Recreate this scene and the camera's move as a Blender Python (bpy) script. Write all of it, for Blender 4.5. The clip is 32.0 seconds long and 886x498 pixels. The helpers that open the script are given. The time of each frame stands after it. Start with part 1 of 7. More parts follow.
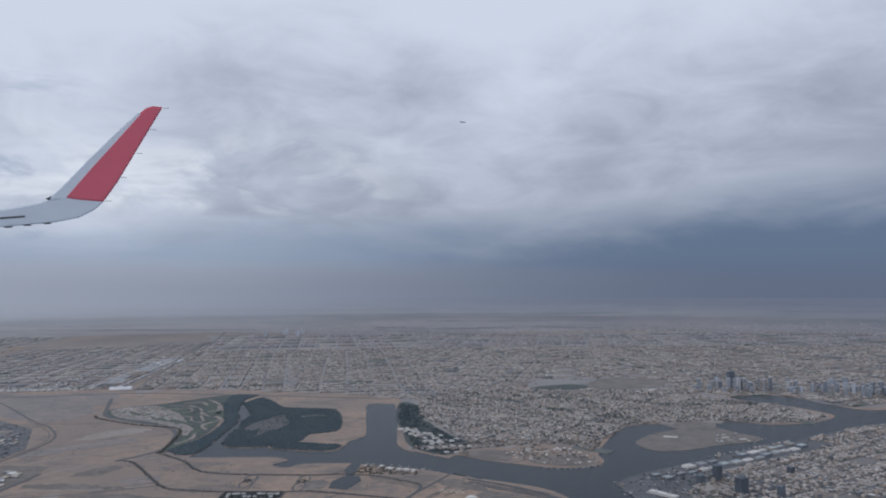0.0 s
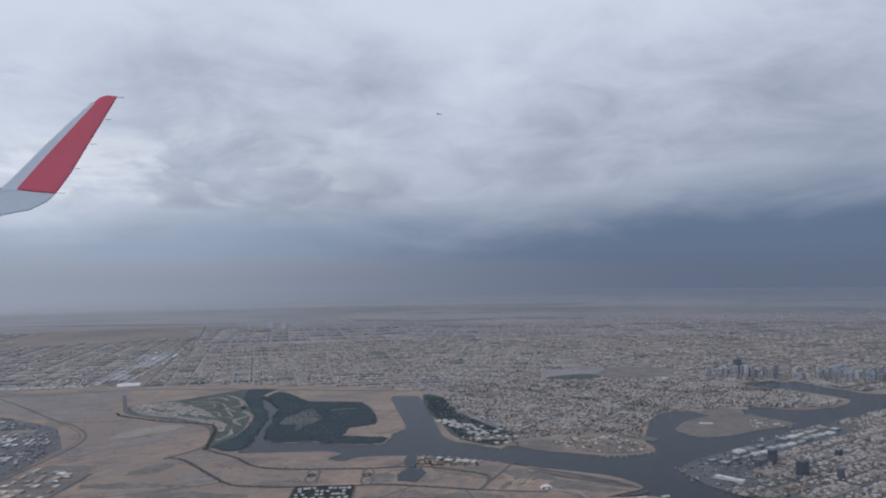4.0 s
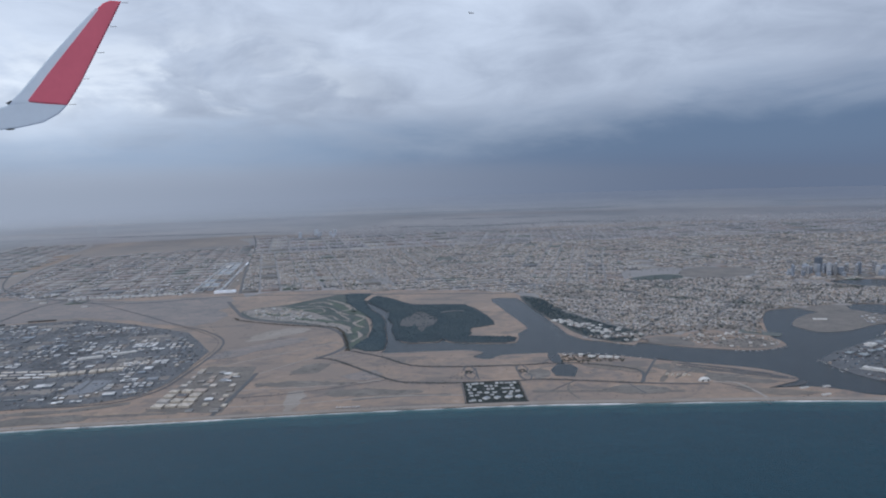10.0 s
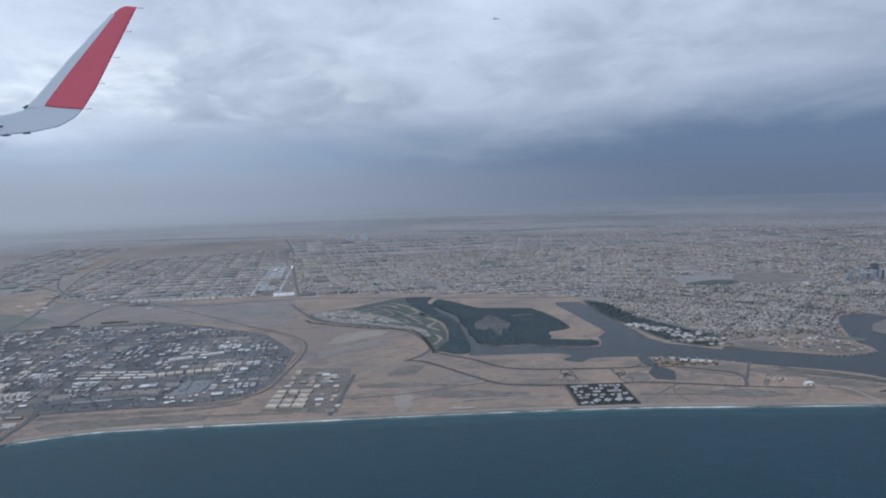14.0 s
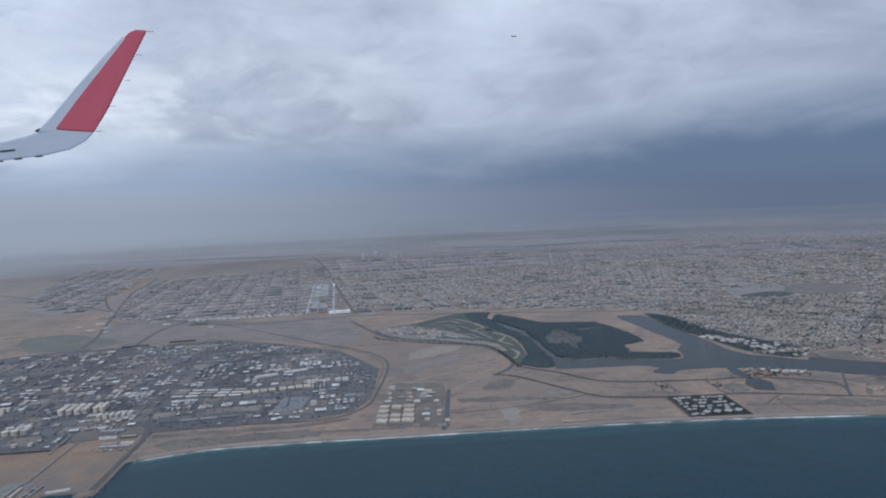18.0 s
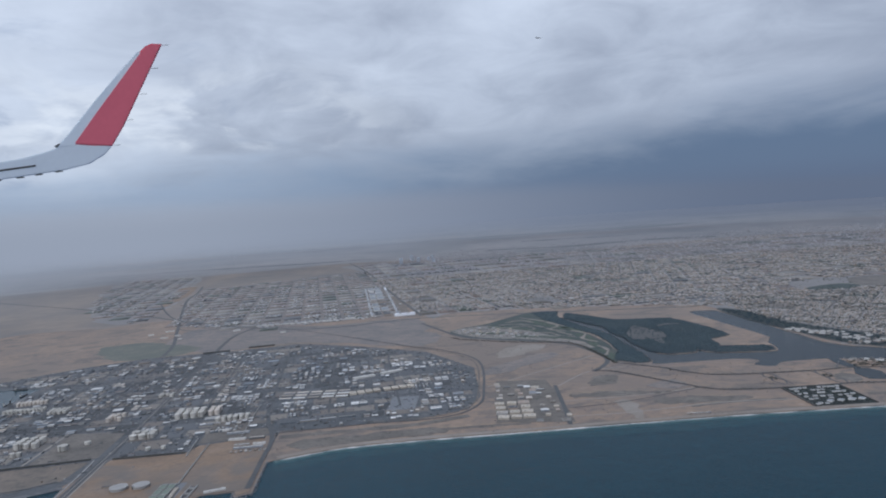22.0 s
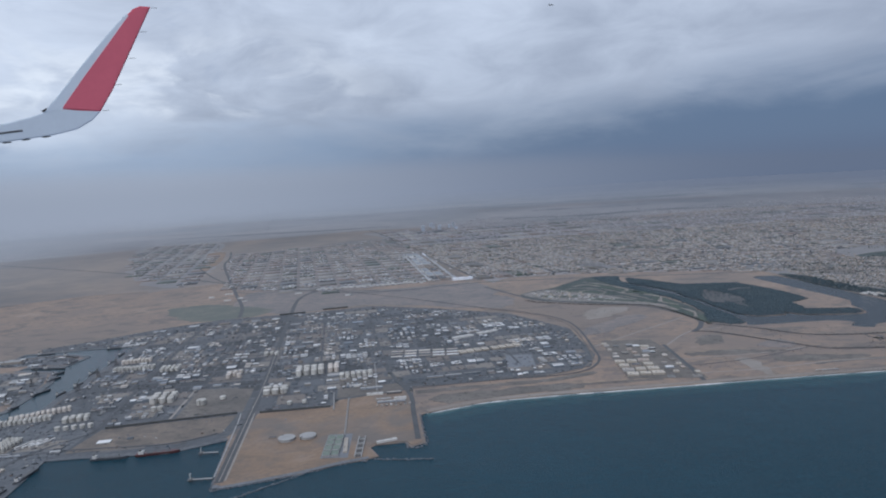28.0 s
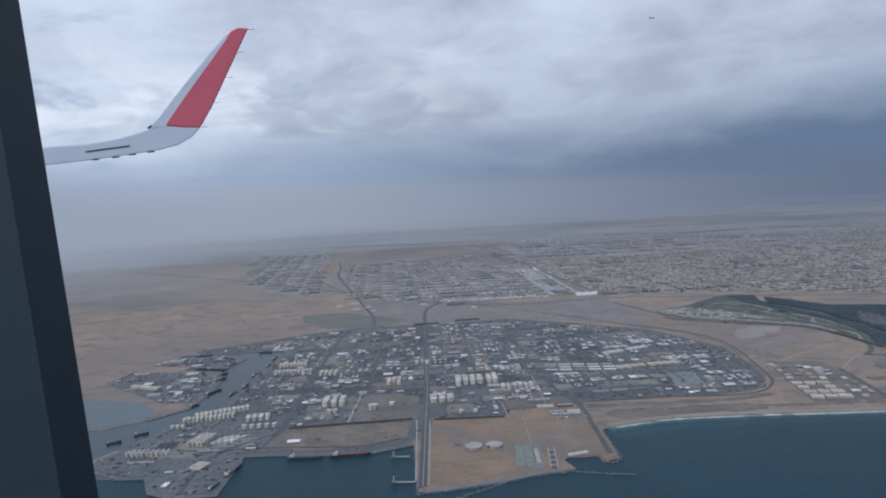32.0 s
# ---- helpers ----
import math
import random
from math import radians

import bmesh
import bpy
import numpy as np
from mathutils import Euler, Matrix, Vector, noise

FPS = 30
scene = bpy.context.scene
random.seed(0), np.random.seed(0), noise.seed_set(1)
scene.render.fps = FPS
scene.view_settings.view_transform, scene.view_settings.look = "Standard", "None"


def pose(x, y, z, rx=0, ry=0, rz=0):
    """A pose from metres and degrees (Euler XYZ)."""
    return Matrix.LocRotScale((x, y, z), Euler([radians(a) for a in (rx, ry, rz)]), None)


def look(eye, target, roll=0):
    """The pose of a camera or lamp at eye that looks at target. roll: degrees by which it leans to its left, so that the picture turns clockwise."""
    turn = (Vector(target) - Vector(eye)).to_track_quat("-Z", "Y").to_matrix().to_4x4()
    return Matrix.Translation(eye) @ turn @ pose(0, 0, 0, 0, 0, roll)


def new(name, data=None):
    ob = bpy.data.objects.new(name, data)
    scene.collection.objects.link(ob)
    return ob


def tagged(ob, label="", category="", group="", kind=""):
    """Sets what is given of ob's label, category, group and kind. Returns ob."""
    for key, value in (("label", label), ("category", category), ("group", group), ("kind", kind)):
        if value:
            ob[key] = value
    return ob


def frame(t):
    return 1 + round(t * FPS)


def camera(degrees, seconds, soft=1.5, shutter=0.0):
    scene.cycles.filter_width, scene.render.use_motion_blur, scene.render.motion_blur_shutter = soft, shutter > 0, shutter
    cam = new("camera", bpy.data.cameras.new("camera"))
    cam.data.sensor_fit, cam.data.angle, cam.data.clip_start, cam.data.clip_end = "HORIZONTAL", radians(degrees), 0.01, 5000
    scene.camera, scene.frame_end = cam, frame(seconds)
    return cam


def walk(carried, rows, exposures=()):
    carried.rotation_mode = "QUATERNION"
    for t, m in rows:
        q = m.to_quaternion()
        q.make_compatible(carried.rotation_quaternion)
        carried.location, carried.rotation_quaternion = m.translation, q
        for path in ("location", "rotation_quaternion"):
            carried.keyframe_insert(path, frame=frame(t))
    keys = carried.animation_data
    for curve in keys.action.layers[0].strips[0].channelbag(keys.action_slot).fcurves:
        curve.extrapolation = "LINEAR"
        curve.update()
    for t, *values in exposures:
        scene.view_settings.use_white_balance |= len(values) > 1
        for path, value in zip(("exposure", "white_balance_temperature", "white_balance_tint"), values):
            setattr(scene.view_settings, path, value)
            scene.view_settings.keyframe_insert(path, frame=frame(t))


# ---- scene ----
cam = camera(65.3, 32.0, soft=2.0)
PATH = [
    (0, (1.996, 0.977, 63.876), (1.995, 2.974, 63.979), -0.3),
    (0.5, (-2.302, 1.066, 63.903), (-2.282, 3.064, 64.009), -0.5),
    (1, (-6.599, 1.155, 63.923), (-6.59, 3.153, 64.03), -0.3),
    (1.5, (-10.904, 1.25, 63.94), (-10.882, 3.248, 64.031), -0.2),
    (2, (-15.246, 1.38, 63.958), (-15.136, 3.375, 64.024), -0.5),
    (2.5, (-19.592, 1.539, 63.971), (-19.463, 3.534, 64.038), 0.2),
    (3, (-23.895, 1.674, 63.983), (-23.783, 3.669, 64.069), -0.1),
    (3.5, (-28.127, 1.827, 63.992), (-28.017, 3.822, 64.07), -0.5),
    (5.5, (-44.656, 2.715, 63.994), (-44.523, 4.709, 64.09), -0.8),
    (6, (-48.709, 2.856, 64.005), (-48.563, 4.847, 64.113), -0.6),
    (6.5, (-52.638, 2.879, 64.024), (-52.496, 4.87, 64.153), -0.0),
    (7, (-56.452, 2.808, 64.047), (-56.318, 4.802, 64.096), -0.1),
    (7.5, (-60.21, 2.68, 64.087), (-60.071, 4.673, 64.009), -0.9),
    (8, (-63.982, 2.519, 64.129), (-63.875, 4.51, 63.974), -1.3),
    (8.5, (-67.793, 2.333, 64.17), (-67.693, 4.323, 64.004), -2.0),
    (9, (-71.645, 2.16, 64.211), (-71.562, 4.152, 64.048), -2.0),
    (9.5, (-75.534, 2.033, 64.26), (-75.443, 4.022, 64.069), -1.9),
    (10, (-79.447, 1.934, 64.316), (-79.366, 3.923, 64.125), -1.7),
    (10.5, (-83.345, 1.853, 64.38), (-83.278, 3.842, 64.183), -1.5),
    (11, (-87.225, 1.744, 64.444), (-87.133, 3.733, 64.26), -1.8),
    (11.5, (-91.105, 1.61, 64.511), (-91.044, 3.6, 64.328), -2.0),
    (12, (-95.008, 1.499, 64.57), (-94.966, 3.488, 64.369), -2.1),
    (12.5, (-98.983, 1.356, 64.627), (-98.918, 3.344, 64.423), -2.4),
    (13, (-102.981, 1.165, 64.685), (-102.929, 3.156, 64.499), -2.2),
    (13.5, (-106.926, 0.914, 64.754), (-106.872, 2.903, 64.554), -2.1),
    (14, (-110.819, 0.646, 64.822), (-110.759, 2.637, 64.646), -1.5),
    (14.5, (-114.665, 0.41, 64.877), (-114.607, 2.402, 64.703), -1.9),
    (16.5, (-129.906, -0.258, 65.166), (-129.86, 1.736, 65.021), -2.3),
    (17, (-133.806, -0.404, 65.204), (-133.722, 1.59, 65.071), -1.6),
    (17.5, (-137.778, -0.579, 65.247), (-137.716, 1.416, 65.119), -1.7),
    (18, (-141.785, -0.708, 65.263), (-141.738, 1.288, 65.136), -2.3),
    (18.5, (-145.796, -0.821, 65.263), (-145.736, 1.175, 65.162), -3.8),
    (19, (-149.8, -0.967, 65.273), (-149.722, 1.025, 65.109), -4.5),
    (19.5, (-153.747, -1.13, 65.261), (-153.73, 0.865, 65.122), -4.3),
    (20, (-157.737, -1.34, 65.217), (-157.663, 0.657, 65.144), -3.8),
    (20.5, (-161.774, -1.552, 65.16), (-161.692, 0.445, 65.067), -4.1),
    (21, (-165.843, -1.79, 65.108), (-165.807, 0.207, 65.011), -3.6),
    (21.5, (-169.924, -2.092, 65.049), (-169.921, -0.094, 64.969), -3.0),
    (22, (-173.962, -2.408, 65.001), (-173.951, -0.412, 64.889), -3.8),
    (22.5, (-177.881, -2.698, 64.972), (-177.882, -0.703, 64.844), -3.7),
    (23, (-181.719, -2.966, 64.959), (-181.713, -0.97, 64.83), -3.7),
    (23.5, (-185.538, -3.208, 64.96), (-185.558, -1.212, 64.839), -3.5),
    (24, (-189.441, -3.476, 64.957), (-189.459, -1.48, 64.835), -3.4),
    (24.5, (-193.268, -3.558, 64.946), (-193.267, -1.562, 64.814), -3.8),
    (25, (-197.095, -3.592, 64.929), (-197.112, -1.596, 64.799), -4.1),
    (25.5, (-200.953, -3.694, 64.892), (-200.983, -1.699, 64.753), -3.8),
    (27.5, (-216.076, -4.04, 64.511), (-216.059, -2.05, 64.318), -3.3),
    (28, (-219.755, -4.092, 64.462), (-219.71, -2.103, 64.262), -3.3),
    (28.5, (-223.389, -4.059, 64.437), (-223.374, -2.07, 64.231), -3.2),
    (29, (-226.985, -4.018, 64.42), (-226.991, -2.027, 64.228), -3.2),
    (29.5, (-230.559, -4.02, 64.41), (-230.54, -2.029, 64.219), -3.0),
    (30, (-234.156, -4.111, 64.411), (-234.159, -2.119, 64.235), -2.7),
    (30.5, (-237.759, -4.26, 64.431), (-237.761, -2.27, 64.232), -3.4),
    (31, (-241.429, -4.435, 64.474), (-241.463, -2.443, 64.296), -3.4),
    (31.5, (-245.09, -4.651, 64.498), (-245.18, -2.663, 64.303), -3.1),
    (32, (-248.806, -4.835, 64.531), (-248.983, -2.848, 64.387), -2.8),
]
walk(cam, [(t, look(eye, target, roll)) for t, eye, target, roll in PATH], [(0, -0.06, 6400, 9), (6.5, -0.05, 6350, 9), (9, 0.09, 6150, 7), (14, 0.16, 6080, 6), (18, 0.05, 6130, 7), (23, 0.02, 6170, 7), (28, 0.07, 6130, 7), (32, 0.09, 6130, 7)])

# The place is laid out at about 1 : 17.5, so that the coast, the plain and the horizon fit within the camera's reach.

# ---- sky and light ----
world = bpy.data.worlds.new("overcast_sky")
scene.world = world
world.use_nodes = True
wt = world.node_tree
wt.nodes.clear()


def node(tree, kind, **inputs):
    n = tree.nodes.new(kind)
    for k, v in inputs.items():
        key = int(k[1:]) if k[0] == "i" and k[1:].isdigit() else k
        if hasattr(v, "is_output"):
            tree.links.new(v, n.inputs[key])
        else:
            n.inputs[key].default_value = v
    return n


def calc(tree, op, a, b=0.0, c=0.0, clamp=False):
    n = node(tree, "ShaderNodeMath", i0=a, i1=b, i2=c)
    n.operation, n.use_clamp = op, clamp
    return n.outputs[0]


def blend(tree, f, a, b):
    n = tree.nodes.new("ShaderNodeMix")
    n.data_type = "RGBA"
    for key, v in ((0, f), (6, a), (7, b)):
        if hasattr(v, "is_output"):
            tree.links.new(v, n.inputs[key])
        else:
            n.inputs[key].default_value = v
    return n.outputs[2]


def step(tree, v, lo, hi, smooth=True):
    n = node(tree, "ShaderNodeMapRange", i0=v, i1=lo, i2=hi)
    n.interpolation_type = "SMOOTHSTEP" if smooth else "LINEAR"
    return n.outputs[0]


def srgb(r, g, b):
    f = lambda v: v / 255 / 12.92 if v < 10 else ((v / 255 + 0.055) / 1.055) ** 2.4
    return (f(r), f(g), f(b), 1)


def noise_at(tree, vec, scale, detail=5.0, rough=0.55, warp=0.0):
    n = node(tree, "ShaderNodeTexNoise", Vector=vec, Scale=scale, Detail=detail, Roughness=rough, Distortion=warp)
    return n.outputs[0]


sky = wt.nodes.new("ShaderNodeTexSky")
sky.sky_type, sky.sun_disc = "NISHITA", False
sky.sun_elevation, sky.sun_rotation = radians(48), radians(200)
way = wt.nodes.new("ShaderNodeTexCoord").outputs["Generated"]
sep = node(wt, "ShaderNodeSeparateXYZ", i0=way)
dx, dy, dz = sep.outputs
flat = calc(wt, "SQRT", calc(wt, "ADD", calc(wt, "MULTIPLY", dx, dx), calc(wt, "MULTIPLY", dy, dy)))
side = calc(wt, "DIVIDE", dx, calc(wt, "ADD", flat, 0.001))
lift = calc(wt, "ADD", calc(wt, "ABSOLUTE", dz), 0.26)
deck = node(wt, "ShaderNodeCombineXYZ", i0=calc(wt, "DIVIDE", dx, lift), i1=calc(wt, "DIVIDE", dy, lift), i2=0.0).outputs[0]
big = noise_at(wt, deck, 0.9, 4.0, 0.5, 0.3)
mid = noise_at(wt, deck, 3.2, 7.0, 0.58, 0.5)
stretch = node(wt, "ShaderNodeMapping", Vector=way, Scale=(2.2, 2.2, 9.0)).outputs[0]
streak = noise_at(wt, stretch, 1.7, 6.0, 0.55, 0.5)
tone = calc(wt, "ADD", calc(wt, "MULTIPLY", big, 0.4), calc(wt, "ADD", calc(wt, "MULTIPLY", mid, 0.46), calc(wt, "MULTIPLY", streak, 0.14)))
# the deck is thinner, and so brighter, towards the left and overhead
bright = calc(wt, "SUBTRACT", calc(wt, "MULTIPLY", dz, 0.42), calc(wt, "MULTIPLY", side, 0.13))
fold = calc(wt, "MULTIPLY", step(wt, side, -0.5, -0.28), step(wt, side, 0.12, -0.15))
bright = calc(wt, "SUBTRACT", bright, calc(wt, "MULTIPLY", fold, 0.095))
bright = calc(wt, "ADD", bright, calc(wt, "MULTIPLY", step(wt, dz, 0.27, 0.42), 0.12))
tone = calc(wt, "ADD", calc(wt, "ADD", calc(wt, "MULTIPLY", calc(wt, "SUBTRACT", tone, 0.5), 0.78), 0.51), bright)
cloud = blend(wt, step(wt, tone, 0.36, 0.74), srgb(154, 161, 179), srgb(214, 221, 237))
# brighter puffs low over the storm and blue-grey gaps in the broken deck to the left
left = step(wt, side, -0.1, -0.48)
low = calc(wt, "MULTIPLY", step(wt, dz, 0.085, 0.12), step(wt, dz, 0.24, 0.13))
flatter = node(wt, "ShaderNodeMapping", Vector=way, Scale=(4.5, 4.5, 11.0), Location=(0.4, 0.0, 0.3)).outputs[0]
puff = step(wt, noise_at(wt, flatter, 1.5, 6.0, 0.55, 0.5), 0.44, 0.62)
cloud = blend(wt, calc(wt, "MULTIPLY", calc(wt, "MULTIPLY", puff, calc(wt, "MULTIPLY", step(wt, side, 0.05, -0.28), low)), 0.9), cloud, srgb(230, 234, 244))
shift = node(wt, "ShaderNodeMapping", Vector=way, Scale=(3.0, 3.0, 8.0), Location=(7.3, 2.1, 0.0)).outputs[0]
gap = step(wt, noise_at(wt, shift, 1.5, 5.0, 0.6, 0.5), 0.54, 0.68)
cloud = blend(wt, calc(wt, "MULTIPLY", calc(wt, "MULTIPLY", gap, left), calc(wt, "MULTIPLY", step(wt, dz, 0.3, 0.2), 0.6)), cloud, srgb(142, 156, 184))
# the storm's blue rain curtain below the deck, higher to the right
edge = calc(wt, "ADD", calc(wt, "MULTIPLY", step(wt, side, 0.0, 0.6), 0.035), calc(wt, "ADD", -0.01, calc(wt, "ADD", calc(wt, "MULTIPLY", streak, 0.09), calc(wt, "MULTIPLY", mid, 0.05))))
above = calc(wt, "SUBTRACT", dz, edge)
storm_tone = step(wt, calc(wt, "ADD", side, calc(wt, "MULTIPLY", big, 0.3)), -0.35, 0.45)
storm = blend(wt, storm_tone, srgb(150, 166, 192), srgb(90, 108, 138))
# the deck's own underside darkens towards the curtain, away from the puffs
under = calc(wt, "MULTIPLY", step(wt, above, 0.14, 0.0), calc(wt, "MULTIPLY", step(wt, side, -0.35, 0.1), 0.35))
cloud = blend(wt, under, cloud, srgb(142, 150, 171))
air = blend(wt, step(wt, above, -0.035, 0.055), storm, cloud)
# dust haze lying on the horizon, thicker to the left
haze_top = calc(wt, "SUBTRACT", 0.04, calc(wt, "MULTIPLY", side, 0.05))
dust = blend(wt, step(wt, side, -0.45, 0.5), srgb(162, 168, 184), srgb(97, 109, 133))
air = blend(wt, step(wt, calc(wt, "DIVIDE", dz, haze_top), -0.1, 1.0), dust, air)
clear = node(wt, "ShaderNodeVectorMath", i0=sky.outputs[0])
clear.operation = "SCALE"
clear.inputs[3].default_value = 0.1
whole = blend(wt, 0.94, clear.outputs[0], air)
back = node(wt, "ShaderNodeBackground", Color=whole, Strength=1.0)
wt.links.new(back.outputs[0], wt.nodes.new("ShaderNodeOutputWorld").inputs[0])

sun = new("sun", bpy.data.lights.new("sun", "SUN"))
sun.data.energy, sun.data.angle, sun.data.color = 0.85, radians(25), (1.0, 0.99, 0.98)
sun.matrix_world = look((-300, -900, 1100), (0, 0, 0))

# ---- materials ----
def material(name, colours, scale=0.1, fine=2.0, rough=0.55, bump=0.15, spread=0.0, island=False, metal=0.0, fine_mix=0.35, spec=0.5, broad=0.0, broad_colour=None, speck=None):
    """A surface in two to four tones: broad patches, fine grain, and a change of tone from piece to piece."""
    m = bpy.data.materials.new(name)
    m.use_nodes = True
    t = m.node_tree
    b = t.nodes["Principled BSDF"]
    pos = t.nodes.new("ShaderNodeNewGeometry").outputs["Position"]
    f1 = noise_at(t, pos, scale, 6.0, 0.6, 0.4)
    f2 = noise_at(t, pos, fine, 4.0, 0.6)
    f = calc(t, "ADD", calc(t, "MULTIPLY", f1, 1 - fine_mix), calc(t, "MULTIPLY", f2, fine_mix))
    ramp = t.nodes.new("ShaderNodeValToRGB")
    t.links.new(f, ramp.inputs[0])
    el = ramp.color_ramp.elements
    n = len(colours)
    el[0].position, el[0].color = 0.34, colours[0]
    el[1].position, el[1].color = 0.66, colours[-1]
    for i in range(1, n - 1):
        el.new(0.34 + 0.32 * i / (n - 1)).color = colours[i]
    col = ramp.outputs[0]
    if broad:
        patch = step(t, noise_at(t, pos, broad, 5.0, 0.6, 0.6), 0.44, 0.66)
        col = blend(t, patch, col, broad_colour)
    if speck:
        marks = noise_at(t, node(t, "ShaderNodeMapping", Vector=pos, Scale=(0.6, 1.0, 1.0)).outputs[0], speck[0], 5.0, 0.7, 0.8)
        col = blend(t, calc(t, "MULTIPLY", step(t, marks, 0.5, 0.64), speck[1]), col, speck[2])
    if spread:
        if island:
            r = t.nodes.new("ShaderNodeNewGeometry").outputs["Random Per Island"]
        else:
            r = t.nodes.new("ShaderNodeObjectInfo").outputs["Random"]
        hsv = node(t, "ShaderNodeHueSaturation", Color=col)
        t.links.new(calc(t, "ADD", 1 - spread, calc(t, "MULTIPLY", r, 2 * spread)), hsv.inputs["Value"])
        col = hsv.outputs[0]
    t.links.new(col, b.inputs["Base Color"])
    b.inputs["Roughness"].default_value, b.inputs["Metallic"].default_value = rough, metal
    b.inputs["Specular IOR Level"].default_value = spec
    if bump:
        bn = node(t, "ShaderNodeBump", Height=f2, Strength=bump, Distance=0.1)
        t.links.new(bn.outputs[0], b.inputs["Normal"])
    return m


def palette(name, colours, rough=0.85, island=False, wear=0.3, metal=0.0):
    """Painted or plastered pieces: each piece takes one of the colours, with stains on it."""
    m = bpy.data.materials.new(name)
    m.use_nodes = True
    t = m.node_tree
    b = t.nodes["Principled BSDF"]
    g = t.nodes.new("ShaderNodeNewGeometry")
    r = g.outputs["Random Per Island"] if island else t.nodes.new("ShaderNodeObjectInfo").outputs["Random"]
    ramp = t.nodes.new("ShaderNodeValToRGB")
    ramp.color_ramp.interpolation = "CONSTANT"
    t.links.new(r, ramp.inputs[0])
    el = ramp.color_ramp.elements
    el[0].color, el[1].color, el[1].position = colours[0], colours[-1], (len(colours) - 1) / len(colours)
    for i in range(1, len(colours) - 1):
        el.new(i / len(colours)).color = colours[i]
    stain = noise_at(t, g.outputs["Position"], 1.3, 5.0, 0.65)
    hsv = node(t, "ShaderNodeHueSaturation", Color=ramp.outputs[0])
    t.links.new(calc(t, "ADD", 1 - wear, calc(t, "MULTIPLY", stain, 2 * wear)), hsv.inputs["Value"])
    t.links.new(hsv.outputs[0], b.inputs["Base Color"])
    b.inputs["Roughness"].default_value, b.inputs["Metallic"].default_value = rough, metal
    b.inputs["Specular IOR Level"].default_value = 0.4
    return m


def grey(v, tint=(1.04, 1, 0.94)):
    return (v * tint[0] * 0.98, v * tint[1], v * tint[2] * 1.06, 1)


SAND = (1.12, 0.98, 0.83)
WARM = (1.12, 0.98, 0.84)
PALE = (1.05, 0.99, 0.92)
BLUE = (0.93, 1, 1.07)
CLAY = (1.2, 0.96, 0.78)
FAR = (1.04, 0.98, 0.98)
# slightly blue tint that puts distance haze into yard and town colours
COOL = (0.97, 1.0, 1.04)
m_desert = material("desert_sand", [grey(0.11, (1.16, 0.97, 0.85)), grey(0.17, (1.3, 0.94, 0.71)), grey(0.21, (1.38, 0.93, 0.62)), grey(0.28, (1.28, 0.95, 0.72))], 0.035, 0.3, rough=0.55, bump=0.3, spec=0.5, fine_mix=0.5, broad=0.011, broad_colour=grey(0.155, (1.26, 0.95, 0.74)), speck=(0.09, 0.7, grey(0.085, (1.12, 0.98, 0.88))))
m_strip = material("gravelly_sand", [grey(0.09, (1.06, 0.99, 0.92)), grey(0.14, (1.2, 0.96, 0.82)), grey(0.2, (1.3, 0.94, 0.72))], 0.05, 0.4, rough=0.5, bump=0, spec=0.6, fine_mix=0.5, speck=(0.16, 0.7, grey(0.07, COOL)))
# far gravel greyed and paled towards the haze, which is put into its colour
m_gravel = material("hazed_gravel_plain", [grey(0.07, (1.0, 1, 1)), grey(0.13, (1.1, 0.98, 0.93)), grey(0.19, (1.18, 0.96, 0.86))], 0.006, 0.04, rough=0.42, bump=0, spec=0.8)
m_belt = material("dry_scrub_belt", [grey(0.035, COOL), grey(0.055, COOL), grey(0.08, (1.05, 1, 0.92))], 0.01, 0.08, rough=0.45, bump=0, spec=0.6)
m_plain = material("hazy_sand_plain", [grey(0.07, (1.14, 0.97, 0.86)), grey(0.12, (1.28, 0.95, 0.7)), grey(0.18, (1.36, 0.94, 0.62))], 0.012, 0.08, rough=0.45, bump=0, spec=0.8)
m_beach = material("beach_sand", [grey(0.15, (1.2, 0.96, 0.76)), grey(0.21, (1.18, 0.97, 0.78)), grey(0.27, SAND)], 0.06, 1.2)
m_fill = material("graded_sand", [grey(0.12, (1.38, 0.93, 0.6)), grey(0.17, (1.44, 0.92, 0.55)), grey(0.22, (1.34, 0.94, 0.66))], 0.07, 0.8, broad=0.05, broad_colour=grey(0.13, (1.2, 0.96, 0.78)), speck=(0.3, 0.3, grey(0.08, (1.15, 0.97, 0.8))))
m_yard = material("yard_ground", [grey(0.05, BLUE), grey(0.08, BLUE), grey(0.14, (1.04, 0.99, 0.96))], 0.06, 0.7, fine_mix=0.45, speck=(0.5, 0.75, grey(0.035)))
# bluer copy of the yard ground; the blue is haze painted in
m_pier = material("pier_ground", [grey(0.07, (0.9, 1, 1.1)), grey(0.11, (0.95, 1, 1.04)), grey(0.17, (1.06, 0.99, 0.95))], 0.08, 0.8, fine_mix=0.45, speck=(0.55, 0.7, grey(0.04, (0.85, 1, 1.15))))
m_town = material("town_ground", [grey(0.07, COOL), grey(0.12, (1.14, 0.97, 0.86)), grey(0.19, (1.18, 0.96, 0.8))], 0.02, 0.4, rough=0.38, bump=0, spec=0.8, fine_mix=0.45)
m_fill2 = material("brown_sand", [grey(0.09, (1.2, 0.96, 0.76)), grey(0.13, (1.24, 0.96, 0.72)), grey(0.19, (1.26, 0.96, 0.7))], 0.12, 1.0, speck=(0.35, 0.7, grey(0.055, (1.1, 0.98, 0.86))))
m_concrete2 = material("paved_grey", [grey(0.15, COOL), grey(0.2, COOL)], 0.2, 1.5)
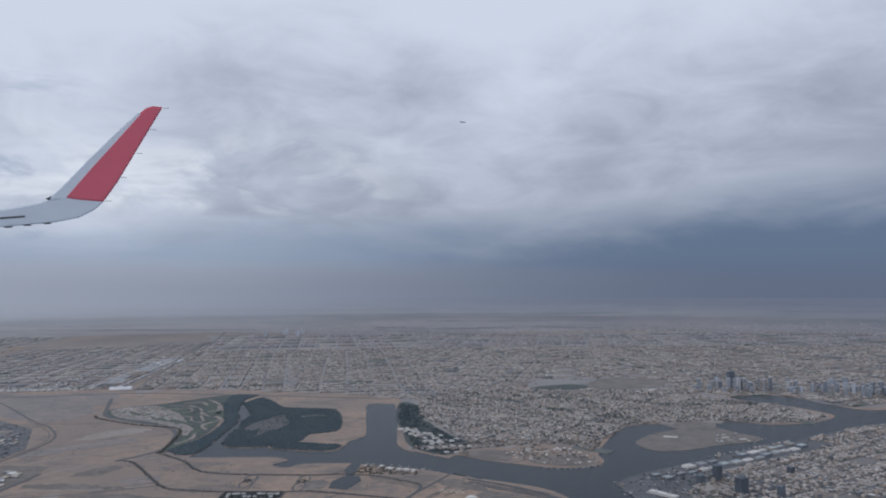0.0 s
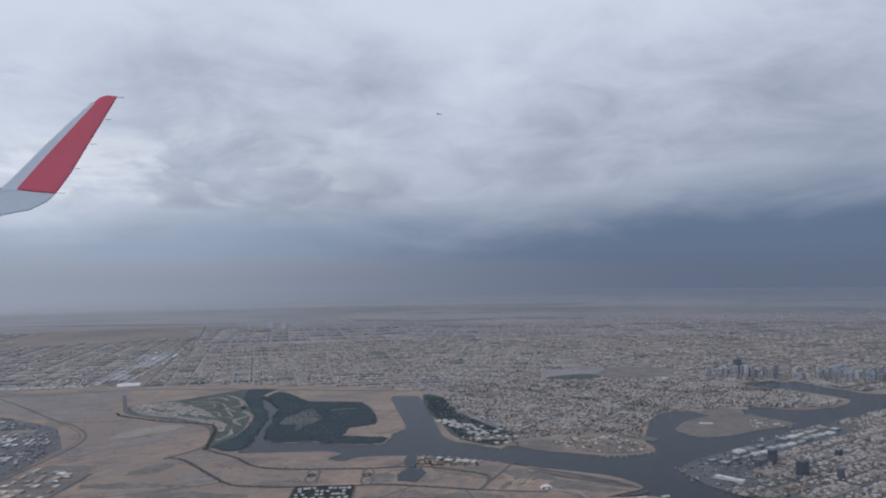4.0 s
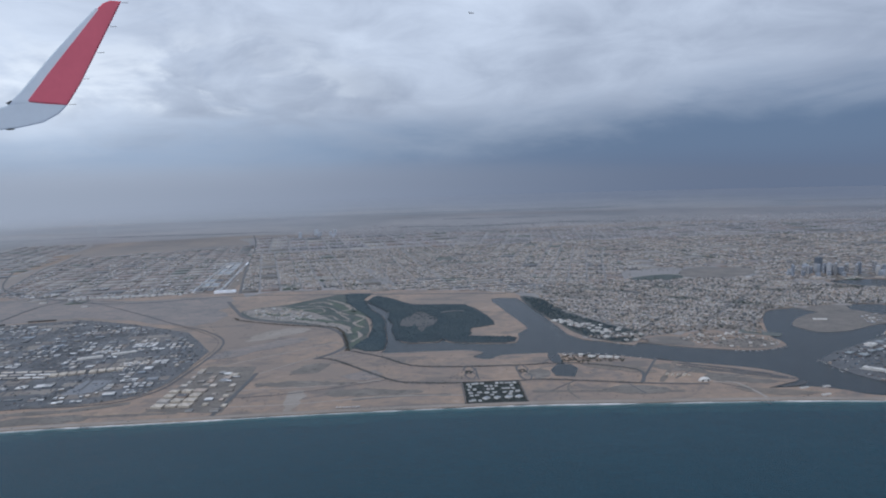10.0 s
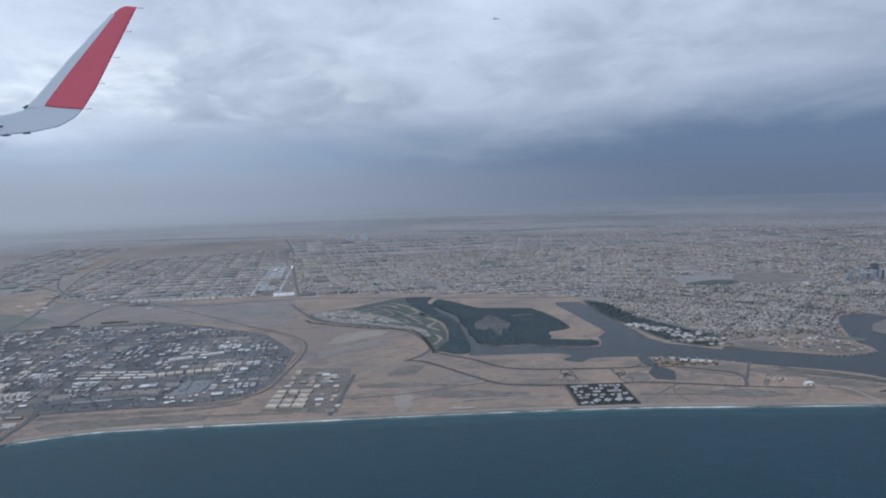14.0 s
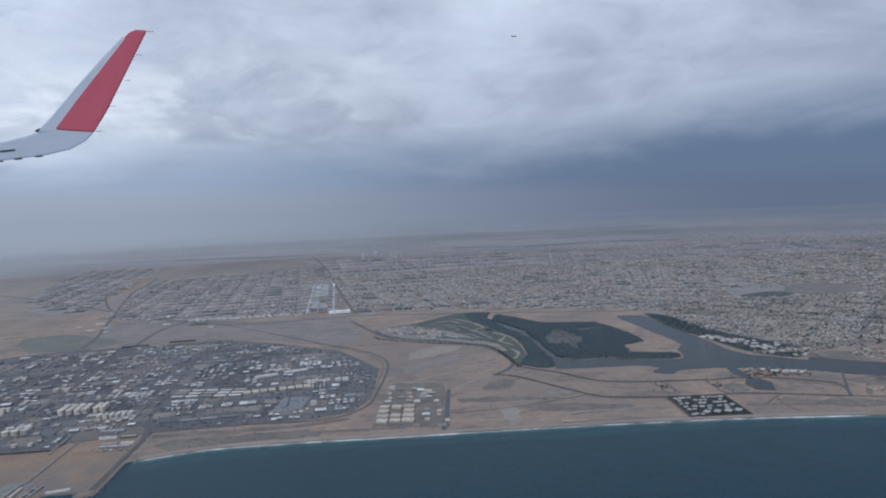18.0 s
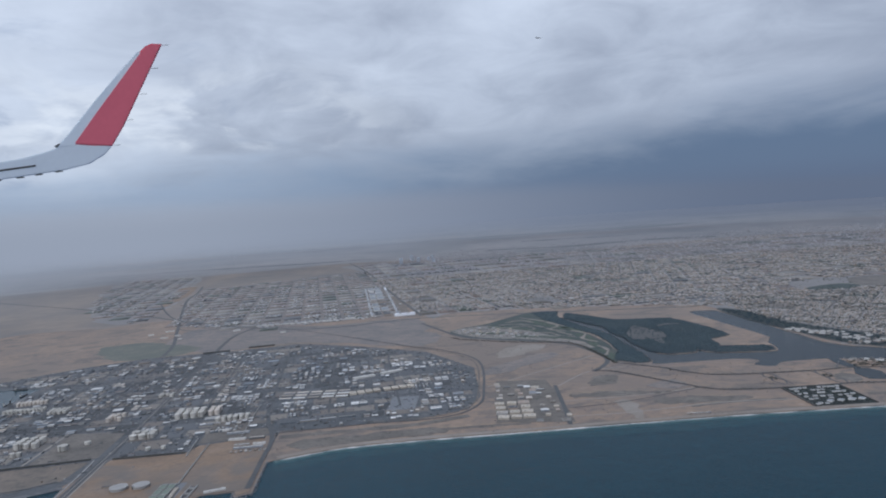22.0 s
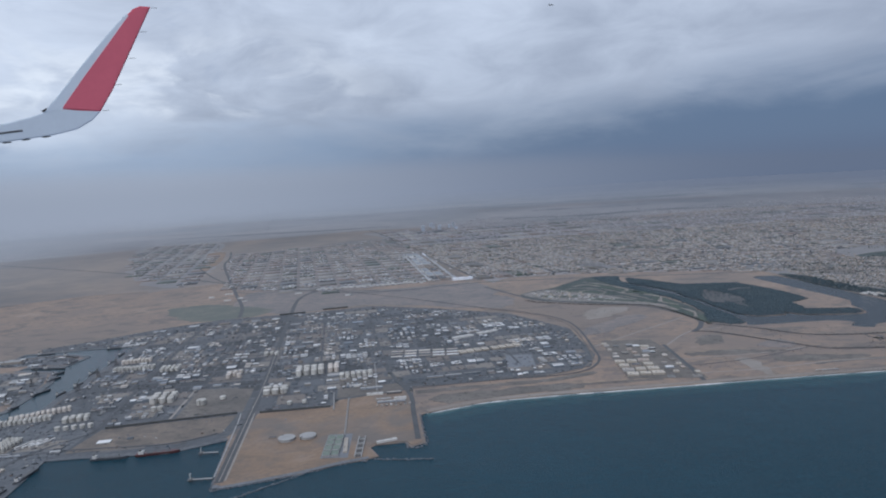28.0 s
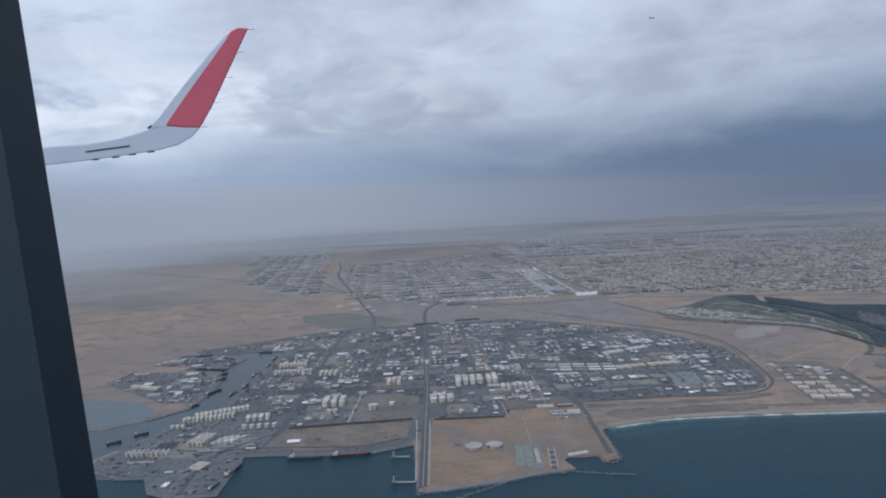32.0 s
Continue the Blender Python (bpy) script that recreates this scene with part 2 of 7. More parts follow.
m_asphalt = material("asphalt", [grey(0.045, COOL), grey(0.075, COOL)], 0.2, 3.0)
m_track = material("sand_track", [grey(0.23, SAND), grey(0.29, SAND)], 0.2, 2.0)
m_turf = material("watered_turf", [(0.032, 0.05, 0.05, 1), (0.046, 0.064, 0.06, 1), (0.1, 0.098, 0.084, 1)], 0.1, 0.6, spec=0.25, speck=(0.12, 0.7, (0.024, 0.042, 0.036, 1)))
m_garden = material("garden_ground", [(0.012, 0.02, 0.02, 1), (0.022, 0.034, 0.032, 1)], 0.2, 1.5)
m_fairway = material("mown_fairway", [(0.05, 0.074, 0.054, 1), (0.066, 0.088, 0.064, 1)], 0.1, 1.0, spec=0.25)
# leaf greens lightened and shifted to blue, painting haze over the lagoon
m_mangrove = material("hazed_mangrove_leaves", [(0.03, 0.054, 0.07, 1), (0.042, 0.066, 0.08, 1), (0.058, 0.08, 0.09, 1)], 0.05, 0.5, spec=0.3)
m_mud = material("tidal_mud", [grey(0.05, (1, 1, 0.97)), grey(0.09, (1.04, 1, 0.94))], 0.07, 0.7, rough=0.6)
m_flat = material("wet_mud", [grey(0.035, COOL), grey(0.065, COOL)], 0.1, 1.0, rough=0.6)
m_isle = material("island_sand", [grey(0.07, (1.1, 0.98, 0.85)), grey(0.12, (1.16, 0.97, 0.8)), grey(0.17, (1.16, 0.97, 0.8))], 0.08, 0.6, speck=(0.3, 0.5, grey(0.05, (1.1, 1, 0.88))))
m_tank = material("tank_white_paint", [grey(0.44, (1.08, 1, 0.86)), grey(0.56, (1.07, 1, 0.88))], 0.4, 4.0, rough=0.6, spread=0.16, spec=0.3)
m_leaf = material("garden_leaves", [(0.02, 0.031, 0.027, 1), (0.042, 0.055, 0.044, 1)], 0.3, 3.0, spread=0.35, island=True)
m_thorn = material("dusty_thorn_leaves", [(0.035, 0.035, 0.028, 1), (0.07, 0.066, 0.05, 1)], 0.3, 3.0, spread=0.35, island=True)
m_scrub = material("scrub_land", [(0.075, 0.088, 0.075, 1), (0.1, 0.11, 0.09, 1), (0.19, 0.165, 0.13, 1)], 0.07, 0.6)
m_wall = palette("plaster_walls", [grey(0.27, CLAY), grey(0.33, WARM), grey(0.19, WARM), grey(0.37, PALE), grey(0.12, COOL)], island=True)
m_wall1 = palette("plaster_wall", [grey(0.27, CLAY), grey(0.33, WARM), grey(0.19, WARM), grey(0.37, PALE), grey(0.12, COOL)])
m_roof1 = palette("flat_roof", [grey(0.24, WARM), grey(0.12, COOL), grey(0.38, WARM), grey(0.28, CLAY), grey(0.08, COOL), grey(0.34, CLAY), grey(0.54, PALE), grey(0.18, WARM)], rough=0.75)
SHED_WALL = [grey(0.28, COOL), grey(0.36), grey(0.2, (0.9, 1, 1.1)), grey(0.16, COOL), grey(0.3, SAND)]
ROOF_SETS = [
    [grey(0.66), grey(0.8), grey(0.5), grey(0.6), grey(0.36)],
    [grey(0.18), grey(0.26, COOL), grey(0.11, COOL), grey(0.32), grey(0.16, (1.15, 0.95, 0.85))],
    [grey(0.2, BLUE), grey(0.3, BLUE), grey(0.13, BLUE), grey(0.4, BLUE), grey(0.55)],
    [grey(0.48, SAND), grey(0.38, SAND), grey(0.56, SAND), grey(0.28, SAND), grey(0.64)],
]
shed_roofs = [(palette("sheet_metal_roof", c, rough=0.7), palette("sheet_metal_roofs", c, rough=0.7, island=True)) for c in ROOF_SETS]
m_shed_wall = palette("sheet_metal_wall", SHED_WALL, rough=0.7)
m_shed_roof = shed_roofs[0][0]
m_sheds_wall = palette("sheet_metal_walls", SHED_WALL, rough=0.7, island=True)
m_box = palette("container_paint", [grey(0.4), (0.12, 0.08, 0.07, 1), (0.07, 0.1, 0.14, 1), grey(0.12, COOL), grey(0.2, COOL), grey(0.07, COOL)], rough=0.7, island=True)
m_dune = material("scrubby_dune", [grey(0.10, (1.1, 0.98, 0.86)), grey(0.14, (1.14, 0.98, 0.82)), grey(0.2, SAND)], 0.09, 0.9, rough=0.7, speck=(0.5, 0.6, grey(0.05, (1.05, 1, 0.92))))
m_waste = material("golf_waste_sand", [grey(0.13, (1.12, 0.98, 0.84)), grey(0.2, (1.12, 0.98, 0.86)), grey(0.3, SAND)], 0.12, 0.9, rough=0.6, speck=(0.35, 0.8, grey(0.07, (1, 1.02, 0.9))))
m_debris = palette("yard_goods", [grey(0.05, COOL), grey(0.12, COOL), grey(0.2, COOL), grey(0.07, COOL), grey(0.14, BLUE), grey(0.26), grey(0.06, COOL), grey(0.1, COOL)], rough=0.75, island=True)
m_door = material("roller_door", [grey(0.12, (0.9, 1, 1.1)), grey(0.2)], 0.5, 3.0, spread=0.4)
m_white = material("white_paint", [grey(0.48, (1.06, 1, 0.9)), grey(0.6, (1.06, 1, 0.92))], 0.4, 4.0, rough=0.6, spread=0.12, spec=0.3)
m_bright = material("bright_white_sheet", [grey(0.78, (1, 1, 1)), grey(0.86, (1, 1, 1))], 0.4, 4.0, rough=0.45, spread=0.05, spec=0.4)
m_slate = material("blue_grey_sheet", [grey(0.2, BLUE), grey(0.27, BLUE)], 0.4, 3.0, rough=0.45, spread=0.2, spec=0.5)
m_cream = material("cream_paint", [grey(0.5, SAND), grey(0.6, SAND)], 0.4, 4.0, rough=0.5, spread=0.1)
m_beige = material("beige_render", [grey(0.36, (1.14, 0.97, 0.76)), grey(0.48, (1.12, 0.97, 0.79))], 0.4, 3.0, spread=0.2)
m_green_roof = material("pale_green_roof", [(0.13, 0.165, 0.135, 1), (0.2, 0.235, 0.195, 1)], 0.4, 3.0, rough=0.6)
# town facades and glazing are lifted in tone to paint in some haze
m_tower = palette("tower_facade", [grey(0.4, (0.94, 1, 1.08)), grey(0.5, COOL), grey(0.32, (0.92, 1, 1.1)), grey(0.42, PALE)], rough=0.5)
m_dark_tower = palette("dark_tower_facade", [grey(0.13, (0.88, 1, 1.12)), grey(0.18, (0.88, 1, 1.12))], rough=0.5)
m_pale_roofs = palette("pale_metal_roofs", [grey(0.5), grey(0.24, COOL), grey(0.7), grey(0.34, BLUE), grey(0.16, BLUE), grey(0.6)], rough=0.6, island=True)
# faded facade for the farthest towers, haze mixed into the paint
m_far_tower = palette("hazed_tower_facade", [grey(0.5, COOL), grey(0.56, (0.95, 1, 1.06)), grey(0.46, COOL)], rough=0.7)
m_glass = material("dark_glazing", [grey(0.12, (0.9, 1, 1.15)), grey(0.2, (0.9, 1, 1.15))], 0.3, 3.0, rough=0.25)
m_quay_roof = material("grey_green_roof", [grey(0.24, (0.92, 1.02, 1.0)), grey(0.36, (0.94, 1.02, 1.0))], 0.4, 3.0, spread=0.3)
m_rock = material("breakwater_rock", [grey(0.10, COOL), grey(0.2, COOL)], 0.6, 4.0)
m_villa = material("villa_roof", [grey(0.28, COOL), grey(0.4, COOL)], 0.4, 3.0, spread=0.25)
m_concrete = material("concrete", [grey(0.28, (1.06, 1, 0.92)), grey(0.38, (1.05, 1, 0.93))], 0.3, 3.0)
m_hull = material("ship_paint_grey", [grey(0.07, (0.9, 1, 1.2)), grey(0.11)], 0.5, 4.0, rough=0.5)
m_hull_red = material("ship_paint_red", [(0.09, 0.035, 0.035, 1), (0.13, 0.05, 0.048, 1)], 0.5, 4.0, rough=0.5)
m_steel = material("dark_steel", [grey(0.06), grey(0.1)], 0.5, 4.0, rough=0.5)
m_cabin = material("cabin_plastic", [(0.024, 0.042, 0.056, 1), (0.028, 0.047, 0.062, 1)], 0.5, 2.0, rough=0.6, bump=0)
m_foam = material("surf_foam", [grey(0.3), grey(0.8)], 0.5, 2.0, rough=0.8)
m_wing = material("wing_grey_paint", [grey(0.76, (0.97, 1.02, 1.03)), grey(0.82, (0.97, 1.02, 1.03))], 0.004, 0.03, rough=0.35, bump=0)
m_red = material("winglet_red_paint", [(0.78, 0.16, 0.21, 1), (0.84, 0.18, 0.23, 1)], 0.004, 0.03, rough=0.35, bump=0)
m_lead = material("leading_edge_metal", [grey(0.8, (0.96, 1.02, 1.03)), grey(0.86, (0.98, 1.01, 1.02))], 0.004, 0.03, rough=0.35, bump=0)


m_plots = palette("plot_ground", [grey(0.06, COOL), grey(0.1, COOL), grey(0.16, (1.15, 0.97, 0.82)), grey(0.08, COOL), grey(0.2, SAND), grey(0.12, COOL), grey(0.14, (1.1, 0.98, 0.88)), grey(0.05, COOL)], rough=0.6)
m_blocks = palette("block_ground", [grey(0.12, SAND), grey(0.10, WARM), grey(0.19, WARM), grey(0.07, COOL), grey(0.15, (1.25, 0.94, 0.78)), grey(0.23, SAND), (0.05, 0.065, 0.05, 1), grey(0.13, (1.25, 0.94, 0.78))], rough=0.36, island=True)
m_block = palette("house_block_ground", [grey(0.12, SAND), grey(0.10, WARM), grey(0.19, WARM), grey(0.07, COOL), grey(0.15, CLAY), grey(0.23, SAND), (0.05, 0.062, 0.052, 1), grey(0.13, CLAY)], rough=0.4)
HOUSE_SETS = [
    [grey(0.52, PALE), grey(0.34, WARM), grey(0.6, PALE), grey(0.25, CLAY), grey(0.42, WARM), grey(0.12, COOL)],
    [grey(0.36, CLAY), grey(0.44, CLAY), grey(0.24, CLAY), grey(0.54, PALE), grey(0.16, WARM), grey(0.62, PALE)],
    [grey(0.1, COOL), grey(0.5, PALE), grey(0.3, WARM), grey(0.07, COOL), grey(0.42, CLAY), grey(0.15, BLUE)],
]
house_roofs = [palette("dusty_roofs", c, rough=0.36, island=True) for c in HOUSE_SETS]
# far houses take even, faded colours: distance haze painted into walls and roofs
m_far_walls = palette("far_hazed_walls", [grey(0.28, FAR), grey(0.34, FAR), grey(0.24, FAR), grey(0.4, FAR)], island=True)
m_far_roofs = palette("far_hazed_roofs", [grey(0.3, FAR), grey(0.36, FAR), grey(0.24, FAR), grey(0.46, FAR), grey(0.2, COOL)], rough=0.34, island=True)


def water(name, deep, wave, strength, rough, shoal=None, gloss=0.4):
    m = material(name, [deep, shoal or tuple(c * 1.25 for c in deep[:3]) + (1,)], 0.012, 0.25, rough=rough, bump=0, spec=0.5)
    t = m.node_tree
    b = t.nodes["Principled BSDF"]
    b.inputs["IOR"].default_value, b.inputs["Specular IOR Level"].default_value = 1.33, gloss
    pos = t.nodes.new("ShaderNodeNewGeometry").outputs["Position"]
    h = calc(t, "ADD", noise_at(t, pos, wave, 6.0, 0.65, 0.3), calc(t, "MULTIPLY", noise_at(t, pos, wave * 0.06, 3.0), 2.0))
    t.links.new(node(t, "ShaderNodeBump", Height=h, Strength=strength, Distance=0.4).outputs[0], b.inputs["Normal"])
    return m


m_sea = water("open_sea", (0.009, 0.041, 0.061, 1), 1.2, 1.0, 0.25, gloss=0.2)
m_shallow = water("shallow_sea", (0.02, 0.075, 0.086, 1), 1.2, 0.7, 0.3, gloss=0.25)
m_shelf = water("coastal_sea", (0.010, 0.05, 0.068, 1), 1.2, 0.9, 0.25, gloss=0.22)
m_basin = water("basin_water", (0.02, 0.044, 0.058, 1), 2.0, 0.15, 0.2, gloss=0.35)
m_lagoon = water("lagoon_water", (0.045, 0.075, 0.085, 1), 2.0, 0.12, 0.2)
m_creek = water("creek_water", (0.012, 0.021, 0.028, 1), 2.0, 0.3, 0.2, gloss=0.22)

# ---- building helpers ----
from mathutils import geometry

rng = np.random.default_rng(7)


def link_mesh(name, verts, faces, mat, parent=None, label=""):
    me = bpy.data.meshes.new(name)
    me.from_pydata([tuple(v) for v in verts], [], faces)
    for m in (mat if isinstance(mat, (list, tuple)) else (mat,)):
        me.materials.append(m)
    ob = new(name, me)
    if parent:
        ob.parent = parent
    return tagged(ob, label)


def part(name, bm, mat, parent, label=""):
    me = bpy.data.meshes.new(name)
    bm.to_mesh(me)
    bm.free()
    me.materials.append(mat)
    ob = new(name, me)
    ob.parent = parent
    return tagged(ob, label)


def share(name, me, parent, m=None):
    ob = new(name, me)
    ob.parent = parent
    if m is not None:
        ob.matrix_basis = m
    return ob


def thing(name, m, label, category, group=""):
    return tagged(placed(new(name), m), label, category, group)


def placed(ob, m):
    ob.matrix_basis = m
    return ob


def curve_through(pts, per=4, rough=0.0, closed=False):
    """A smooth line through plan points, with a little natural unevenness."""
    p = [Vector((x, y, 0)) for x, y in pts]
    n, out = len(p), []
    for i in range(n if closed else n - 1):
        a, b, c, d = (p[(i - 1) % n], p[i], p[(i + 1) % n], p[(i + 2) % n]) if closed else (p[max(i - 1, 0)], p[i], p[i + 1], p[min(i + 2, n - 1)])
        for k in range(per):
            t = k / per
            q = 0.5 * (2 * b + (c - a) * t + (2 * a - 5 * b + 4 * c - d) * t * t + (3 * b - a - 3 * c + d) * t ** 3)
            if rough:
                q += rough * Vector((noise.noise(q * 0.35), noise.noise(q * 0.35 + Vector((9, 4, 2))), 0))
            out.append((q.x, q.y))
    if not closed:
        out.append(pts[-1])
    return out


def slab(name, outline, z, mat, depth=0.3, holes=(), kind="structure", label="", category=""):
    """A sheet of ground with an edge that goes down."""
    loops = [outline, *holes]
    verts = [Vector((x, y, z)) for loop in loops for x, y in loop]
    tris = geometry.tessellate_polygon([[Vector((x, y, 0)) for x, y in loop] for loop in loops])
    faces = []
    for t in tris:
        a, b, c = (verts[i] for i in t)
        faces.append(tuple(t) if (b - a).cross(c - a).z > 0 else tuple(reversed(t)))
    n = len(verts)
    verts += [Vector((v.x, v.y, z - depth)) for v in verts]
    start = 0
    for loop in loops:
        k = len(loop)
        for i in range(k):
            j = (i + 1) % k
            faces.append((start + i, start + j, n + start + j, n + start + i))
        start += k
    ob = link_mesh(name, verts, faces, mat)
    return tagged(ob, label, category, kind=kind)


def ribbon(name, pts, width, z, mat, label="", category="road", per=5, thick=0.03, kind="structure", ragged=0.0):
    line = curve_through(pts, per)
    verts, faces = [], []
    for i, (x, y) in enumerate(line):
        a, b = Vector(line[max(i - 1, 0)]), Vector(line[min(i + 1, len(line) - 1)])
        d = (b - a).normalized()
        w = width / 2 * (1 + ragged * noise.noise(Vector((x * 0.3, y * 0.3, 3))))
        px, py = -d.y * w, d.x * w
        verts += [(x + px, y + py, z), (x - px, y - py, z), (x + px, y + py, z - thick), (x - px, y - py, z - thick)]
        if i:
            k = 4 * i
            faces += [(k - 4, k - 3, k + 1, k), (k - 2, k - 4, k, k + 2), (k - 3, k - 1, k + 3, k + 1)]
    return tagged(link_mesh(name, verts, faces, mat), label, category, kind=kind)


def inside(poly, x, y):
    """Which of the points lie in the outline."""
    ok = np.zeros(len(x), bool)
    n = len(poly)
    for i in range(n):
        x1, y1 = poly[i]
        x2, y2 = poly[(i + 1) % n]
        if y1 == y2:
            continue
        cross = ((y1 > y) != (y2 > y)) & (x < (x2 - x1) * (y - y1) / (y2 - y1) + x1)
        ok ^= cross
    return ok


def boxes(name, rows, mats, label, category, parent=None):
    """Many plain buildings in one mesh: rows of x, y, width, depth, height, turn. Flat roofs stand 3 cm in from the walls' top edge."""
    r = np.asarray(rows, float)
    n = len(r)
    c, s = np.cos(r[:, 5]), np.sin(r[:, 5])
    base = np.array([(-1, -1), (1, -1), (1, 1), (-1, 1)]) / 2
    v = np.zeros((n, 8, 3))
    for k in range(8):
        u, w = base[k % 4]
        a, b = u * r[:, 2], w * r[:, 3]
        v[:, k, 0] = r[:, 0] + a * c - b * s
        v[:, k, 1] = r[:, 1] + a * s + b * c
        v[:, k, 2] = 0.0 if k < 4 else r[:, 4]
    quads = np.array([(4, 5, 6, 7), (0, 1, 5, 4), (1, 2, 6, 5), (2, 3, 7, 6), (3, 0, 4, 7)])
    f = (quads[None] + 8 * np.arange(n)[:, None, None]).reshape(-1)
    me = bpy.data.meshes.new(name)
    me.vertices.add(8 * n)
    me.vertices.foreach_set("co", v.reshape(-1))
    me.loops.add(len(f))
    me.loops.foreach_set("vertex_index", f.astype(np.int32))
    me.polygons.add(5 * n)
    me.polygons.foreach_set("loop_start", np.arange(0, len(f), 4, dtype=np.int32))
    for m in mats:
        me.materials.append(m)
    me.polygons.foreach_set("material_index", np.tile([1, 0, 0, 0, 0], n).astype(np.int32))
    me.update(calc_edges=True)
    ob = new(name, me)
    ob.parent = parent
    return tagged(ob, label, category, kind="stuff")


def gables(name, rows, mats, label, category):
    """Many pitched sheds in one mesh: rows of x, y, width, depth, height, turn; the ridge runs along the depth."""
    r = np.asarray(rows, float)
    n = len(r)
    c, s = np.cos(r[:, 5]), np.sin(r[:, 5])
    unit = np.array([(-1, -1, 0), (1, -1, 0), (1, 1, 0), (-1, 1, 0), (-1, -1, 0.8), (1, -1, 0.8), (1, 1, 0.8), (-1, 1, 0.8), (0, -1, 1), (0, 1, 1),
                     (-1.03, -1.03, 0.8), (1.03, -1.03, 0.8), (1.03, 1.03, 0.8), (-1.03, 1.03, 0.8), (0, -1.03, 1.03), (0, 1.03, 1.03)]) * np.array([0.5, 0.5, 1])
    a, b = unit[None, :, 0] * r[:, 2:3], unit[None, :, 1] * r[:, 3:4]
    v = np.stack([r[:, 0:1] + a * c[:, None] - b * s[:, None], r[:, 1:2] + a * s[:, None] + b * c[:, None], 0.045 + unit[None, :, 2] * r[:, 4:5]], 2)
    quads = np.array([(0, 1, 5, 4), (2, 3, 7, 6), (1, 2, 6, 5), (3, 0, 4, 7), (10, 14, 15, 13), (14, 11, 12, 15)])
    tris = np.array([(4, 5, 8), (6, 7, 9)])
    off = 16 * np.arange(n)[:, None, None]
    f = np.concatenate([(quads[None] + off).reshape(n, -1), (tris[None] + off).reshape(n, -1)], 1).reshape(-1)
    sizes = np.tile([4, 4, 4, 4, 4, 4, 3, 3], n)
    me = bpy.data.meshes.new(name)
    me.vertices.add(16 * n)
    me.vertices.foreach_set("co", v.reshape(-1))
    me.loops.add(len(f))
    me.loops.foreach_set("vertex_index", f.astype(np.int32))
    me.polygons.add(8 * n)
    me.polygons.foreach_set("loop_start", (np.cumsum(sizes) - sizes).astype(np.int32))
    for m in mats:
        me.materials.append(m)
    me.polygons.foreach_set("material_index", np.tile([0, 0, 0, 0, 1, 1, 0, 0], n).astype(np.int32))
    me.update(calc_edges=True)
    return tagged(new(name, me), label, category, kind="stuff")


def clumps(name, x, y, size, mat, label, category, z=0.0, tall=0.8):
    """Many small uneven leaf clumps in one mesh."""
    n = len(x)
    unit = np.array([(1, 0, 0.35), (0.3, 0.95, 0.4), (-0.8, 0.6, 0.3), (-0.8, -0.6, 0.45), (0.3, -0.95, 0.3), (0, 0, 1), (0, 0, 0)])
    v = np.repeat(unit[None], n, 0) * (0.7 + 0.6 * rng.random((n, 7, 1)))
    v *= np.asarray(size)[:, None, None] * np.array([1, 1, tall])
    v[:, :, 0] += np.asarray(x)[:, None]
    v[:, :, 1] += np.asarray(y)[:, None]
    v[:, :, 2] += z
    tri = np.array([(0, 1, 5), (1, 2, 5), (2, 3, 5), (3, 4, 5), (4, 0, 5), (1, 0, 6), (2, 1, 6), (3, 2, 6), (4, 3, 6), (0, 4, 6)])
    f = (tri[None] + 7 * np.arange(n)[:, None, None]).reshape(-1)
    me = bpy.data.meshes.new(name)
    me.vertices.add(7 * n)
    me.vertices.foreach_set("co", v.reshape(-1))
    me.loops.add(len(f))
    me.loops.foreach_set("vertex_index", f.astype(np.int32))
    me.polygons.add(len(f) // 3)
    me.polygons.foreach_set("loop_start", np.arange(0, len(f), 3, dtype=np.int32))
    me.materials.append(mat)
    me.update(calc_edges=True)
    return tagged(new(name, me), label, category, kind="stuff")


def scatter(poly, n):
    xs, ys = [p[0] for p in poly], [p[1] for p in poly]
    x, y = rng.uniform(min(xs), max(xs), n), rng.uniform(min(ys), max(ys), n)
    ok = inside(poly, x, y)
    return x[ok], y[ok]


def along(pts, gap, jitter=0.0):
    line = curve_through(pts, 8)
    out, left = [], 0.0
    for (x1, y1), (x2, y2) in zip(line, line[1:]):
        d = math.hypot(x2 - x1, y2 - y1)
        while left < d:
            out.append((x1 + (x2 - x1) * left / d + rng.normal(0, jitter), y1 + (y2 - y1) * left / d + rng.normal(0, jitter)))
            left += gap
        left -= d
    return np.array(out)


# ---- coast and ground ----
REACH = 3300
WEST = [(-372, 189), (-362.5, 198), (-354.5, 210), (-355.5, 224), (-357.5, 241), (-364, 257), (-381, 261.5), (-380, 267), (-364, 265.5), (-362, 279), (-376, 286), (-394, 284), (-394, 290), (-376, 292.5), (-366, 294), (-347.5, 293), (-345, 262), (-345.5, 250), (-342.5, 232), (-344, 225), (-342, 210), (-349.5, 196), (-352.4, 181), (-357, 173), (-362, 160)]
PORT = [(-346, 152.5), (-338, 152.8), (-332.5, 144), (-326, 141.5), (-316.8, 142.5), (-318, 152.3), (-319.5, 166), (-310, 167), (-288, 166.5), (-275, 173), (-270.5, 145), (-268, 142.5), (-252, 147.5), (-243, 151.5), (-236.5, 153.5), (-234.2, 155), (-236.6, 160.6), (-235.5, 162), (-228.2, 162.5), (-226.8, 159.3), (-223, 161.5), (-224.5, 182)]
BEACH = [(-222.5, 183.5), (-213, 187), (-204, 190), (-191, 191.3), (-176, 192.3), (-155, 192.8), (-127, 194), (-95, 195), (-66, 195), (-47, 194.5), (-31, 193.4), (0, 190.8), (32, 188), (58, 184), (72, 181.5), (90, 178)]
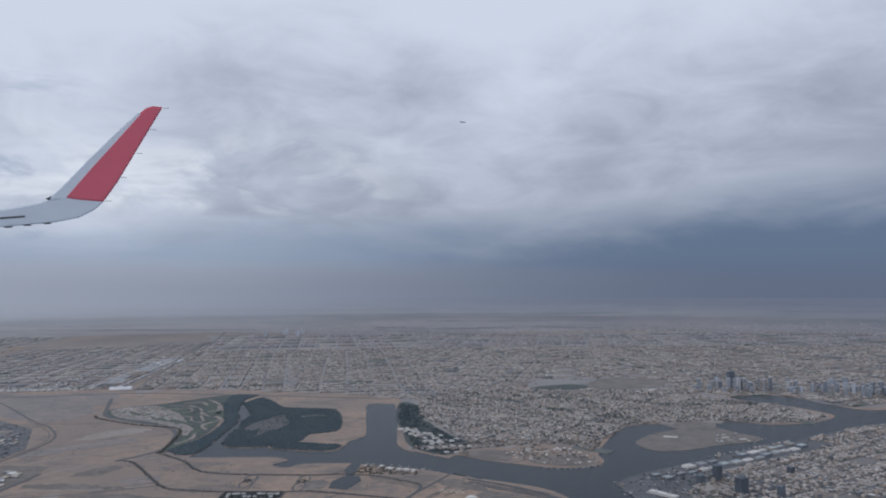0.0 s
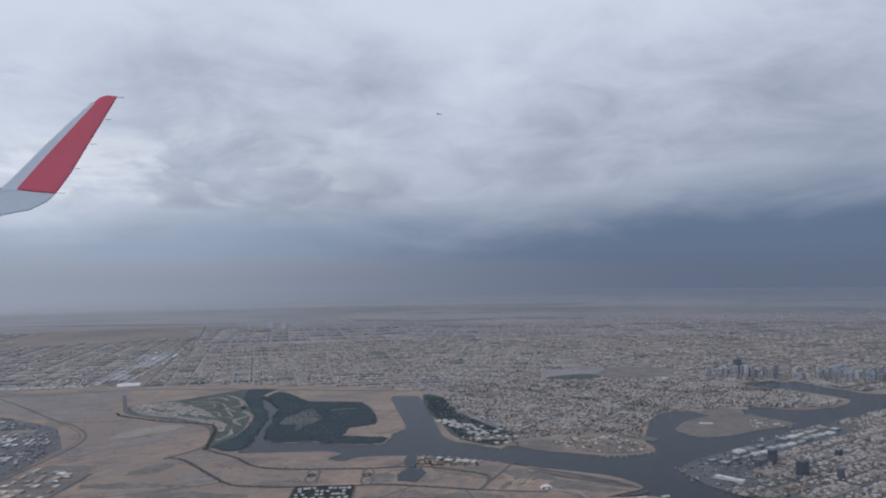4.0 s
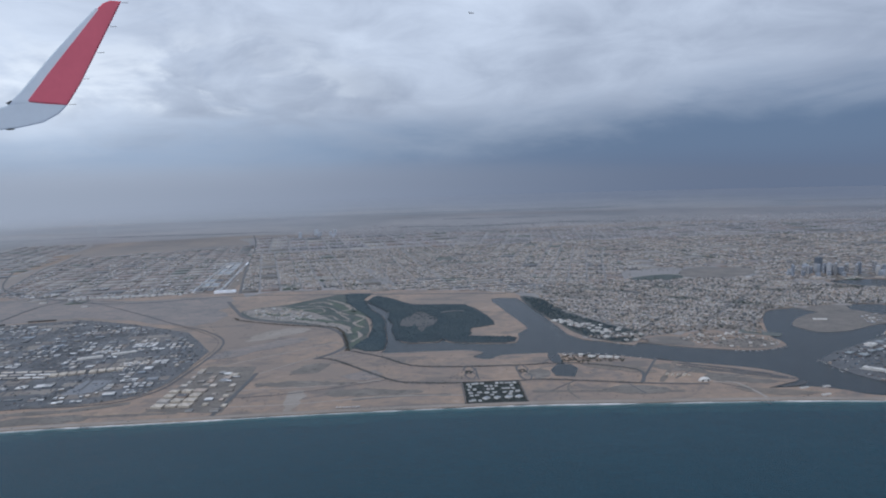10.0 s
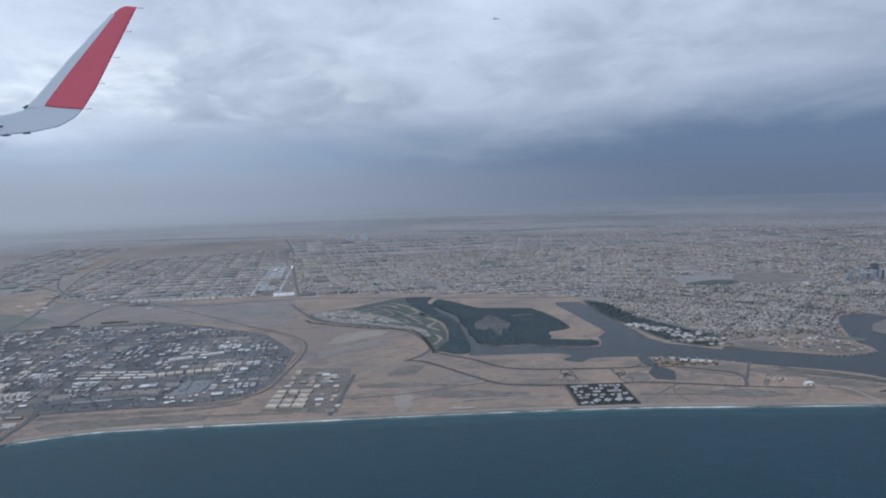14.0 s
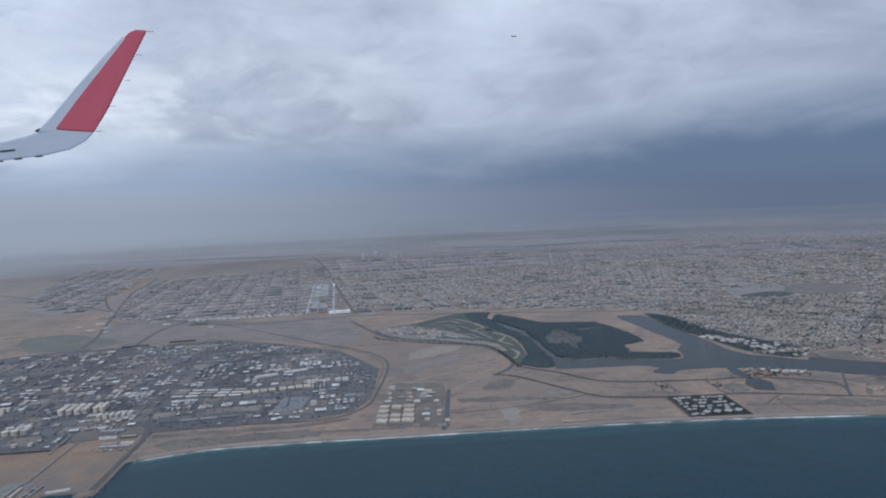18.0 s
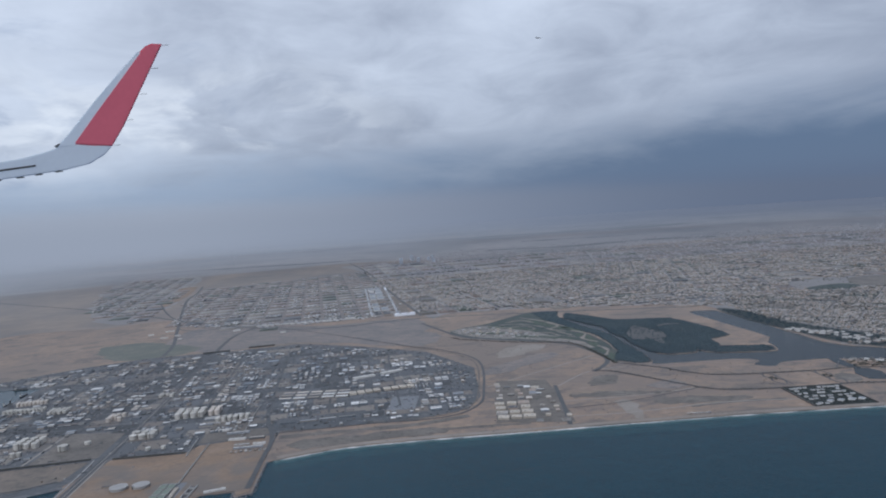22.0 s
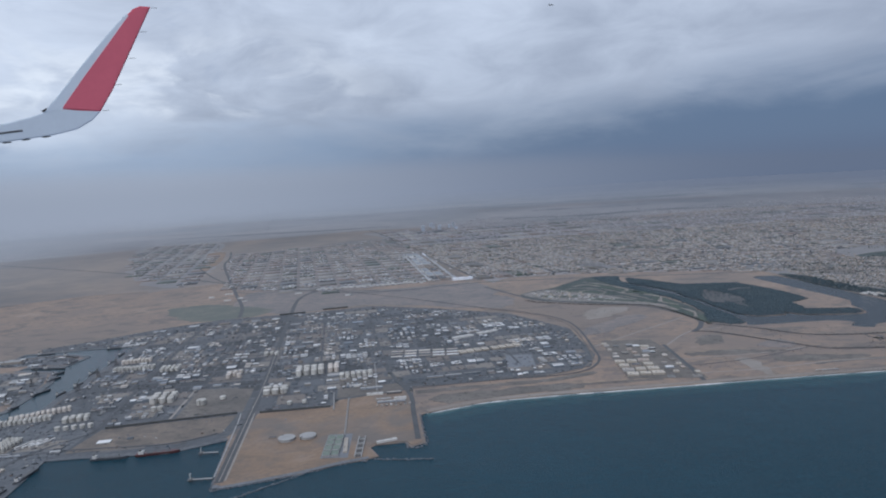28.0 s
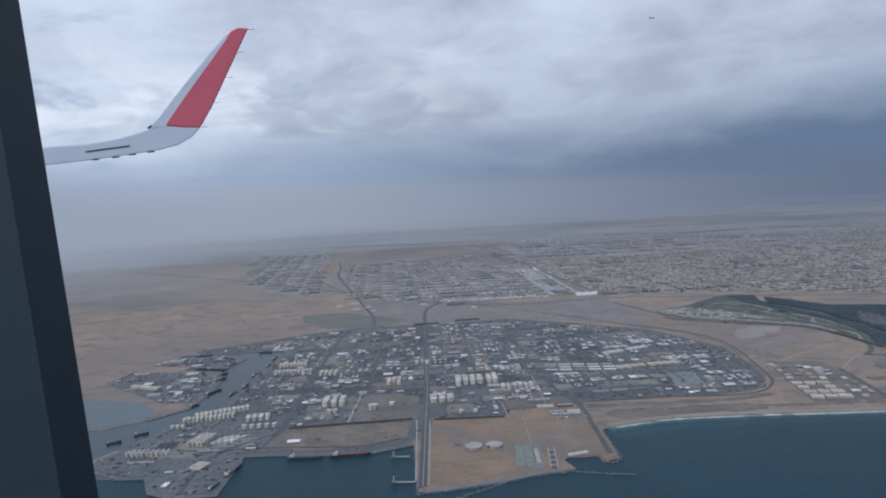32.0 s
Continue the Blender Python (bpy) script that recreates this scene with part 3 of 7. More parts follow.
SPIT = [(90, 178.6), (74, 183), (60, 187), (50, 191), (45.6, 196), (39, 200), (26, 200.6), (30.5, 203.3), (39, 208), (37, 216), (32, 222), (23, 227.7), (8.4, 235), (-5, 243.7), (-18, 248.7), (-26, 251.2), (-33.6, 253), (-48.2, 252.6), (-53.7, 247.5), (-59.6, 251.3), (-55, 257.5), (-60.5, 262), (-69, 262.5), (-90, 262.6), (-94, 264)]
LAGOON = [(-92.6, 268), (-92.2, 283), (-93.8, 306), (-94.6, 325), (-97.4, 341), (-103, 356), (-106.5, 373), (-110, 386), (-106, 381), (-100, 366), (-92.4, 347), (-92.6, 331), (-90.2, 317), (-89.6, 299), (-87.6, 285), (-82.7, 277.3), (-71.5, 277.5), (-69.3, 282), (-64.7, 275), (-43.7, 270.6), (-38.6, 277), (-37, 288), (-32, 297), (-32, 307), (-36, 342), (-38.5, 376), (-24.4, 376)]
BANK = [(-20.5, 340), (-18.4, 305), (-17, 284), (-13, 272.5), (-5, 267), (3, 260), (7.5, 264), (16, 257), (25, 252), (36, 247), (45, 245), (57, 249), (60, 257), (60, 265), (69, 288), (77, 304), (87, 317), (100, 320)]
BAY = [(127, 325), (140, 323), (150, 317), (172, 321), (188, 334), (189, 345), (178, 368), (165, 380), (164, 396), (193, 397), (205, 372), (212, 352), (237, 354), (300, 372), (420, 400)]
far = [(REACH * math.cos(radians(a)), REACH * math.sin(radians(a))) for a in range(6, 177, 3)]
coast = [(-4700, 190), (-900, 190), (-420, 186)] + WEST + PORT + curve_through(BEACH, 5, 0.5) + curve_through(SPIT, 3, 0.3) + curve_through(LAGOON, 3, 0.5) + curve_through(BANK, 3, 0.4) + curve_through(BAY, 3, 0.4)
slab("ground", coast + far, 0.0, m_desert, 0.8, label="pale pinkish desert plain behind the sandy coast", category="ground")
PLAIN = [(-1500, 500), (-1000, 640), (-620, 820), (-320, 960), (-100, 900), (250, 960), (620, 900), (980, 960), (1500, 800), (2100, 600)]
slab("ground_plain", curve_through(PLAIN, 6, 40) + [(3250 * math.cos(radians(a)), 3250 * math.sin(radians(a))) for a in range(14, 170, 4)], 0.012, m_gravel, 0.1, label="gravel plain greyed as haze, reaching to the horizon", category="ground")
for k in range(46):
    r, a = 700 + 2100 * rng.random() ** 1.4, radians(rng.uniform(38, 128))
    x, y, n = r * math.cos(a), r * math.sin(a), r * rng.uniform(0.05, 0.2)
    wide = r * rng.uniform(0.008, 0.03)
    if y > 760 and (x > -350 or y > 1000):
        lean = rng.uniform(-0.12, 0.12)
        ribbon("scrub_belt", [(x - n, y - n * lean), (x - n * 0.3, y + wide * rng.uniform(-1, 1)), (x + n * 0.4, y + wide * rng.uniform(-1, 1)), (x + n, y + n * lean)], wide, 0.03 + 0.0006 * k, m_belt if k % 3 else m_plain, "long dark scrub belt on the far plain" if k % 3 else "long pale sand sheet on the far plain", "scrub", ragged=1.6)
MID = [(-1500, 300), (-1000, 400), (-700, 455), (-520, 440), (-380, 480), (-200, 560), (-60, 700), (250, 760), (620, 700), (980, 760), (1500, 640), (2100, 480)]
slab("ground_inland", curve_through(MID, 6, 30) + [(3270 * math.cos(radians(a)), 3270 * math.sin(radians(a))) for a in range(11, 173, 4)], 0.006, m_plain, 0.1, label="tan desert plain stretching inland", category="ground")
SOUTH = [(66.6, 197), (61.6, 202.5), (58.4, 214.5), (58, 227), (68.7, 238), (76, 242), (97, 256), (112, 266), (129.5, 277), (146.5, 286), (187, 310), (213, 321), (300, 345), (420, 370), (420, 190), (150, 190), (90, 192)]
# darker yard ground chosen here to paint in the storm's shading
slab("ground_south_bank", curve_through(SOUTH, 3, 0.4, True), 0.0, m_yard, 0.8, label="grey built-up ground on the creek's south bank", category="ground")
ISLAND = [(79.6, 285), (91, 299), (107, 309), (122, 311), (127, 300), (133, 291), (126, 283), (111, 278), (96, 270), (84, 268.5), (79.6, 275)]
slab("ground_island", curve_through(ISLAND, 4, 0.4, True), 0.02, m_isle, 0.8, label="flat sandy island in the creek", category="ground")
slab("ground_island_neck", [(106, 306), (121, 308), (128, 326), (99, 321)], 0.01, m_isle, 0.8, label="sandy neck joining the island to the town", category="ground")


def haze_sheet(label, hues, centre, radius, a0, a1, top, full, fade, west, east, span):
    """A glowing sheet painted as far dust haze: clear at its foot and top, thicker to the west."""
    m = bpy.data.materials.new("painted_haze")
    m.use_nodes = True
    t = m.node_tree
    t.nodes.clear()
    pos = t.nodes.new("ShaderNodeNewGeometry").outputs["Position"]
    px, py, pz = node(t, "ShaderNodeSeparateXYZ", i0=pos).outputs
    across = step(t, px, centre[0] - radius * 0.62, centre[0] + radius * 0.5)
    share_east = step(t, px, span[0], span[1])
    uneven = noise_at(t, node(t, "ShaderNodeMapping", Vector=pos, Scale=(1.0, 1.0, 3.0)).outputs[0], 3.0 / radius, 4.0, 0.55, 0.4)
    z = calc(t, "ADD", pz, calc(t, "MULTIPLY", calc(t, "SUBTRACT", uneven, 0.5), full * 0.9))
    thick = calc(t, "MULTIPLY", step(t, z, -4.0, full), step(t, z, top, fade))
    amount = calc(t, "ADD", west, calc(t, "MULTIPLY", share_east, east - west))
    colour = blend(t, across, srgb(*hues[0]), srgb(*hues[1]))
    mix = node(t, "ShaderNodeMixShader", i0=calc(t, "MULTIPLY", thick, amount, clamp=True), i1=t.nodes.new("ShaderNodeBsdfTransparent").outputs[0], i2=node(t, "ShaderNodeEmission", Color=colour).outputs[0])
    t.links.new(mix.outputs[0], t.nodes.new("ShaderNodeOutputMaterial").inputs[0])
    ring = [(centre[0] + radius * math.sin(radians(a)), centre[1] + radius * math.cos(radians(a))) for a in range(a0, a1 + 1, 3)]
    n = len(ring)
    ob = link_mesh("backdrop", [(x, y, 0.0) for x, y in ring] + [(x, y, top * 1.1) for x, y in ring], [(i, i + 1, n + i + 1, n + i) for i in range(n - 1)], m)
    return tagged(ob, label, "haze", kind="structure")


# three self-lit sheets stand in for the haze of the air
haze_sheet("glowing sheet painted as dust haze over the far desert horizon", ((160, 167, 183), (98, 109, 132)), (-120, 0), 1500, -75, 75, 125, 34, 52, 0.97, 0.65, (-1000, 700))
haze_sheet("glowing sheet painted as thin haze over the inland desert", ((153, 160, 176), (102, 112, 132)), (-120, 0), 1000, -75, 75, 105, 42, 56, 0.84, 0.32, (-700, 450))
haze_sheet("glowing sheet painted as thin haze behind the harbour", ((148, 155, 171), (130, 137, 154)), (-120, 0), 680, -75, -20, 100, 46, 58, 0.8, 0.0, (-640, -370))
w = 4850
link_mesh("sea", [(-w, -w * 0.25, -0.12), (w, -w * 0.25, -0.12), (w, 420, -0.12), (-w, 420, -0.12)], [(0, 1, 2, 3)], m_sea)
tagged(bpy.data.objects["sea"], "deep blue-green open sea with a light chop", "sea", kind="structure")
link_mesh("creek", [(-115, 201, -0.07), (30, 201, -0.07), (70, 183.5, -0.07), (92, 177, -0.07), (430, 160, -0.07), (430, 420, -0.07), (-115, 420, -0.07)], [(0, 1, 2, 3, 4, 5, 6)], m_creek)
tagged(bpy.data.objects["creek"], "calm grey-blue tidal creek water", "creek", kind="structure")

link_mesh("harbour_water", [(-400, 160, -0.085), (-350, 152, -0.085), (-330, 152, -0.085), (-330, 300, -0.085), (-400, 300, -0.085)], [(0, 1, 2, 3, 4)], m_basin)
tagged(bpy.data.objects["harbour_water"], "calm slate-blue water of the harbour basin", "basin", kind="structure")
ribbon("beach", [(x, y + 1.7 - max(0, x - 50) * 0.03) for x, y in BEACH[:-2]], 2.2, 0.04, m_beach, "pale sand beach along the sea", "beach", ragged=0.3)
ribbon("sea_shelf", [(x, y - 4.6) for x, y in BEACH], 8.0, -0.112, m_shelf, "lighter coastal water over the sandy shelf", "shallows", ragged=0.9)
ribbon("shallows", [(x, y - 1.6) for x, y in BEACH], 3.0, -0.1, m_shallow, "turquoise shallow water along the beach", "shallows", ragged=0.8)
for i, (d, wd) in enumerate(((0.4, 0.55), (1.1, 0.2))):
    ob = ribbon("surf", [(x, y - d) for x, y in BEACH], wd, -0.08 - 0.01 * i, m_foam, "thin broken line of white surf", "surf", ragged=2.2)

MANGROVE = [(-102.6, 400), (-93.5, 388), (-82.3, 367), (-54.2, 361), (-45.8, 327), (-45, 308), (-56, 302), (-58.2, 286.2), (-40.5, 282.6), (-39.8, 276.4), (-43.9, 271.9), (-64.7, 276.2), (-69.3, 283.4), (-71.5, 279), (-82.7, 278.4), (-88, 285.5), (-90, 299), (-90.6, 317), (-93, 330.5), (-92.8, 347), (-100.6, 366.6), (-106.6, 381)]
MANGROVE_W = [(-105, 274), (-99.3, 266.8), (-93.4, 267.5), (-92.8, 283.5), (-94.3, 305.4), (-95, 324.5), (-98, 341), (-103.6, 356), (-107, 373), (-109.5, 390), (-106.5, 409), (-121, 410), (-117, 380), (-108, 352), (-101, 330), (-99.4, 310), (-100, 290), (-103.5, 281)]
MUD = [(-88, 315), (-86.4, 328), (-82, 339), (-77.6, 347), (-73.6, 338), (-69.4, 325), (-71, 315), (-75.4, 306), (-77.4, 297), (-79.4, 303), (-80.6, 312), (-84.6, 308.5)]
GOLF = [(-171, 363), (-164.5, 372), (-150, 381), (-135, 399), (-120, 410), (-113, 375), (-102.6, 324), (-101, 297), (-103.6, 278), (-106, 269.5), (-109.5, 280), (-111.4, 301), (-118, 317), (-141, 329), (-159, 339), (-168, 352)]
slab("golf_turf", curve_through(GOLF, 4, 0.8, True), 0.05, m_turf, 0.1, label="green and tan golf course turf beside the mangroves", category="golf course")
slab("mangrove_floor", curve_through(MANGROVE, 3, 0.4, True), 0.03, m_flat, 0.5, label="dark tidal mud under the mangroves", category="mud")
FILL = [(-269.8, 145.6), (-268, 143.5), (-252, 148.3), (-243, 152.4), (-236.9, 154.3), (-234.9, 155.2), (-237.3, 160.8), (-235.9, 162.8), (-227.8, 163.2), (-226.5, 160.4), (-223.8, 162.2), (-225.4, 183), (-227.4, 206), (-249, 200), (-251, 193.6), (-271.8, 192.2)]
slab("port_fill", FILL, 0.09, m_fill, 0.6, label="levelled orange sand platform built out into the sea", category="ground")
INDUSTRY = [(-355.5, 174), (-351, 181.5), (-348, 196), (-340.5, 210), (-342.5, 225.5), (-341, 232), (-344, 250), (-343.5, 262), (-346, 294), (-366, 295.5), (-388, 293), (-392, 299), (-372, 312), (-352, 330), (-325, 345), (-283, 350), (-250, 357), (-219, 341), (-183, 315), (-163, 277), (-163, 233), (-168, 219), (-186, 211), (-227, 209), (-226, 185), (-247, 180.3), (-274, 181.2), (-276, 173.5), (-288, 167.5), (-310, 168), (-319, 167), (-317.5, 152), (-317.5, 143.5), (-326, 142.5), (-332, 145), (-337.5, 153.6), (-346, 153.4), (-359, 160)]
estate_floor = slab("industrial_ground", INDUSTRY, 0.045, m_yard, 0.1, label="dark oily ground of the industrial estate", category="ground")
COMPOUND = [(-160, 203), (-137, 198.5), (-136.5, 230), (-138, 250), (-156, 252), (-158.6, 228)]
slab("compound_ground", COMPOUND, 0.05, m_dune, 0.1, label="dusty grey ground of a walled compound", category="ground")
CITY = [(-300, 900), (-262, 790), (-190, 440), (-168, 432), (-114, 426), (-60, 412), (-24, 392), (-18, 340), (-14, 305), (-12, 276), (-4, 270), (20, 275), (50, 280), (60, 268), (68, 290), (86, 319), (127, 327), (150, 320), (172, 324), (186, 336), (176, 366), (163, 380), (163, 398), (195, 400), (214, 358), (300, 376), (420, 402), (560, 480), (720, 600), (700, 720), (560, 760), (470, 860), (300, 840), (180, 900), (60, 860), (-60, 940), (-180, 880)]
town_floor = slab("town_ground", curve_through(CITY, 3, 2.0, True), 0.02, m_town, 0.1, label="dusty grey ground of the town", category="ground")
FAR_ESTATE = [(-354, 452), (-282, 416), (-196, 440), (-212, 540), (-260, 790), (-420, 700), (-405, 640)]
slab("far_estate_ground", FAR_ESTATE, 0.02, m_strip, 0.1, label="dusty grey ground of an inland estate", category="ground")
slab("gravel_strip", curve_through([(-336, 400), (-300, 352), (-255, 362), (-216, 346), (-190, 330), (-176, 345), (-184, 380), (-196, 424), (-240, 412), (-286, 424), (-320, 450)], 4, 5.0, True), 0.015, m_strip, 0.1, label="grey-brown gravelly ground behind the estate", category="ground")
SCRUB = [(-368, 386), (-357, 363), (-340, 345), (-320, 346), (-306, 355), (-309, 371), (-330, 385), (-348, 395)]
WEST_WORKS = [(-548, 775), (-505, 660), (-462, 565), (-428, 510), (-392, 480), (-398, 540), (-408, 605), (-440, 720), (-482, 880), (-566, 885)]
slab("west_works_ground", curve_through(WEST_WORKS, 5, 12.0, True), 0.024, m_town, 0.1, label="dark ground of works beside the highway", category="ground")
slab("red_strip", curve_through([(-404, 560), (-412, 640), (-436, 740), (-452, 730), (-424, 640), (-410, 570)], 4, 1.0, True), 0.045, m_fill, 0.1, label="reddish bare strip beside the highway", category="ground")
slab("scrub_patch", curve_through(SCRUB, 6, 5.0, True), 0.03, m_scrub, 0.1, label="grey-green irrigated patch by the estate", category="scrub")
slab("west_basin", curve_through([(-420, 223), (-394, 221.5), (-378, 219), (-370.6, 214), (-364, 206.5), (-364, 200.5), (-369, 193), (-380, 190.5), (-420, 190)], 3, 0.2, True), 0.03, m_lagoon, 0.3, label="shallow green harbour basin", category="basin")
slab("golf_pond", [(-34.8, 230), (-31, 237.2), (-26.6, 236), (-25.2, 230.8), (-28.6, 220.8), (-34.6, 222.4)], 0.05, m_creek, 0.2, label="small dark lake in the sand", category="pond")
slab("pond_link", curve_through([(-30.6, 236.8), (-32.6, 243.5), (-31.2, 252.6), (-28, 252), (-28.2, 243.5), (-28.6, 236.4)], 3, 0.1, True), 0.045, m_creek, 0.2, label="short channel from the lake to the creek", category="pond")
slab("park_ground", curve_through([(-22, 380), (-21, 335), (-16, 305), (-11.6, 279), (2, 264), (14, 280), (5, 298), (-6, 330), (-12, 372)], 3, 0.3, True), 0.04, m_garden, 0.1, label="green park strip along the creek", category="park")
for lot in ([(9, 265), (16, 272), (24, 271), (27, 262), (25, 255), (17, 258)], [(33, 253), (38, 262), (50, 263), (57, 255), (54, 250), (46, 247.5)], [(76, 306), (88, 321), (100, 326), (92, 334), (78, 322)], [(118, 340), (128, 352), (138, 346), (130, 336)]):
    slab("sand_lot", curve_through(lot, 4, 0.9, True), 0.06, m_isle, 0.1, label="bare sandy lot near the creek bank", category="ground")

# ---- roads ----
ribbon("road_port", [(-269.4, 145.5), (-273.2, 185), (-277, 225), (-290, 334), (-296, 395), (-290, 424)], 2.0, 0.12, m_asphalt, "dual carriageway running down to the harbour")
ribbon("road_median", [(-269.4, 146), (-273.2, 185), (-277, 225), (-283, 275)], 0.22, 0.135, m_track, "pale median of the dual carriageway", "median")
ribbon("road_verge", [(-268.2, 146.5), (-271.9, 185), (-273, 193)], 0.5, 0.115, m_track, "pale sandy verge of the harbour road", "verge")
ribbon("road_verge", [(-271.4, 149), (-275.6, 185), (-276.8, 193)], 0.35, 0.115, m_concrete, "concrete kerb wall of the harbour road", "verge")
ribbon("road_estate_east", [(-224.9, 164), (-226.4, 185), (-228, 203), (-237, 237), (-250, 330)], 1.4, 0.13, m_asphalt, "dark asphalt estate road")
ribbon("road_estate_west", [(-315.6, 187.8), (-323.2, 257.5), (-328, 307), (-330, 340)], 1.6, 0.12, m_asphalt, "dark asphalt estate road")
ribbon("road_pier", [(-325.5, 143), (-327.6, 158), (-326, 170), (-317, 183), (-315.6, 188.5)], 1.2, 0.11, m_asphalt, "dark road along the pier")
ribbon("road_plot", [(-297, 191), (-299, 222)], 0.8, 0.11, m_track, "pale track beside an empty plot", "track")
ribbon("road_estate_edge", [(-228, 207.5), (-200, 210.5), (-176, 212), (-165, 222), (-161.5, 240), (-160.5, 289), (-176, 317), (-195, 335), (-235, 378), (-288, 430), (-330, 467)], 0.9, 0.1, m_asphalt, "dark asphalt ring road round the estate")
ribbon("road_shoulder", [(-200, 212.2), (-177, 213.8), (-167, 223.5), (-163.4, 240), (-162.4, 288), (-178, 316), (-197, 334)], 0.6, 0.085, m_dune, "brown scrubby shoulder of the ring road", "verge", ragged=0.6)
ribbon("road_quay", [(-327, 169), (-320.7, 171.8), (-307, 172.2), (-290, 172.4), (-279, 178)], 0.8, 0.11, m_asphalt, "dark road along the quay")
ribbon("road_inland", [(-700, 760), (-468, 580), (-361, 482), (-299, 428), (-246, 404), (-186, 418), (-84, 403), (-28, 392)], 2.0, 0.06, m_asphalt, "wide highway passing behind the estate")
ribbon("road_north", [(-430, 740), (-412, 670), (-397, 599), (-345, 440), (-325, 380), (-318, 347)], 2.0, 0.07, m_asphalt, "wide highway running inland")
ribbon("road_town", [(-300, 960), (-257, 781), (-212, 545), (-188, 429)], 1.8, 0.06, m_asphalt, "main road on the town's edge")
ribbon("road_golf", [(-117, 258.5), (-109, 253), (-89, 226), (-79.5, 221), (-65, 219), (-50, 218.6), (-38, 219), (-10, 211), (10, 207)], 1.2, 0.06, m_asphalt, "tree-lined resort road")
ribbon("road_lagoon", [(-105, 267.5), (-93, 256.6), (-82, 243), (-68, 239), (-44, 237.6), (-32, 238.4), (-21, 236), (-6, 226), (-9, 212)], 1.2, 0.065, m_asphalt, "tree-lined resort road")
ribbon("road_golf_rim", [(-187, 398), (-175, 368), (-165, 346), (-150, 334), (-131, 322.5), (-116, 308), (-108.5, 280), (-112, 266.5), (-118.5, 257.5)], 2.0, 0.06, m_asphalt, "dark service road on the golf course rim")
ribbon("road_spit", [(-10, 211), (5, 240)], 0.9, 0.07, m_asphalt, "short asphalt spur")
for pts in ([(-150, 205), (-120, 204), (-90, 208), (-66, 206)], [(-135, 240), (-120, 258), (-105, 262)], [(-160, 245), (-130, 270), (-112, 285)], [(-150, 220), (-110, 222), (-92, 226)]):
    ribbon("track", pts, 0.6, 0.03, m_track, "pale vehicle track across the sand", "track")
for pts in ([(-60, 222), (-60, 236)], [(-46, 221), (-46, 236)], [(-36, 239), (-30, 248)], [(12, 224), (2, 214)], [(5, 240), (14, 231)], [(-40, 206), (-30, 216)], [(-12, 200), (-14, 211)], [(20, 200), (14, 207)], [(-90, 226), (-120, 215), (-150, 212)]):
    ribbon("road_resort_lane", pts, 0.5, 0.055, m_asphalt, "narrow dark lane across the sand")
ribbon("road_bypass", [(-420, 600), (-372, 500), (-330, 446), (-296, 430), (-250, 410)], 1.4, 0.065, m_asphalt, "slip road beside the highway")
ribbon("road_bypass_loop", [(-345, 440), (-330, 428), (-312, 432), (-305, 446), (-318, 456), (-338, 452)], 1.0, 0.068, m_asphalt, "curved slip road of an interchange")
ribbon("road_compound", [(-139, 196.5), (-137.5, 215), (-136, 241)], 1.4, 0.07, m_asphalt, "dark road beside the seaside compound")
for pts, wd in (([(8, 233), (20, 225.5), (34, 214.5)], 1.6), ([(10, 229), (22, 221), (37, 210.5)], 1.4), ([(14, 224), (26, 216), (38, 208.5)], 1.2), ([(30, 201.5), (36, 203), (40, 206)], 1.8)):
    ribbon("tidal_flat", pts, wd, 0.03, m_flat, "dark wet mud flat along the creek", "mud", ragged=0.7)
QUAY = [(61, 204), (58.8, 215), (58.6, 227), (68.7, 237.6), (97, 255.6), (130, 276.6), (150, 287), (156, 278), (112, 250), (88, 232), (76, 215), (72, 203)]
slab("quay_ground", QUAY, 0.03, m_yard, 0.1, label="dark paved quay ground beside the creek", category="ground")
slab("golf_waste", curve_through([(-170, 363), (-160, 345), (-146, 335), (-129, 325), (-116, 313), (-110, 300), (-112, 312), (-119, 330), (-127, 344), (-134, 358), (-143, 368), (-154, 374), (-164, 371)], 4, 1.0, True), 0.07, m_waste, 0.1, label="tan sandy waste ground of the golf course", category="golf course")
slab("quay_sand", [(-316, 170), (-296, 171.5), (-288, 172), (-278, 178), (-277.6, 192), (-296, 189.6), (-314, 186.6)], 0.06, m_fill2, 0.1, label="brown sand between the quay and the fence", category="ground")
slab("empty_plot", [(-295.6, 192.4), (-297.6, 221), (-279, 218), (-276.8, 195)], 0.07, m_dune, 0.1, label="bare brown plot with a single tank", category="ground")
slab("east_plot", [(-250, 201.5), (-251.5, 222), (-232, 222), (-228.6, 207)], 0.062, m_dune, 0.1, label="dusty brown plot by the platform", category="ground")
slab("grey_lot", [(-195, 224), (-185.5, 223), (-184.5, 239), (-194, 240)], 0.075, m_concrete2, 0.1, label="plain grey paved lot on the estate", category="ground")
slab("dark_lot", [(-231, 212), (-203, 216), (-202, 226), (-230, 222.5)], 0.07, m_yard, 0.1, label="dark storage strip at the estate's edge", category="ground")

PIER = [(-355, 174), (-350.5, 181.5), (-347.6, 196), (-340, 210), (-331, 210), (-329, 200), (-316.5, 187), (-316.5, 170), (-319, 167.2), (-317.8, 152), (-317.8, 144), (-326, 142.8), (-331.8, 145.2), (-337.2, 153.9), (-346, 153.7), (-358, 160.4)]
slab("pier_ground", PIER, 0.058, m_pier, 0.1, label="oily ground of the tank pier, tinted blue as haze", category="ground")
ribbon("quay_edge", WEST[1:24], 2.6, 0.064, m_pier, "dark worn quay edge round the harbour basin", "quay", per=1, thick=0.35)
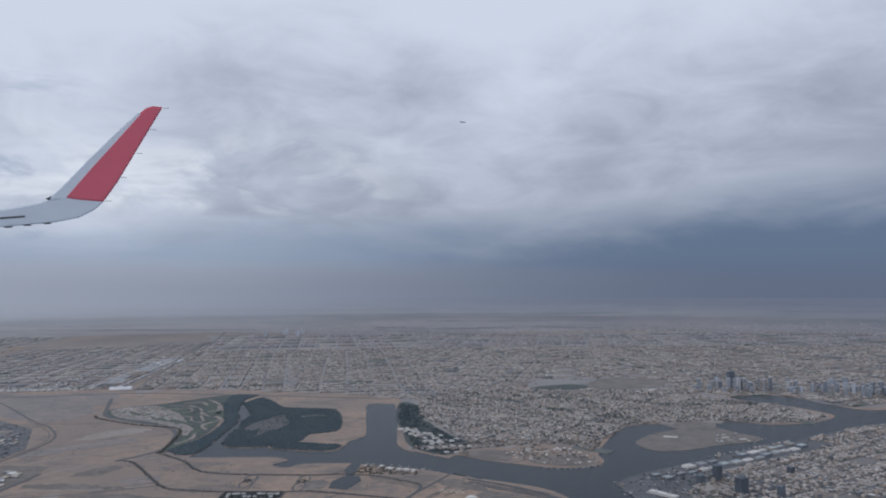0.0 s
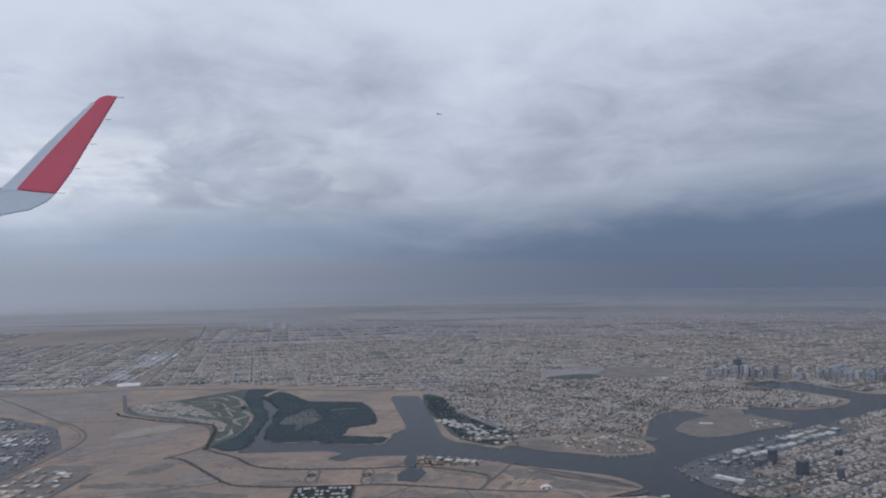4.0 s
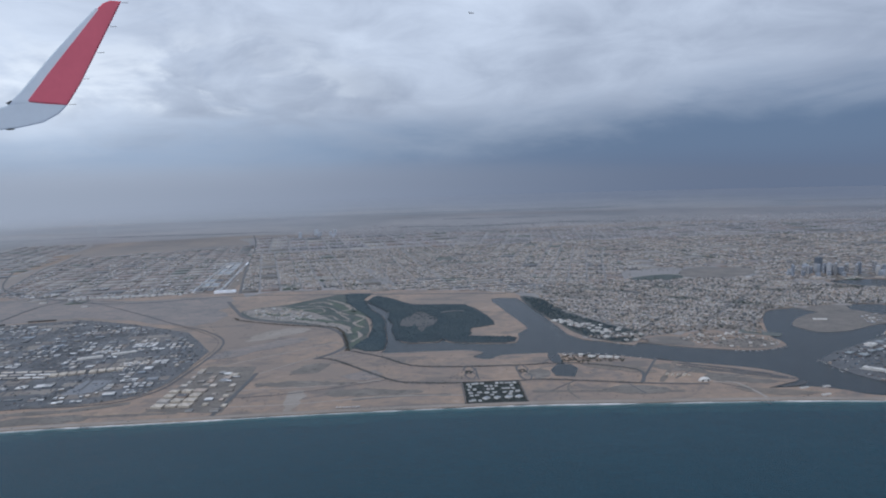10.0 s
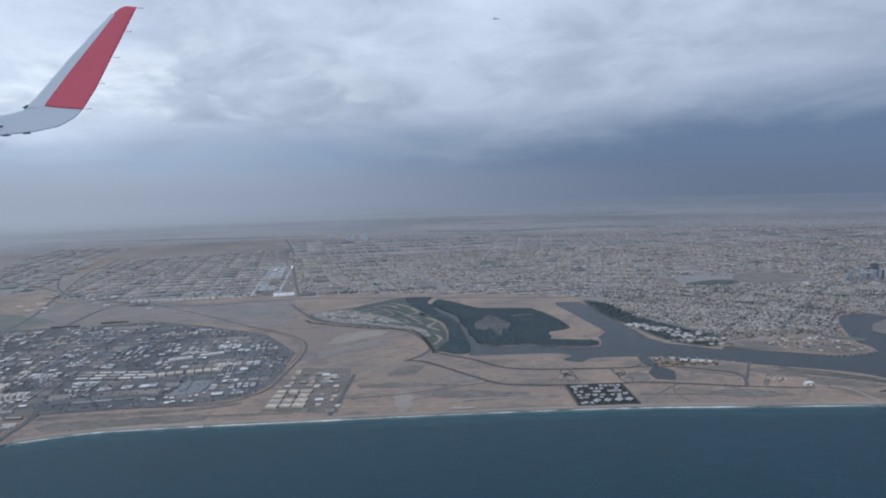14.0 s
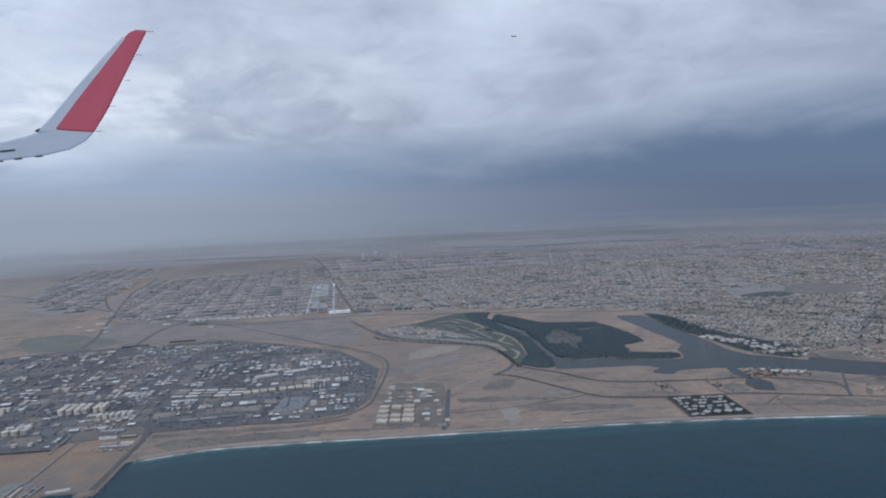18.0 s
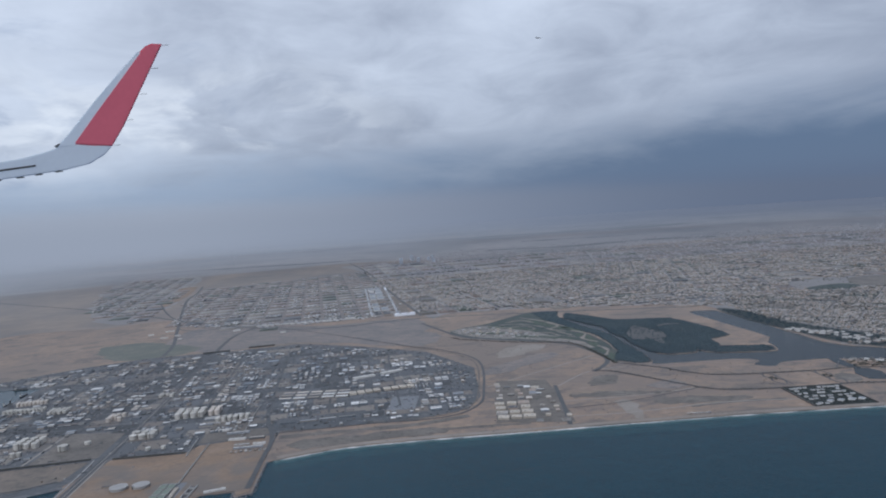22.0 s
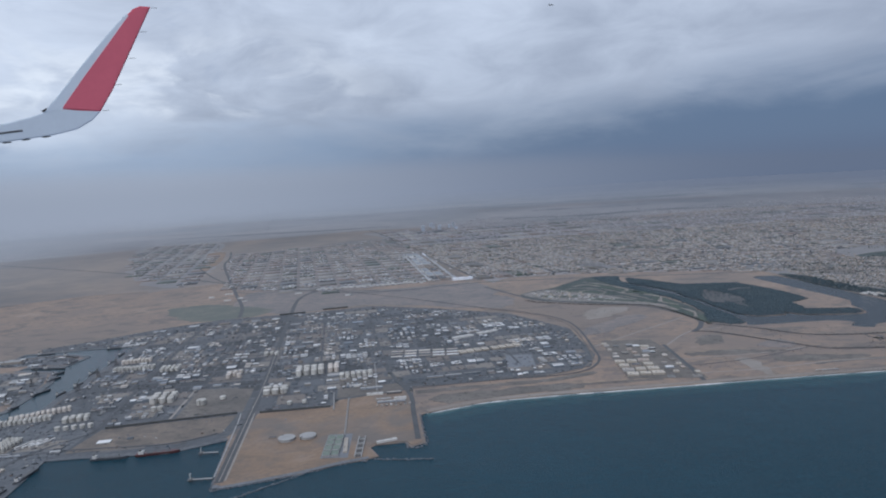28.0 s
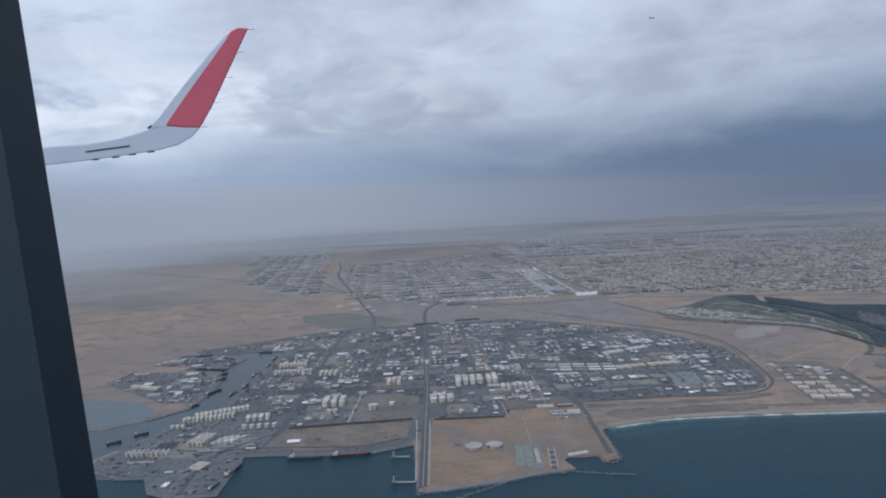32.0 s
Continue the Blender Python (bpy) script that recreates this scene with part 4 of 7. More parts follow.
ribbon("quay_edge", PORT[:10], 2.2, 0.066, m_pier, "dark worn quay edge along the port", "quay", per=1, thick=0.35)
ribbon("rock_slope", [(-269.4, 144.4), (-268, 143.2), (-252, 148.4), (-243, 152.5), (-236.6, 154.4)], 1.3, 0.1, m_rock, "dark rock slope at the platform's edge", "revetment", per=2, thick=0.4)

PATCHES = (
    ([(-124, 238), (-121, 248), (-116, 252), (-112, 247), (-114, 240), (-119, 237)], m_dune, "dark bare hollow in the sand"),
    ([(-120.5, 217), (-115.5, 216.5), (-116.2, 200), (-119.6, 200.5)], m_beach, "pale scraped plot on the sand"),
    ([(-134, 226), (-122, 229), (-108, 226), (-98, 224), (-110, 222.5), (-126, 223)], m_dune, "long brown streak across the sand"),
    ([(-110, 214), (-100, 217), (-86, 214), (-78, 211), (-92, 209), (-104, 210)], m_dune, "brown scrubby patch behind the beach"),
    ([(-44, 226), (-38, 232), (-36, 224), (-40, 221)], m_dune, "brown scrubby patch between resort roads"),
    ([(-24, 206), (-16, 209), (-4, 205), (-8, 200), (-18, 201)], m_dune, "brown scrubby patch behind the beach"),
    ([(-22, 232), (-12, 226), (-2, 222), (-4, 228), (-12, 234), (-20, 237)], m_fill2, "brown graded plot by the marina"),
    ([(2, 232), (12, 226), (16, 219), (8, 222), (0, 227)], m_dune, "grey mound beside the tent hall"),
    ([(14, 219), (24, 212), (34, 206), (28, 205), (18, 208), (12, 213)], m_dune, "brown flattened end of the spit"),
    ([(16, 203), (26, 200), (38, 195), (30, 193), (20, 196)], m_fill2, "brown worked ground near the creek mouth"),
    ([(-158, 262), (-140, 275), (-126, 290), (-132, 296), (-146, 284), (-160, 270)], m_strip, "grey-brown gravelly stretch of the plain"),
    ([(-150, 292), (-136, 300), (-128, 312), (-138, 316), (-150, 306)], m_beach, "pale sandy stretch of the plain"),
    ([(-106, 232), (-96, 238), (-92, 232), (-98, 226)], m_strip, "grey-brown patch of gravelly sand"),
    ([(-220, 198), (-200, 201), (-178, 202), (-176, 197), (-200, 194), (-218, 191)], m_dune, "brown scrub strip behind the beach"),
)
for k, (ring, mat, words) in enumerate(PATCHES):
    slab("sand_patch", curve_through(ring, 6, 2.2, True), 0.028 + 0.0015 * k, mat, 0.05, label=words, category="ground")
for cx, top, low in ((-62.2, 239.2, 222.8), (-44.2, 238, 218.6)):
    for side_x in (-1, 1):
        ribbon("road_resort_loop", [(cx + 0.5 * side_x, top), (cx + 1.9 * side_x, top * 0.7 + low * 0.3), (cx + 0.9 * side_x, (top + low) / 2), (cx + 2.0 * side_x, top * 0.3 + low * 0.7), (cx + 0.5 * side_x, low)], 0.55, 0.062, m_asphalt, "curved lane linking two resort roads")
ribbon("track_band", [(10.4, 234.8), (4, 224), (-3.6, 211)], 1.6, 0.05, m_fill2, "brown earth bank across the spit", "track", ragged=0.5)
ribbon("track_band", [(12, 209), (18, 207.5), (20, 200), (20.5, 192)], 0.9, 0.052, m_track, "pale vehicle track to the beach", "track")
ribbon("track_band", [(-32, 214), (-34, 206), (-32.6, 198)], 0.7, 0.05, m_dune, "worn path from the road to the beach", "track")

# ---- shared shapes ----
def mesh_of(name, verts, faces, mat):
    me = bpy.data.meshes.new(name)
    me.from_pydata(verts, [], faces)
    me.materials.append(mat)
    me.update()
    return me


def bm_mesh(name, bm, mat):
    me = bpy.data.meshes.new(name)
    bm.to_mesh(me)
    bm.free()
    me.materials.append(mat)
    return me


def add_box(bm, x, y, z, w, d, h, turn=0.0):
    """A box standing on z."""
    m = Matrix.Translation((x, y, z + h / 2)) @ Matrix.Rotation(turn, 4, "Z") @ Matrix.Diagonal((w, d, h, 1))
    bmesh.ops.create_cube(bm, size=1, matrix=m)
    return bm


def add_tube(bm, x, y, z, r, h, n=16, top=None):
    m = Matrix.Translation((x, y, z + h / 2))
    bmesh.ops.create_cone(bm, cap_ends=True, segments=n, radius1=r, radius2=r if top is None else top, depth=h, matrix=m)
    return bm


def shed_walls(n):
    """Unit shed walls with n gables on the short sides, one closed shell."""
    top = [(-0.5, 0.8)]
    for i in range(n):
        top += [(-0.5 + (i + 0.5) / n, 0.985), (-0.5 + (i + 1) / n, 0.8)]
    prof = [(-0.5, 0.0)] + top + [(0.5, 0.0)]
    k = len(prof)
    v = [(x, y, z) for y in (-0.5, 0.5) for x, z in prof]
    return v, [tuple(range(k)), tuple(range(2 * k - 1, k - 1, -1))] + [(j, (j + 1) % k, k + (j + 1) % k, k + j) for j in range(k)]


def shed_roof(n, vent):
    """Pitched metal sheets with eaves and a ridge vent."""
    bm = bmesh.new()
    for i in range(n):
        x0, x1 = -0.5 + i / n - 0.015, -0.5 + (i + 1) / n + (0.015 if i == n - 1 else -0.015)
        xm = (x0 + x1) / 2
        ring = [((x0, 0.8), (xm, 1.0), (x1, 0.8), (x1, 0.83), (xm, 1.04), (x0, 0.83))]
        for prof in ring:
            a = [bm.verts.new((x, -0.515, z)) for x, z in prof]
            b = [bm.verts.new((x, 0.515, z)) for x, z in prof]
            k = len(prof)
            for j in range(k):
                bm.faces.new((a[j], a[(j + 1) % k], b[(j + 1) % k], b[j]))
    return bm


def ridge_vent():
    return add_box(bmesh.new(), 0, 0, 1.02, 0.07, 0.8, 0.1)


def roller_door():
    return add_box(bmesh.new(), 0.0, -0.505, 0.0, 0.32, 0.03, 0.55)


def flat_roof():
    """A flat roof slab behind a parapet."""
    bm = bmesh.new()
    add_box(bm, 0, 0, 0.93, 0.94, 0.94, 0.03)
    return bm


def parapet_walls():
    """One closed shell: walls that rise past a sunk roof."""
    rings = ((0.5, 0.0), (0.5, 1.0), (0.47, 1.0), (0.47, 0.92))
    v = [(sx * k, sy * k, z) for k, z in rings for sx, sy in ((-1, -1), (1, -1), (1, 1), (-1, 1))]
    f = [(4 * i + j, 4 * i + (j + 1) % 4, 4 * i + 4 + (j + 1) % 4, 4 * i + 4 + j) for i in range(3) for j in range(4)]
    return v, f + [(12, 13, 14, 15)]


shed_kinds = [[(mesh_of("walls", *shed_walls(n), m_shed_wall), bm_mesh("roof", shed_roof(n, v), one)) for n, v in ((1, True), (2, False), (3, True), (1, False))] for one, _ in shed_roofs]
vent_mesh, door_mesh = bm_mesh("ridge_vent", ridge_vent(), m_shed_wall), bm_mesh("roller_door", roller_door(), m_door)
block_kind = (mesh_of("walls", *parapet_walls(), m_wall1), bm_mesh("roof", flat_roof(), m_roof1))
flat_shed = (mesh_of("walls", *parapet_walls(), m_shed_wall), bm_mesh("roof", flat_roof(), m_shed_roof))
white_kind = (mesh_of("walls", *parapet_walls(), m_white), bm_mesh("roof", flat_roof(), m_white))
villa_kind = (mesh_of("walls", *parapet_walls(), m_white), bm_mesh("roof", flat_roof(), m_villa))
beige_kind = (mesh_of("walls", *parapet_walls(), m_beige), bm_mesh("roof", flat_roof(), m_beige))

stair_box, fan_box = bm_mesh("plant_box", add_box(bmesh.new(), 0.2, 0.15, 0.955, 0.16, 0.2, 0.16), m_concrete), bm_mesh("plant_box", add_box(bmesh.new(), -0.22, -0.2, 0.955, 0.12, 0.12, 0.1), m_steel)
bright_kind = (mesh_of("walls", *parapet_walls(), m_bright), bm_mesh("roof", flat_roof(), m_bright))
grey_kind = (mesh_of("walls", *parapet_walls(), m_white), bm_mesh("roof", flat_roof(), m_slate))
boxed = [bright_kind, grey_kind, block_kind, flat_shed, white_kind, villa_kind, beige_kind]


def building(name, kind, x, y, w, d, h, turn, label, category, group, z=0.0):
    m = Matrix.Translation((x, y, z)) @ Matrix.Rotation(turn, 4, "Z") @ Matrix.Diagonal((w, d, h, 1))
    e = thing(name, m, label, category, group)
    e.empty_display_size = 0.1
    share("wall", kind[0], e)
    top = share("roof", kind[1], e)
    if kind in boxed:
        share("plant_box", stair_box, top)
        share("plant_box", fan_box, top)
    return e


# ---- the industrial estate ----
TURN = radians(7)
CU, SU = math.cos(TURN), math.sin(TURN)


def estate(u, v, origin=(-273, 194)):
    """A place in the estate's street grid: u to the east, v inland."""
    return origin[0] + u * CU - v * SU, origin[1] + u * SU + v * CU


tank_spots = []


def tanks(kind, origin, du, dv, nu, nv, r, h, group, turn=TURN, skip=0.0):
    """A bank of storage tanks in rows."""
    for i in range(nu):
        for j in range(nv):
            if rng.random() < skip:
                continue
            a, b = i * du, j * dv
            x, y = origin[0] + a * math.cos(turn) - b * math.sin(turn), origin[1] + a * math.sin(turn) + b * math.cos(turn)
            k = rng.uniform(0.93, 1.05)
            m = Matrix.Translation((x, y, 0.05)) @ Matrix.Rotation(rng.uniform(0, 6), 4, "Z") @ Matrix.Diagonal((r * k, r * k, h * k, 1))
            e = thing("storage_tank", m, kind[2], "tank", group)
            share("ladder", kind[3], share("shell", kind[0], e))
            share("tank_roof", kind[1], e)
            tank_spots.append((x, y, r + 0.4))


def tank_meshes(mat, label, ridge=True):
    shell, ladder = bmesh.new(), bmesh.new()
    add_tube(shell, 0, 0, 0, 1, 1, 20)
    if ridge:
        for z in (0.32, 0.66):
            add_tube(shell, 0, 0, z, 1.02, 0.03, 20)
    add_box(ladder, 1.05, 0, 0, 0.05, 0.12, 1.08)
    add_box(ladder, 0.95, 0, 1.06, 0.24, 0.3, 0.03)
    roof = bmesh.new()
    add_tube(roof, 0, 0, 1.0, 1.03, 0.05, 20, 0.99)
    add_tube(roof, 0, 0, 1.05, 0.99, 0.1, 20, 0.12)
    add_box(roof, 0.3, 0.1, 1.08, 0.12, 0.12, 0.1)
    return bm_mesh("shell", shell, mat), bm_mesh("tank_roof", roof, mat), label, bm_mesh("ladder", ladder, m_steel)


white_tank = tank_meshes(m_tank, "white painted steel storage tank on the port ground")
cream_tank = tank_meshes(m_cream, "cream painted steel storage tank on the port ground")
flat_tank = tank_meshes(m_concrete, "wide low pale concrete reservoir on orange sand", False)

tanks(cream_tank, (-346.3, 199), 1.4, 1.5, 12, 2, 0.6, 1.15, "harbour tank rows", radians(31))
tanks(white_tank, (-348.6, 194.6), 1.3, 1.6, 12, 2, 0.55, 1.1, "harbour tank rows", radians(18))
tanks(white_tank, (-328.6, 195.2), 1.9, 2.0, 4, 2, 0.8, 1.2, "fence tank rows", radians(16))
tanks(white_tank, (-327.3, 188.6), 2.2, 2.2, 5, 1, 0.75, 1.0, "fence tank rows", radians(9))
tanks(white_tank, (-349.8, 189.6), 1.5, 1.5, 3, 1, 0.6, 0.9, "harbour tank rows", radians(10))
tanks(white_tank, (-337.6, 174.5), 1.25, 1.4, 4, 6, 0.5, 1.2, "quay tank rows", radians(-6))
tanks(white_tank, (-351, 166.6), 1.3, 1.6, 9, 2, 0.42, 1.2, "pier tank rows", radians(5))
tanks(white_tank, (-338.9, 251.6), 1.5, 1.9, 10, 2, 0.62, 1.2, "basin tank rows", radians(5))
tanks(cream_tank, (-340.4, 262.4), 1.4, 1.9, 8, 2, 0.62, 1.2, "basin tank rows", radians(14))
tanks(white_tank, (-320, 247.5), 1.8, 2.2, 4, 3, 0.75, 1.1, "estate tank rows")
tanks(white_tank, (-308, 208.5), 2.6, 2.8, 3, 3, 1.1, 1.6, "estate tank rows")
tanks(white_tank, (-305, 201), 1.9, 2.0, 2, 1, 0.8, 1.2, "estate tank rows")
tanks(white_tank, (-291.8, 204.6), 3, 3, 1, 1, 1.5, 1.5, "single tanks")
tanks(white_tank, (-286.5, 209), 3, 3, 1, 1, 0.9, 0.8, "single tanks")
tanks(white_tank, (-266.5, 230.5), 2.5, 2.7, 4, 3, 1.05, 1.7, "large white tank bank", skip=0.05)
tanks(cream_tank, (-256, 232.5), 2.1, 2.7, 2, 3, 0.9, 1.6, "large white tank bank")
tanks(white_tank, (-251, 224), 1.9, 2.1, 6, 2, 0.8, 1.3, "small tank bank")
tanks(white_tank, (-273.3, 211), 2.7, 3.2, 3, 2, 1.2, 1.3, "domed tank group")
tanks(cream_tank, (-291.5, 233), 1.8, 2.5, 3, 3, 0.8, 1.2, "cream tank group", skip=0.2)
tanks(white_tank, (-285, 262), 2.0, 2.2, 3, 2, 0.8, 1.0, "inland tank group", skip=0.2)
tanks(white_tank, (-266, 199), 2.2, 2.6, 5, 1, 0.7, 0.8, "fence tank row", skip=0.3)
tanks(flat_tank, (-258.9, 169.6), 5.4, 5, 2, 1, 2.2, 0.7, "reservoirs", radians(8))

spots = np.array(tank_spots)
RING = [(-339, 212), (-340.5, 226), (-342, 250), (-342, 264), (-345, 293), (-366, 297), (-388, 295), (-370, 311), (-330, 338), (-283, 346), (-250, 352), (-220, 336), (-186, 311), (-166, 276), (-165, 236), (-170, 221), (-188, 213), (-229, 211), (-230, 207), (-250, 201), (-252, 195), (-271, 194), (-297, 192), (-314, 188.5), (-320, 195), (-330, 208)]
shed_label = ["pitched metal-roofed industrial shed on the estate", "double-gabled metal warehouse on the estate", "long triple-gabled warehouse on the estate", "plain metal-roofed workshop on the estate"]
sheds, plots = [], []


GRID_U, GRID_V = (-78, -20, 18, 62, 86), (38, 71, 104)


def clear_of(x, y, w, d):
    u, v = (x + 273) * CU + (y - 194) * SU, (y - 194) * CU - (x + 273) * SU
    if abs(u) < 1.5 + w / 2 or abs(u + 42.8 - 0.018 * v) < 1.1 + w / 2 or abs(u - 45.4 + 0.052 * v) < 1.0 + w / 2:
        return False
    if min(abs(u - g) for g in GRID_U) < 0.55 + w / 2 or min(abs(v - g) for g in GRID_V) < 0.55 + d / 2:
        return False
    return len(spots) == 0 or not np.any(np.hypot(spots[:, 0] - x, spots[:, 1] - y) < spots[:, 2] + 0.5 * max(w, d))


def clear_rows(x, y):
    """Which loose goods keep clear of the tanks and the carriageway."""
    d = np.hypot(spots[:, 0][None] - np.asarray(x)[:, None], spots[:, 1][None] - np.asarray(y)[:, None])
    road = np.abs(np.asarray(x) + 273 + (np.asarray(y) - 185) * 0.11)
    sand = inside(FILL, x, y) | inside(EMPTY[0], x, y) | inside(EMPTY[1], x, y) | ((x > -316) & (x < -276) & (y < 191))
    return (d > spots[:, 2][None] + 0.4).all(1) & (road > 1.6) & (~sand | (rng.random(len(x)) < 0.06))


def fill_estate(ring, origin, turn, u0, u1, v0, v1, block, lanes, keep, tall, group):
    """Blocks of a street grid: each holds rows of like sheds, a mixed lot, or a half-empty yard."""
    c, s = math.cos(turn), math.sin(turn)
    v = v0
    while v < v1:
        bv = block[1] * rng.uniform(0.75, 1.35)
        u = u0
        while u < u1:
            bu = block[0] * rng.uniform(0.6, 1.5)
            style, tone = rng.random(), int(rng.choice(4, p=[0.36, 0.3, 0.2, 0.14]))
            w, d = rng.uniform(1.0, 3.0), rng.uniform(0.8, 2.0)
            if style > 0.85:
                w, d = rng.uniform(3, min(5.5, bu - 0.5)), rng.uniform(2.2, max(2.3, min(4, bv - 1)))
            gap = rng.uniform(0.08, 0.3)
            px, py = origin[0] + (u + bu / 2) * c - (v + bv / 2) * s, origin[1] + (u + bu / 2) * s + (v + bv / 2) * c
            qx = np.array([px + (a * bu * c - b * bv * s) / 2 for a, b in ((-1, -1), (1, -1), (1, 1), (-1, 1))])
            qy = np.array([py + (a * bu * s + b * bv * c) / 2 for a, b in ((-1, -1), (1, -1), (1, 1), (-1, 1))])
            if inside(ring, qx, qy).all():
                plots.append((px, py, bu, bv - 0.2, 0.055 + 0.01 * rng.random(), turn))
            b = v + d / 2
            while b + d / 2 < v + bv - lanes * 0.5:
                a = u + w / 2
                while a + w / 2 < u + bu - lanes * 0.5:
                    ww, dd, q, k = w, d, 0.0, tone
                    if 0.35 < style < 0.65:
                        ww, dd, k = w * rng.uniform(0.5, 1.0), d * rng.uniform(0.5, 1.0), int(rng.integers(0, 4))
                    x, y = origin[0] + a * c - b * s, origin[1] + a * s + b * c
                    odds = keep(x, y) * (0.25 if style < 0.24 else 0.97)
                    if inside(ring, np.array([x]), np.array([y]))[0] and rng.random() < odds and clear_of(x, y, ww, dd):
                        sw, sd, q = (ww, dd, turn) if ww < dd else (dd, ww, turn + math.pi / 2)
                        sheds.append((x, y, sw * 0.92, sd * 0.92, rng.uniform(*tall), q, group, k))
                    a += w + gap
                b += d + rng.uniform(0.2, 0.6)
            u += bu + lanes * (0.4 if rng.random() < 0.6 else 1.0)
        v += bv + lanes


EMPTY = [[(-296, 192), (-298, 222), (-278, 219), (-275, 194)], [(-252, 200), (-252, 212), (-229, 212), (-229, 203)], [(-211, 245), (-186, 251), (-187, 258), (-212, 252)], [(-213, 267), (-192, 277), (-194, 285), (-215, 274)], [(-196, 223), (-185, 222), (-184, 240), (-195, 241)], [(-236, 244), (-207, 243), (-208, 257), (-237, 258)], [(-231, 212), (-203, 216), (-202, 226), (-230, 222.5)], [(-331, 186), (-315, 188), (-320, 203), (-336, 203)]]


def share_of(x, y):
    for area in EMPTY:
        if inside(area, np.array([x]), np.array([y]))[0]:
            return 0.0
    if y < 226 and x < -232:
        return 0.55
    if y < 262 and x < -232:
        return 0.8
    if x > -232 and y < 300:
        return 0.97
    if y > 300:
        return 0.6 if x > -290 else 0.5
    return 0.8 if x > -300 else 0.62


fill_estate(RING, (-273, 194), TURN, -110, 125, -20, 170, (9.5, 6.5), 1.3, share_of, (0.35, 0.75), "sheds of the estate")
WESTBANK = [(-356, 217), (-357, 227), (-359.5, 241), (-365.5, 255), (-382, 259.5), (-402, 260), (-404, 245), (-380, 226), (-366, 216)]
SHIPSPIT = [(-364.5, 268), (-380, 269.5), (-398, 270), (-398, 281), (-378, 283.5), (-365, 278)]
slab("shipyard_spit", SHIPSPIT, 0.05, m_pier, 0.1, label="dark shipyard ground between two docks", category="ground")
slab("shipyard_ground", WESTBANK, 0.05, m_pier, 0.1, label="dark ground of the shipyard beside the basin", category="ground")
fill_estate(SHIPSPIT, (-373, 232), radians(4), -60, 40, 20, 80, (7, 4.5), 1.2, lambda x, y: 0.5, (0.3, 0.6), "sheds of the shipyard")
fill_estate(WESTBANK, (-373, 232), radians(12), -60, 40, -30, 80, (10, 8), 1.6, lambda x, y: 0.45, (0.35, 0.7), "sheds of the shipyard")
QUAYSIDE = [(-346, 164), (-320, 168), (-290, 168), (-276, 176), (-295, 180), (-322, 181), (-326, 192), (-345, 190), (-349, 175)]
fill_estate(QUAYSIDE, (-346, 165), radians(6), 0, 75, 0, 26, (9, 5), 1.2, lambda x, y: 0.22 if x < -298 else 0.0, (0.3, 0.6), "sheds of the quay")
for k, (ends, fixed, along_u) in enumerate([((g > 40 and 24 or 30, 128 - abs(g - 20) * 0.35), g, False) for g in GRID_U] + [((-62, 104 - 0.25 * g), g, True) for g in GRID_V]):
    pts = [estate(e, fixed) if along_u else estate(fixed, e) for e in np.linspace(*ends, 8)]
    pts = [p for p in pts if inside(RING, np.array([p[0]]), np.array([p[1]]))[0]]
    if len(pts) < 3:
        continue
    ribbon("road_estate_lane", pts, 0.8, 0.1 + 0.004 * k, m_asphalt, "straight dark asphalt street of the estate", per=1)
# the sheds that lie nearest the flight line stand as things, the rest in one mass
near_first = sorted(range(len(sheds)), key=lambda i: sheds[i][1] - 0.15 * sheds[i][2] * sheds[i][3] * 4)
for n, i in enumerate(near_first[:300]):
    x, y, w, d, h, q, group, tone = sheds[i]
    k = n % 5
    e = building("warehouse", flat_shed if k == 4 else shed_kinds[tone][k], x, y, w, d, h, q, "flat-roofed industrial block on the estate" if k == 4 else shed_label[k], "warehouse", group, 0.045)
    if k in (0, 3):
        share("ridge_vent", vent_mesh, e)
    share("roller_door", door_mesh, e)
rest = [sheds[i] for i in near_first[300:]]
roof_words = ("pale", "dark grey", "blue-grey", "sandy")
for tone in range(4):
    mine = [r[:6] for r in rest if r[7] == tone]
    mats = (m_sheds_wall, shed_roofs[tone][1])
    gables("estate_sheds", mine[::2] + mine[1::4], mats, "dense rows of %s metal-roofed sheds on the estate" % roof_words[tone], "sheds")
    boxes("estate_blocks", mine[3::4], mats, "%s flat-roofed blocks among the estate's sheds" % roof_words[tone], "sheds")
plot_mesh = bm_mesh("yard", add_box(bmesh.new(), 0, 0, 0, 1, 1, 1), m_plots)
for x, y, w, d, h, q in plots:
    share("yard", plot_mesh, estate_floor, Matrix.Translation((x, y, 0.0)) @ Matrix.Rotation(q, 4, "Z") @ Matrix.Diagonal((w, d, h, 1)))
cx, cy = scatter(INDUSTRY, 3200)
ok = ~inside(EMPTY[0], cx, cy) & ~inside(EMPTY[1], cx, cy) & ((cy > 205) | (rng.random(len(cx)) < 0.25))
ok &= ~inside(FILL, cx, cy)
cx, cy = cx[ok], cy[ok]
n = len(cx)
boxes("yard_clutter", np.stack([cx, cy, rng.uniform(0.15, 0.3, n), rng.uniform(0.3, 0.8, n), rng.uniform(0.15, 0.3, n), TURN + rng.choice([0, math.pi / 2], n)], 1), (m_box, m_box), "containers, trucks and stacked goods in the yards", "yard goods")

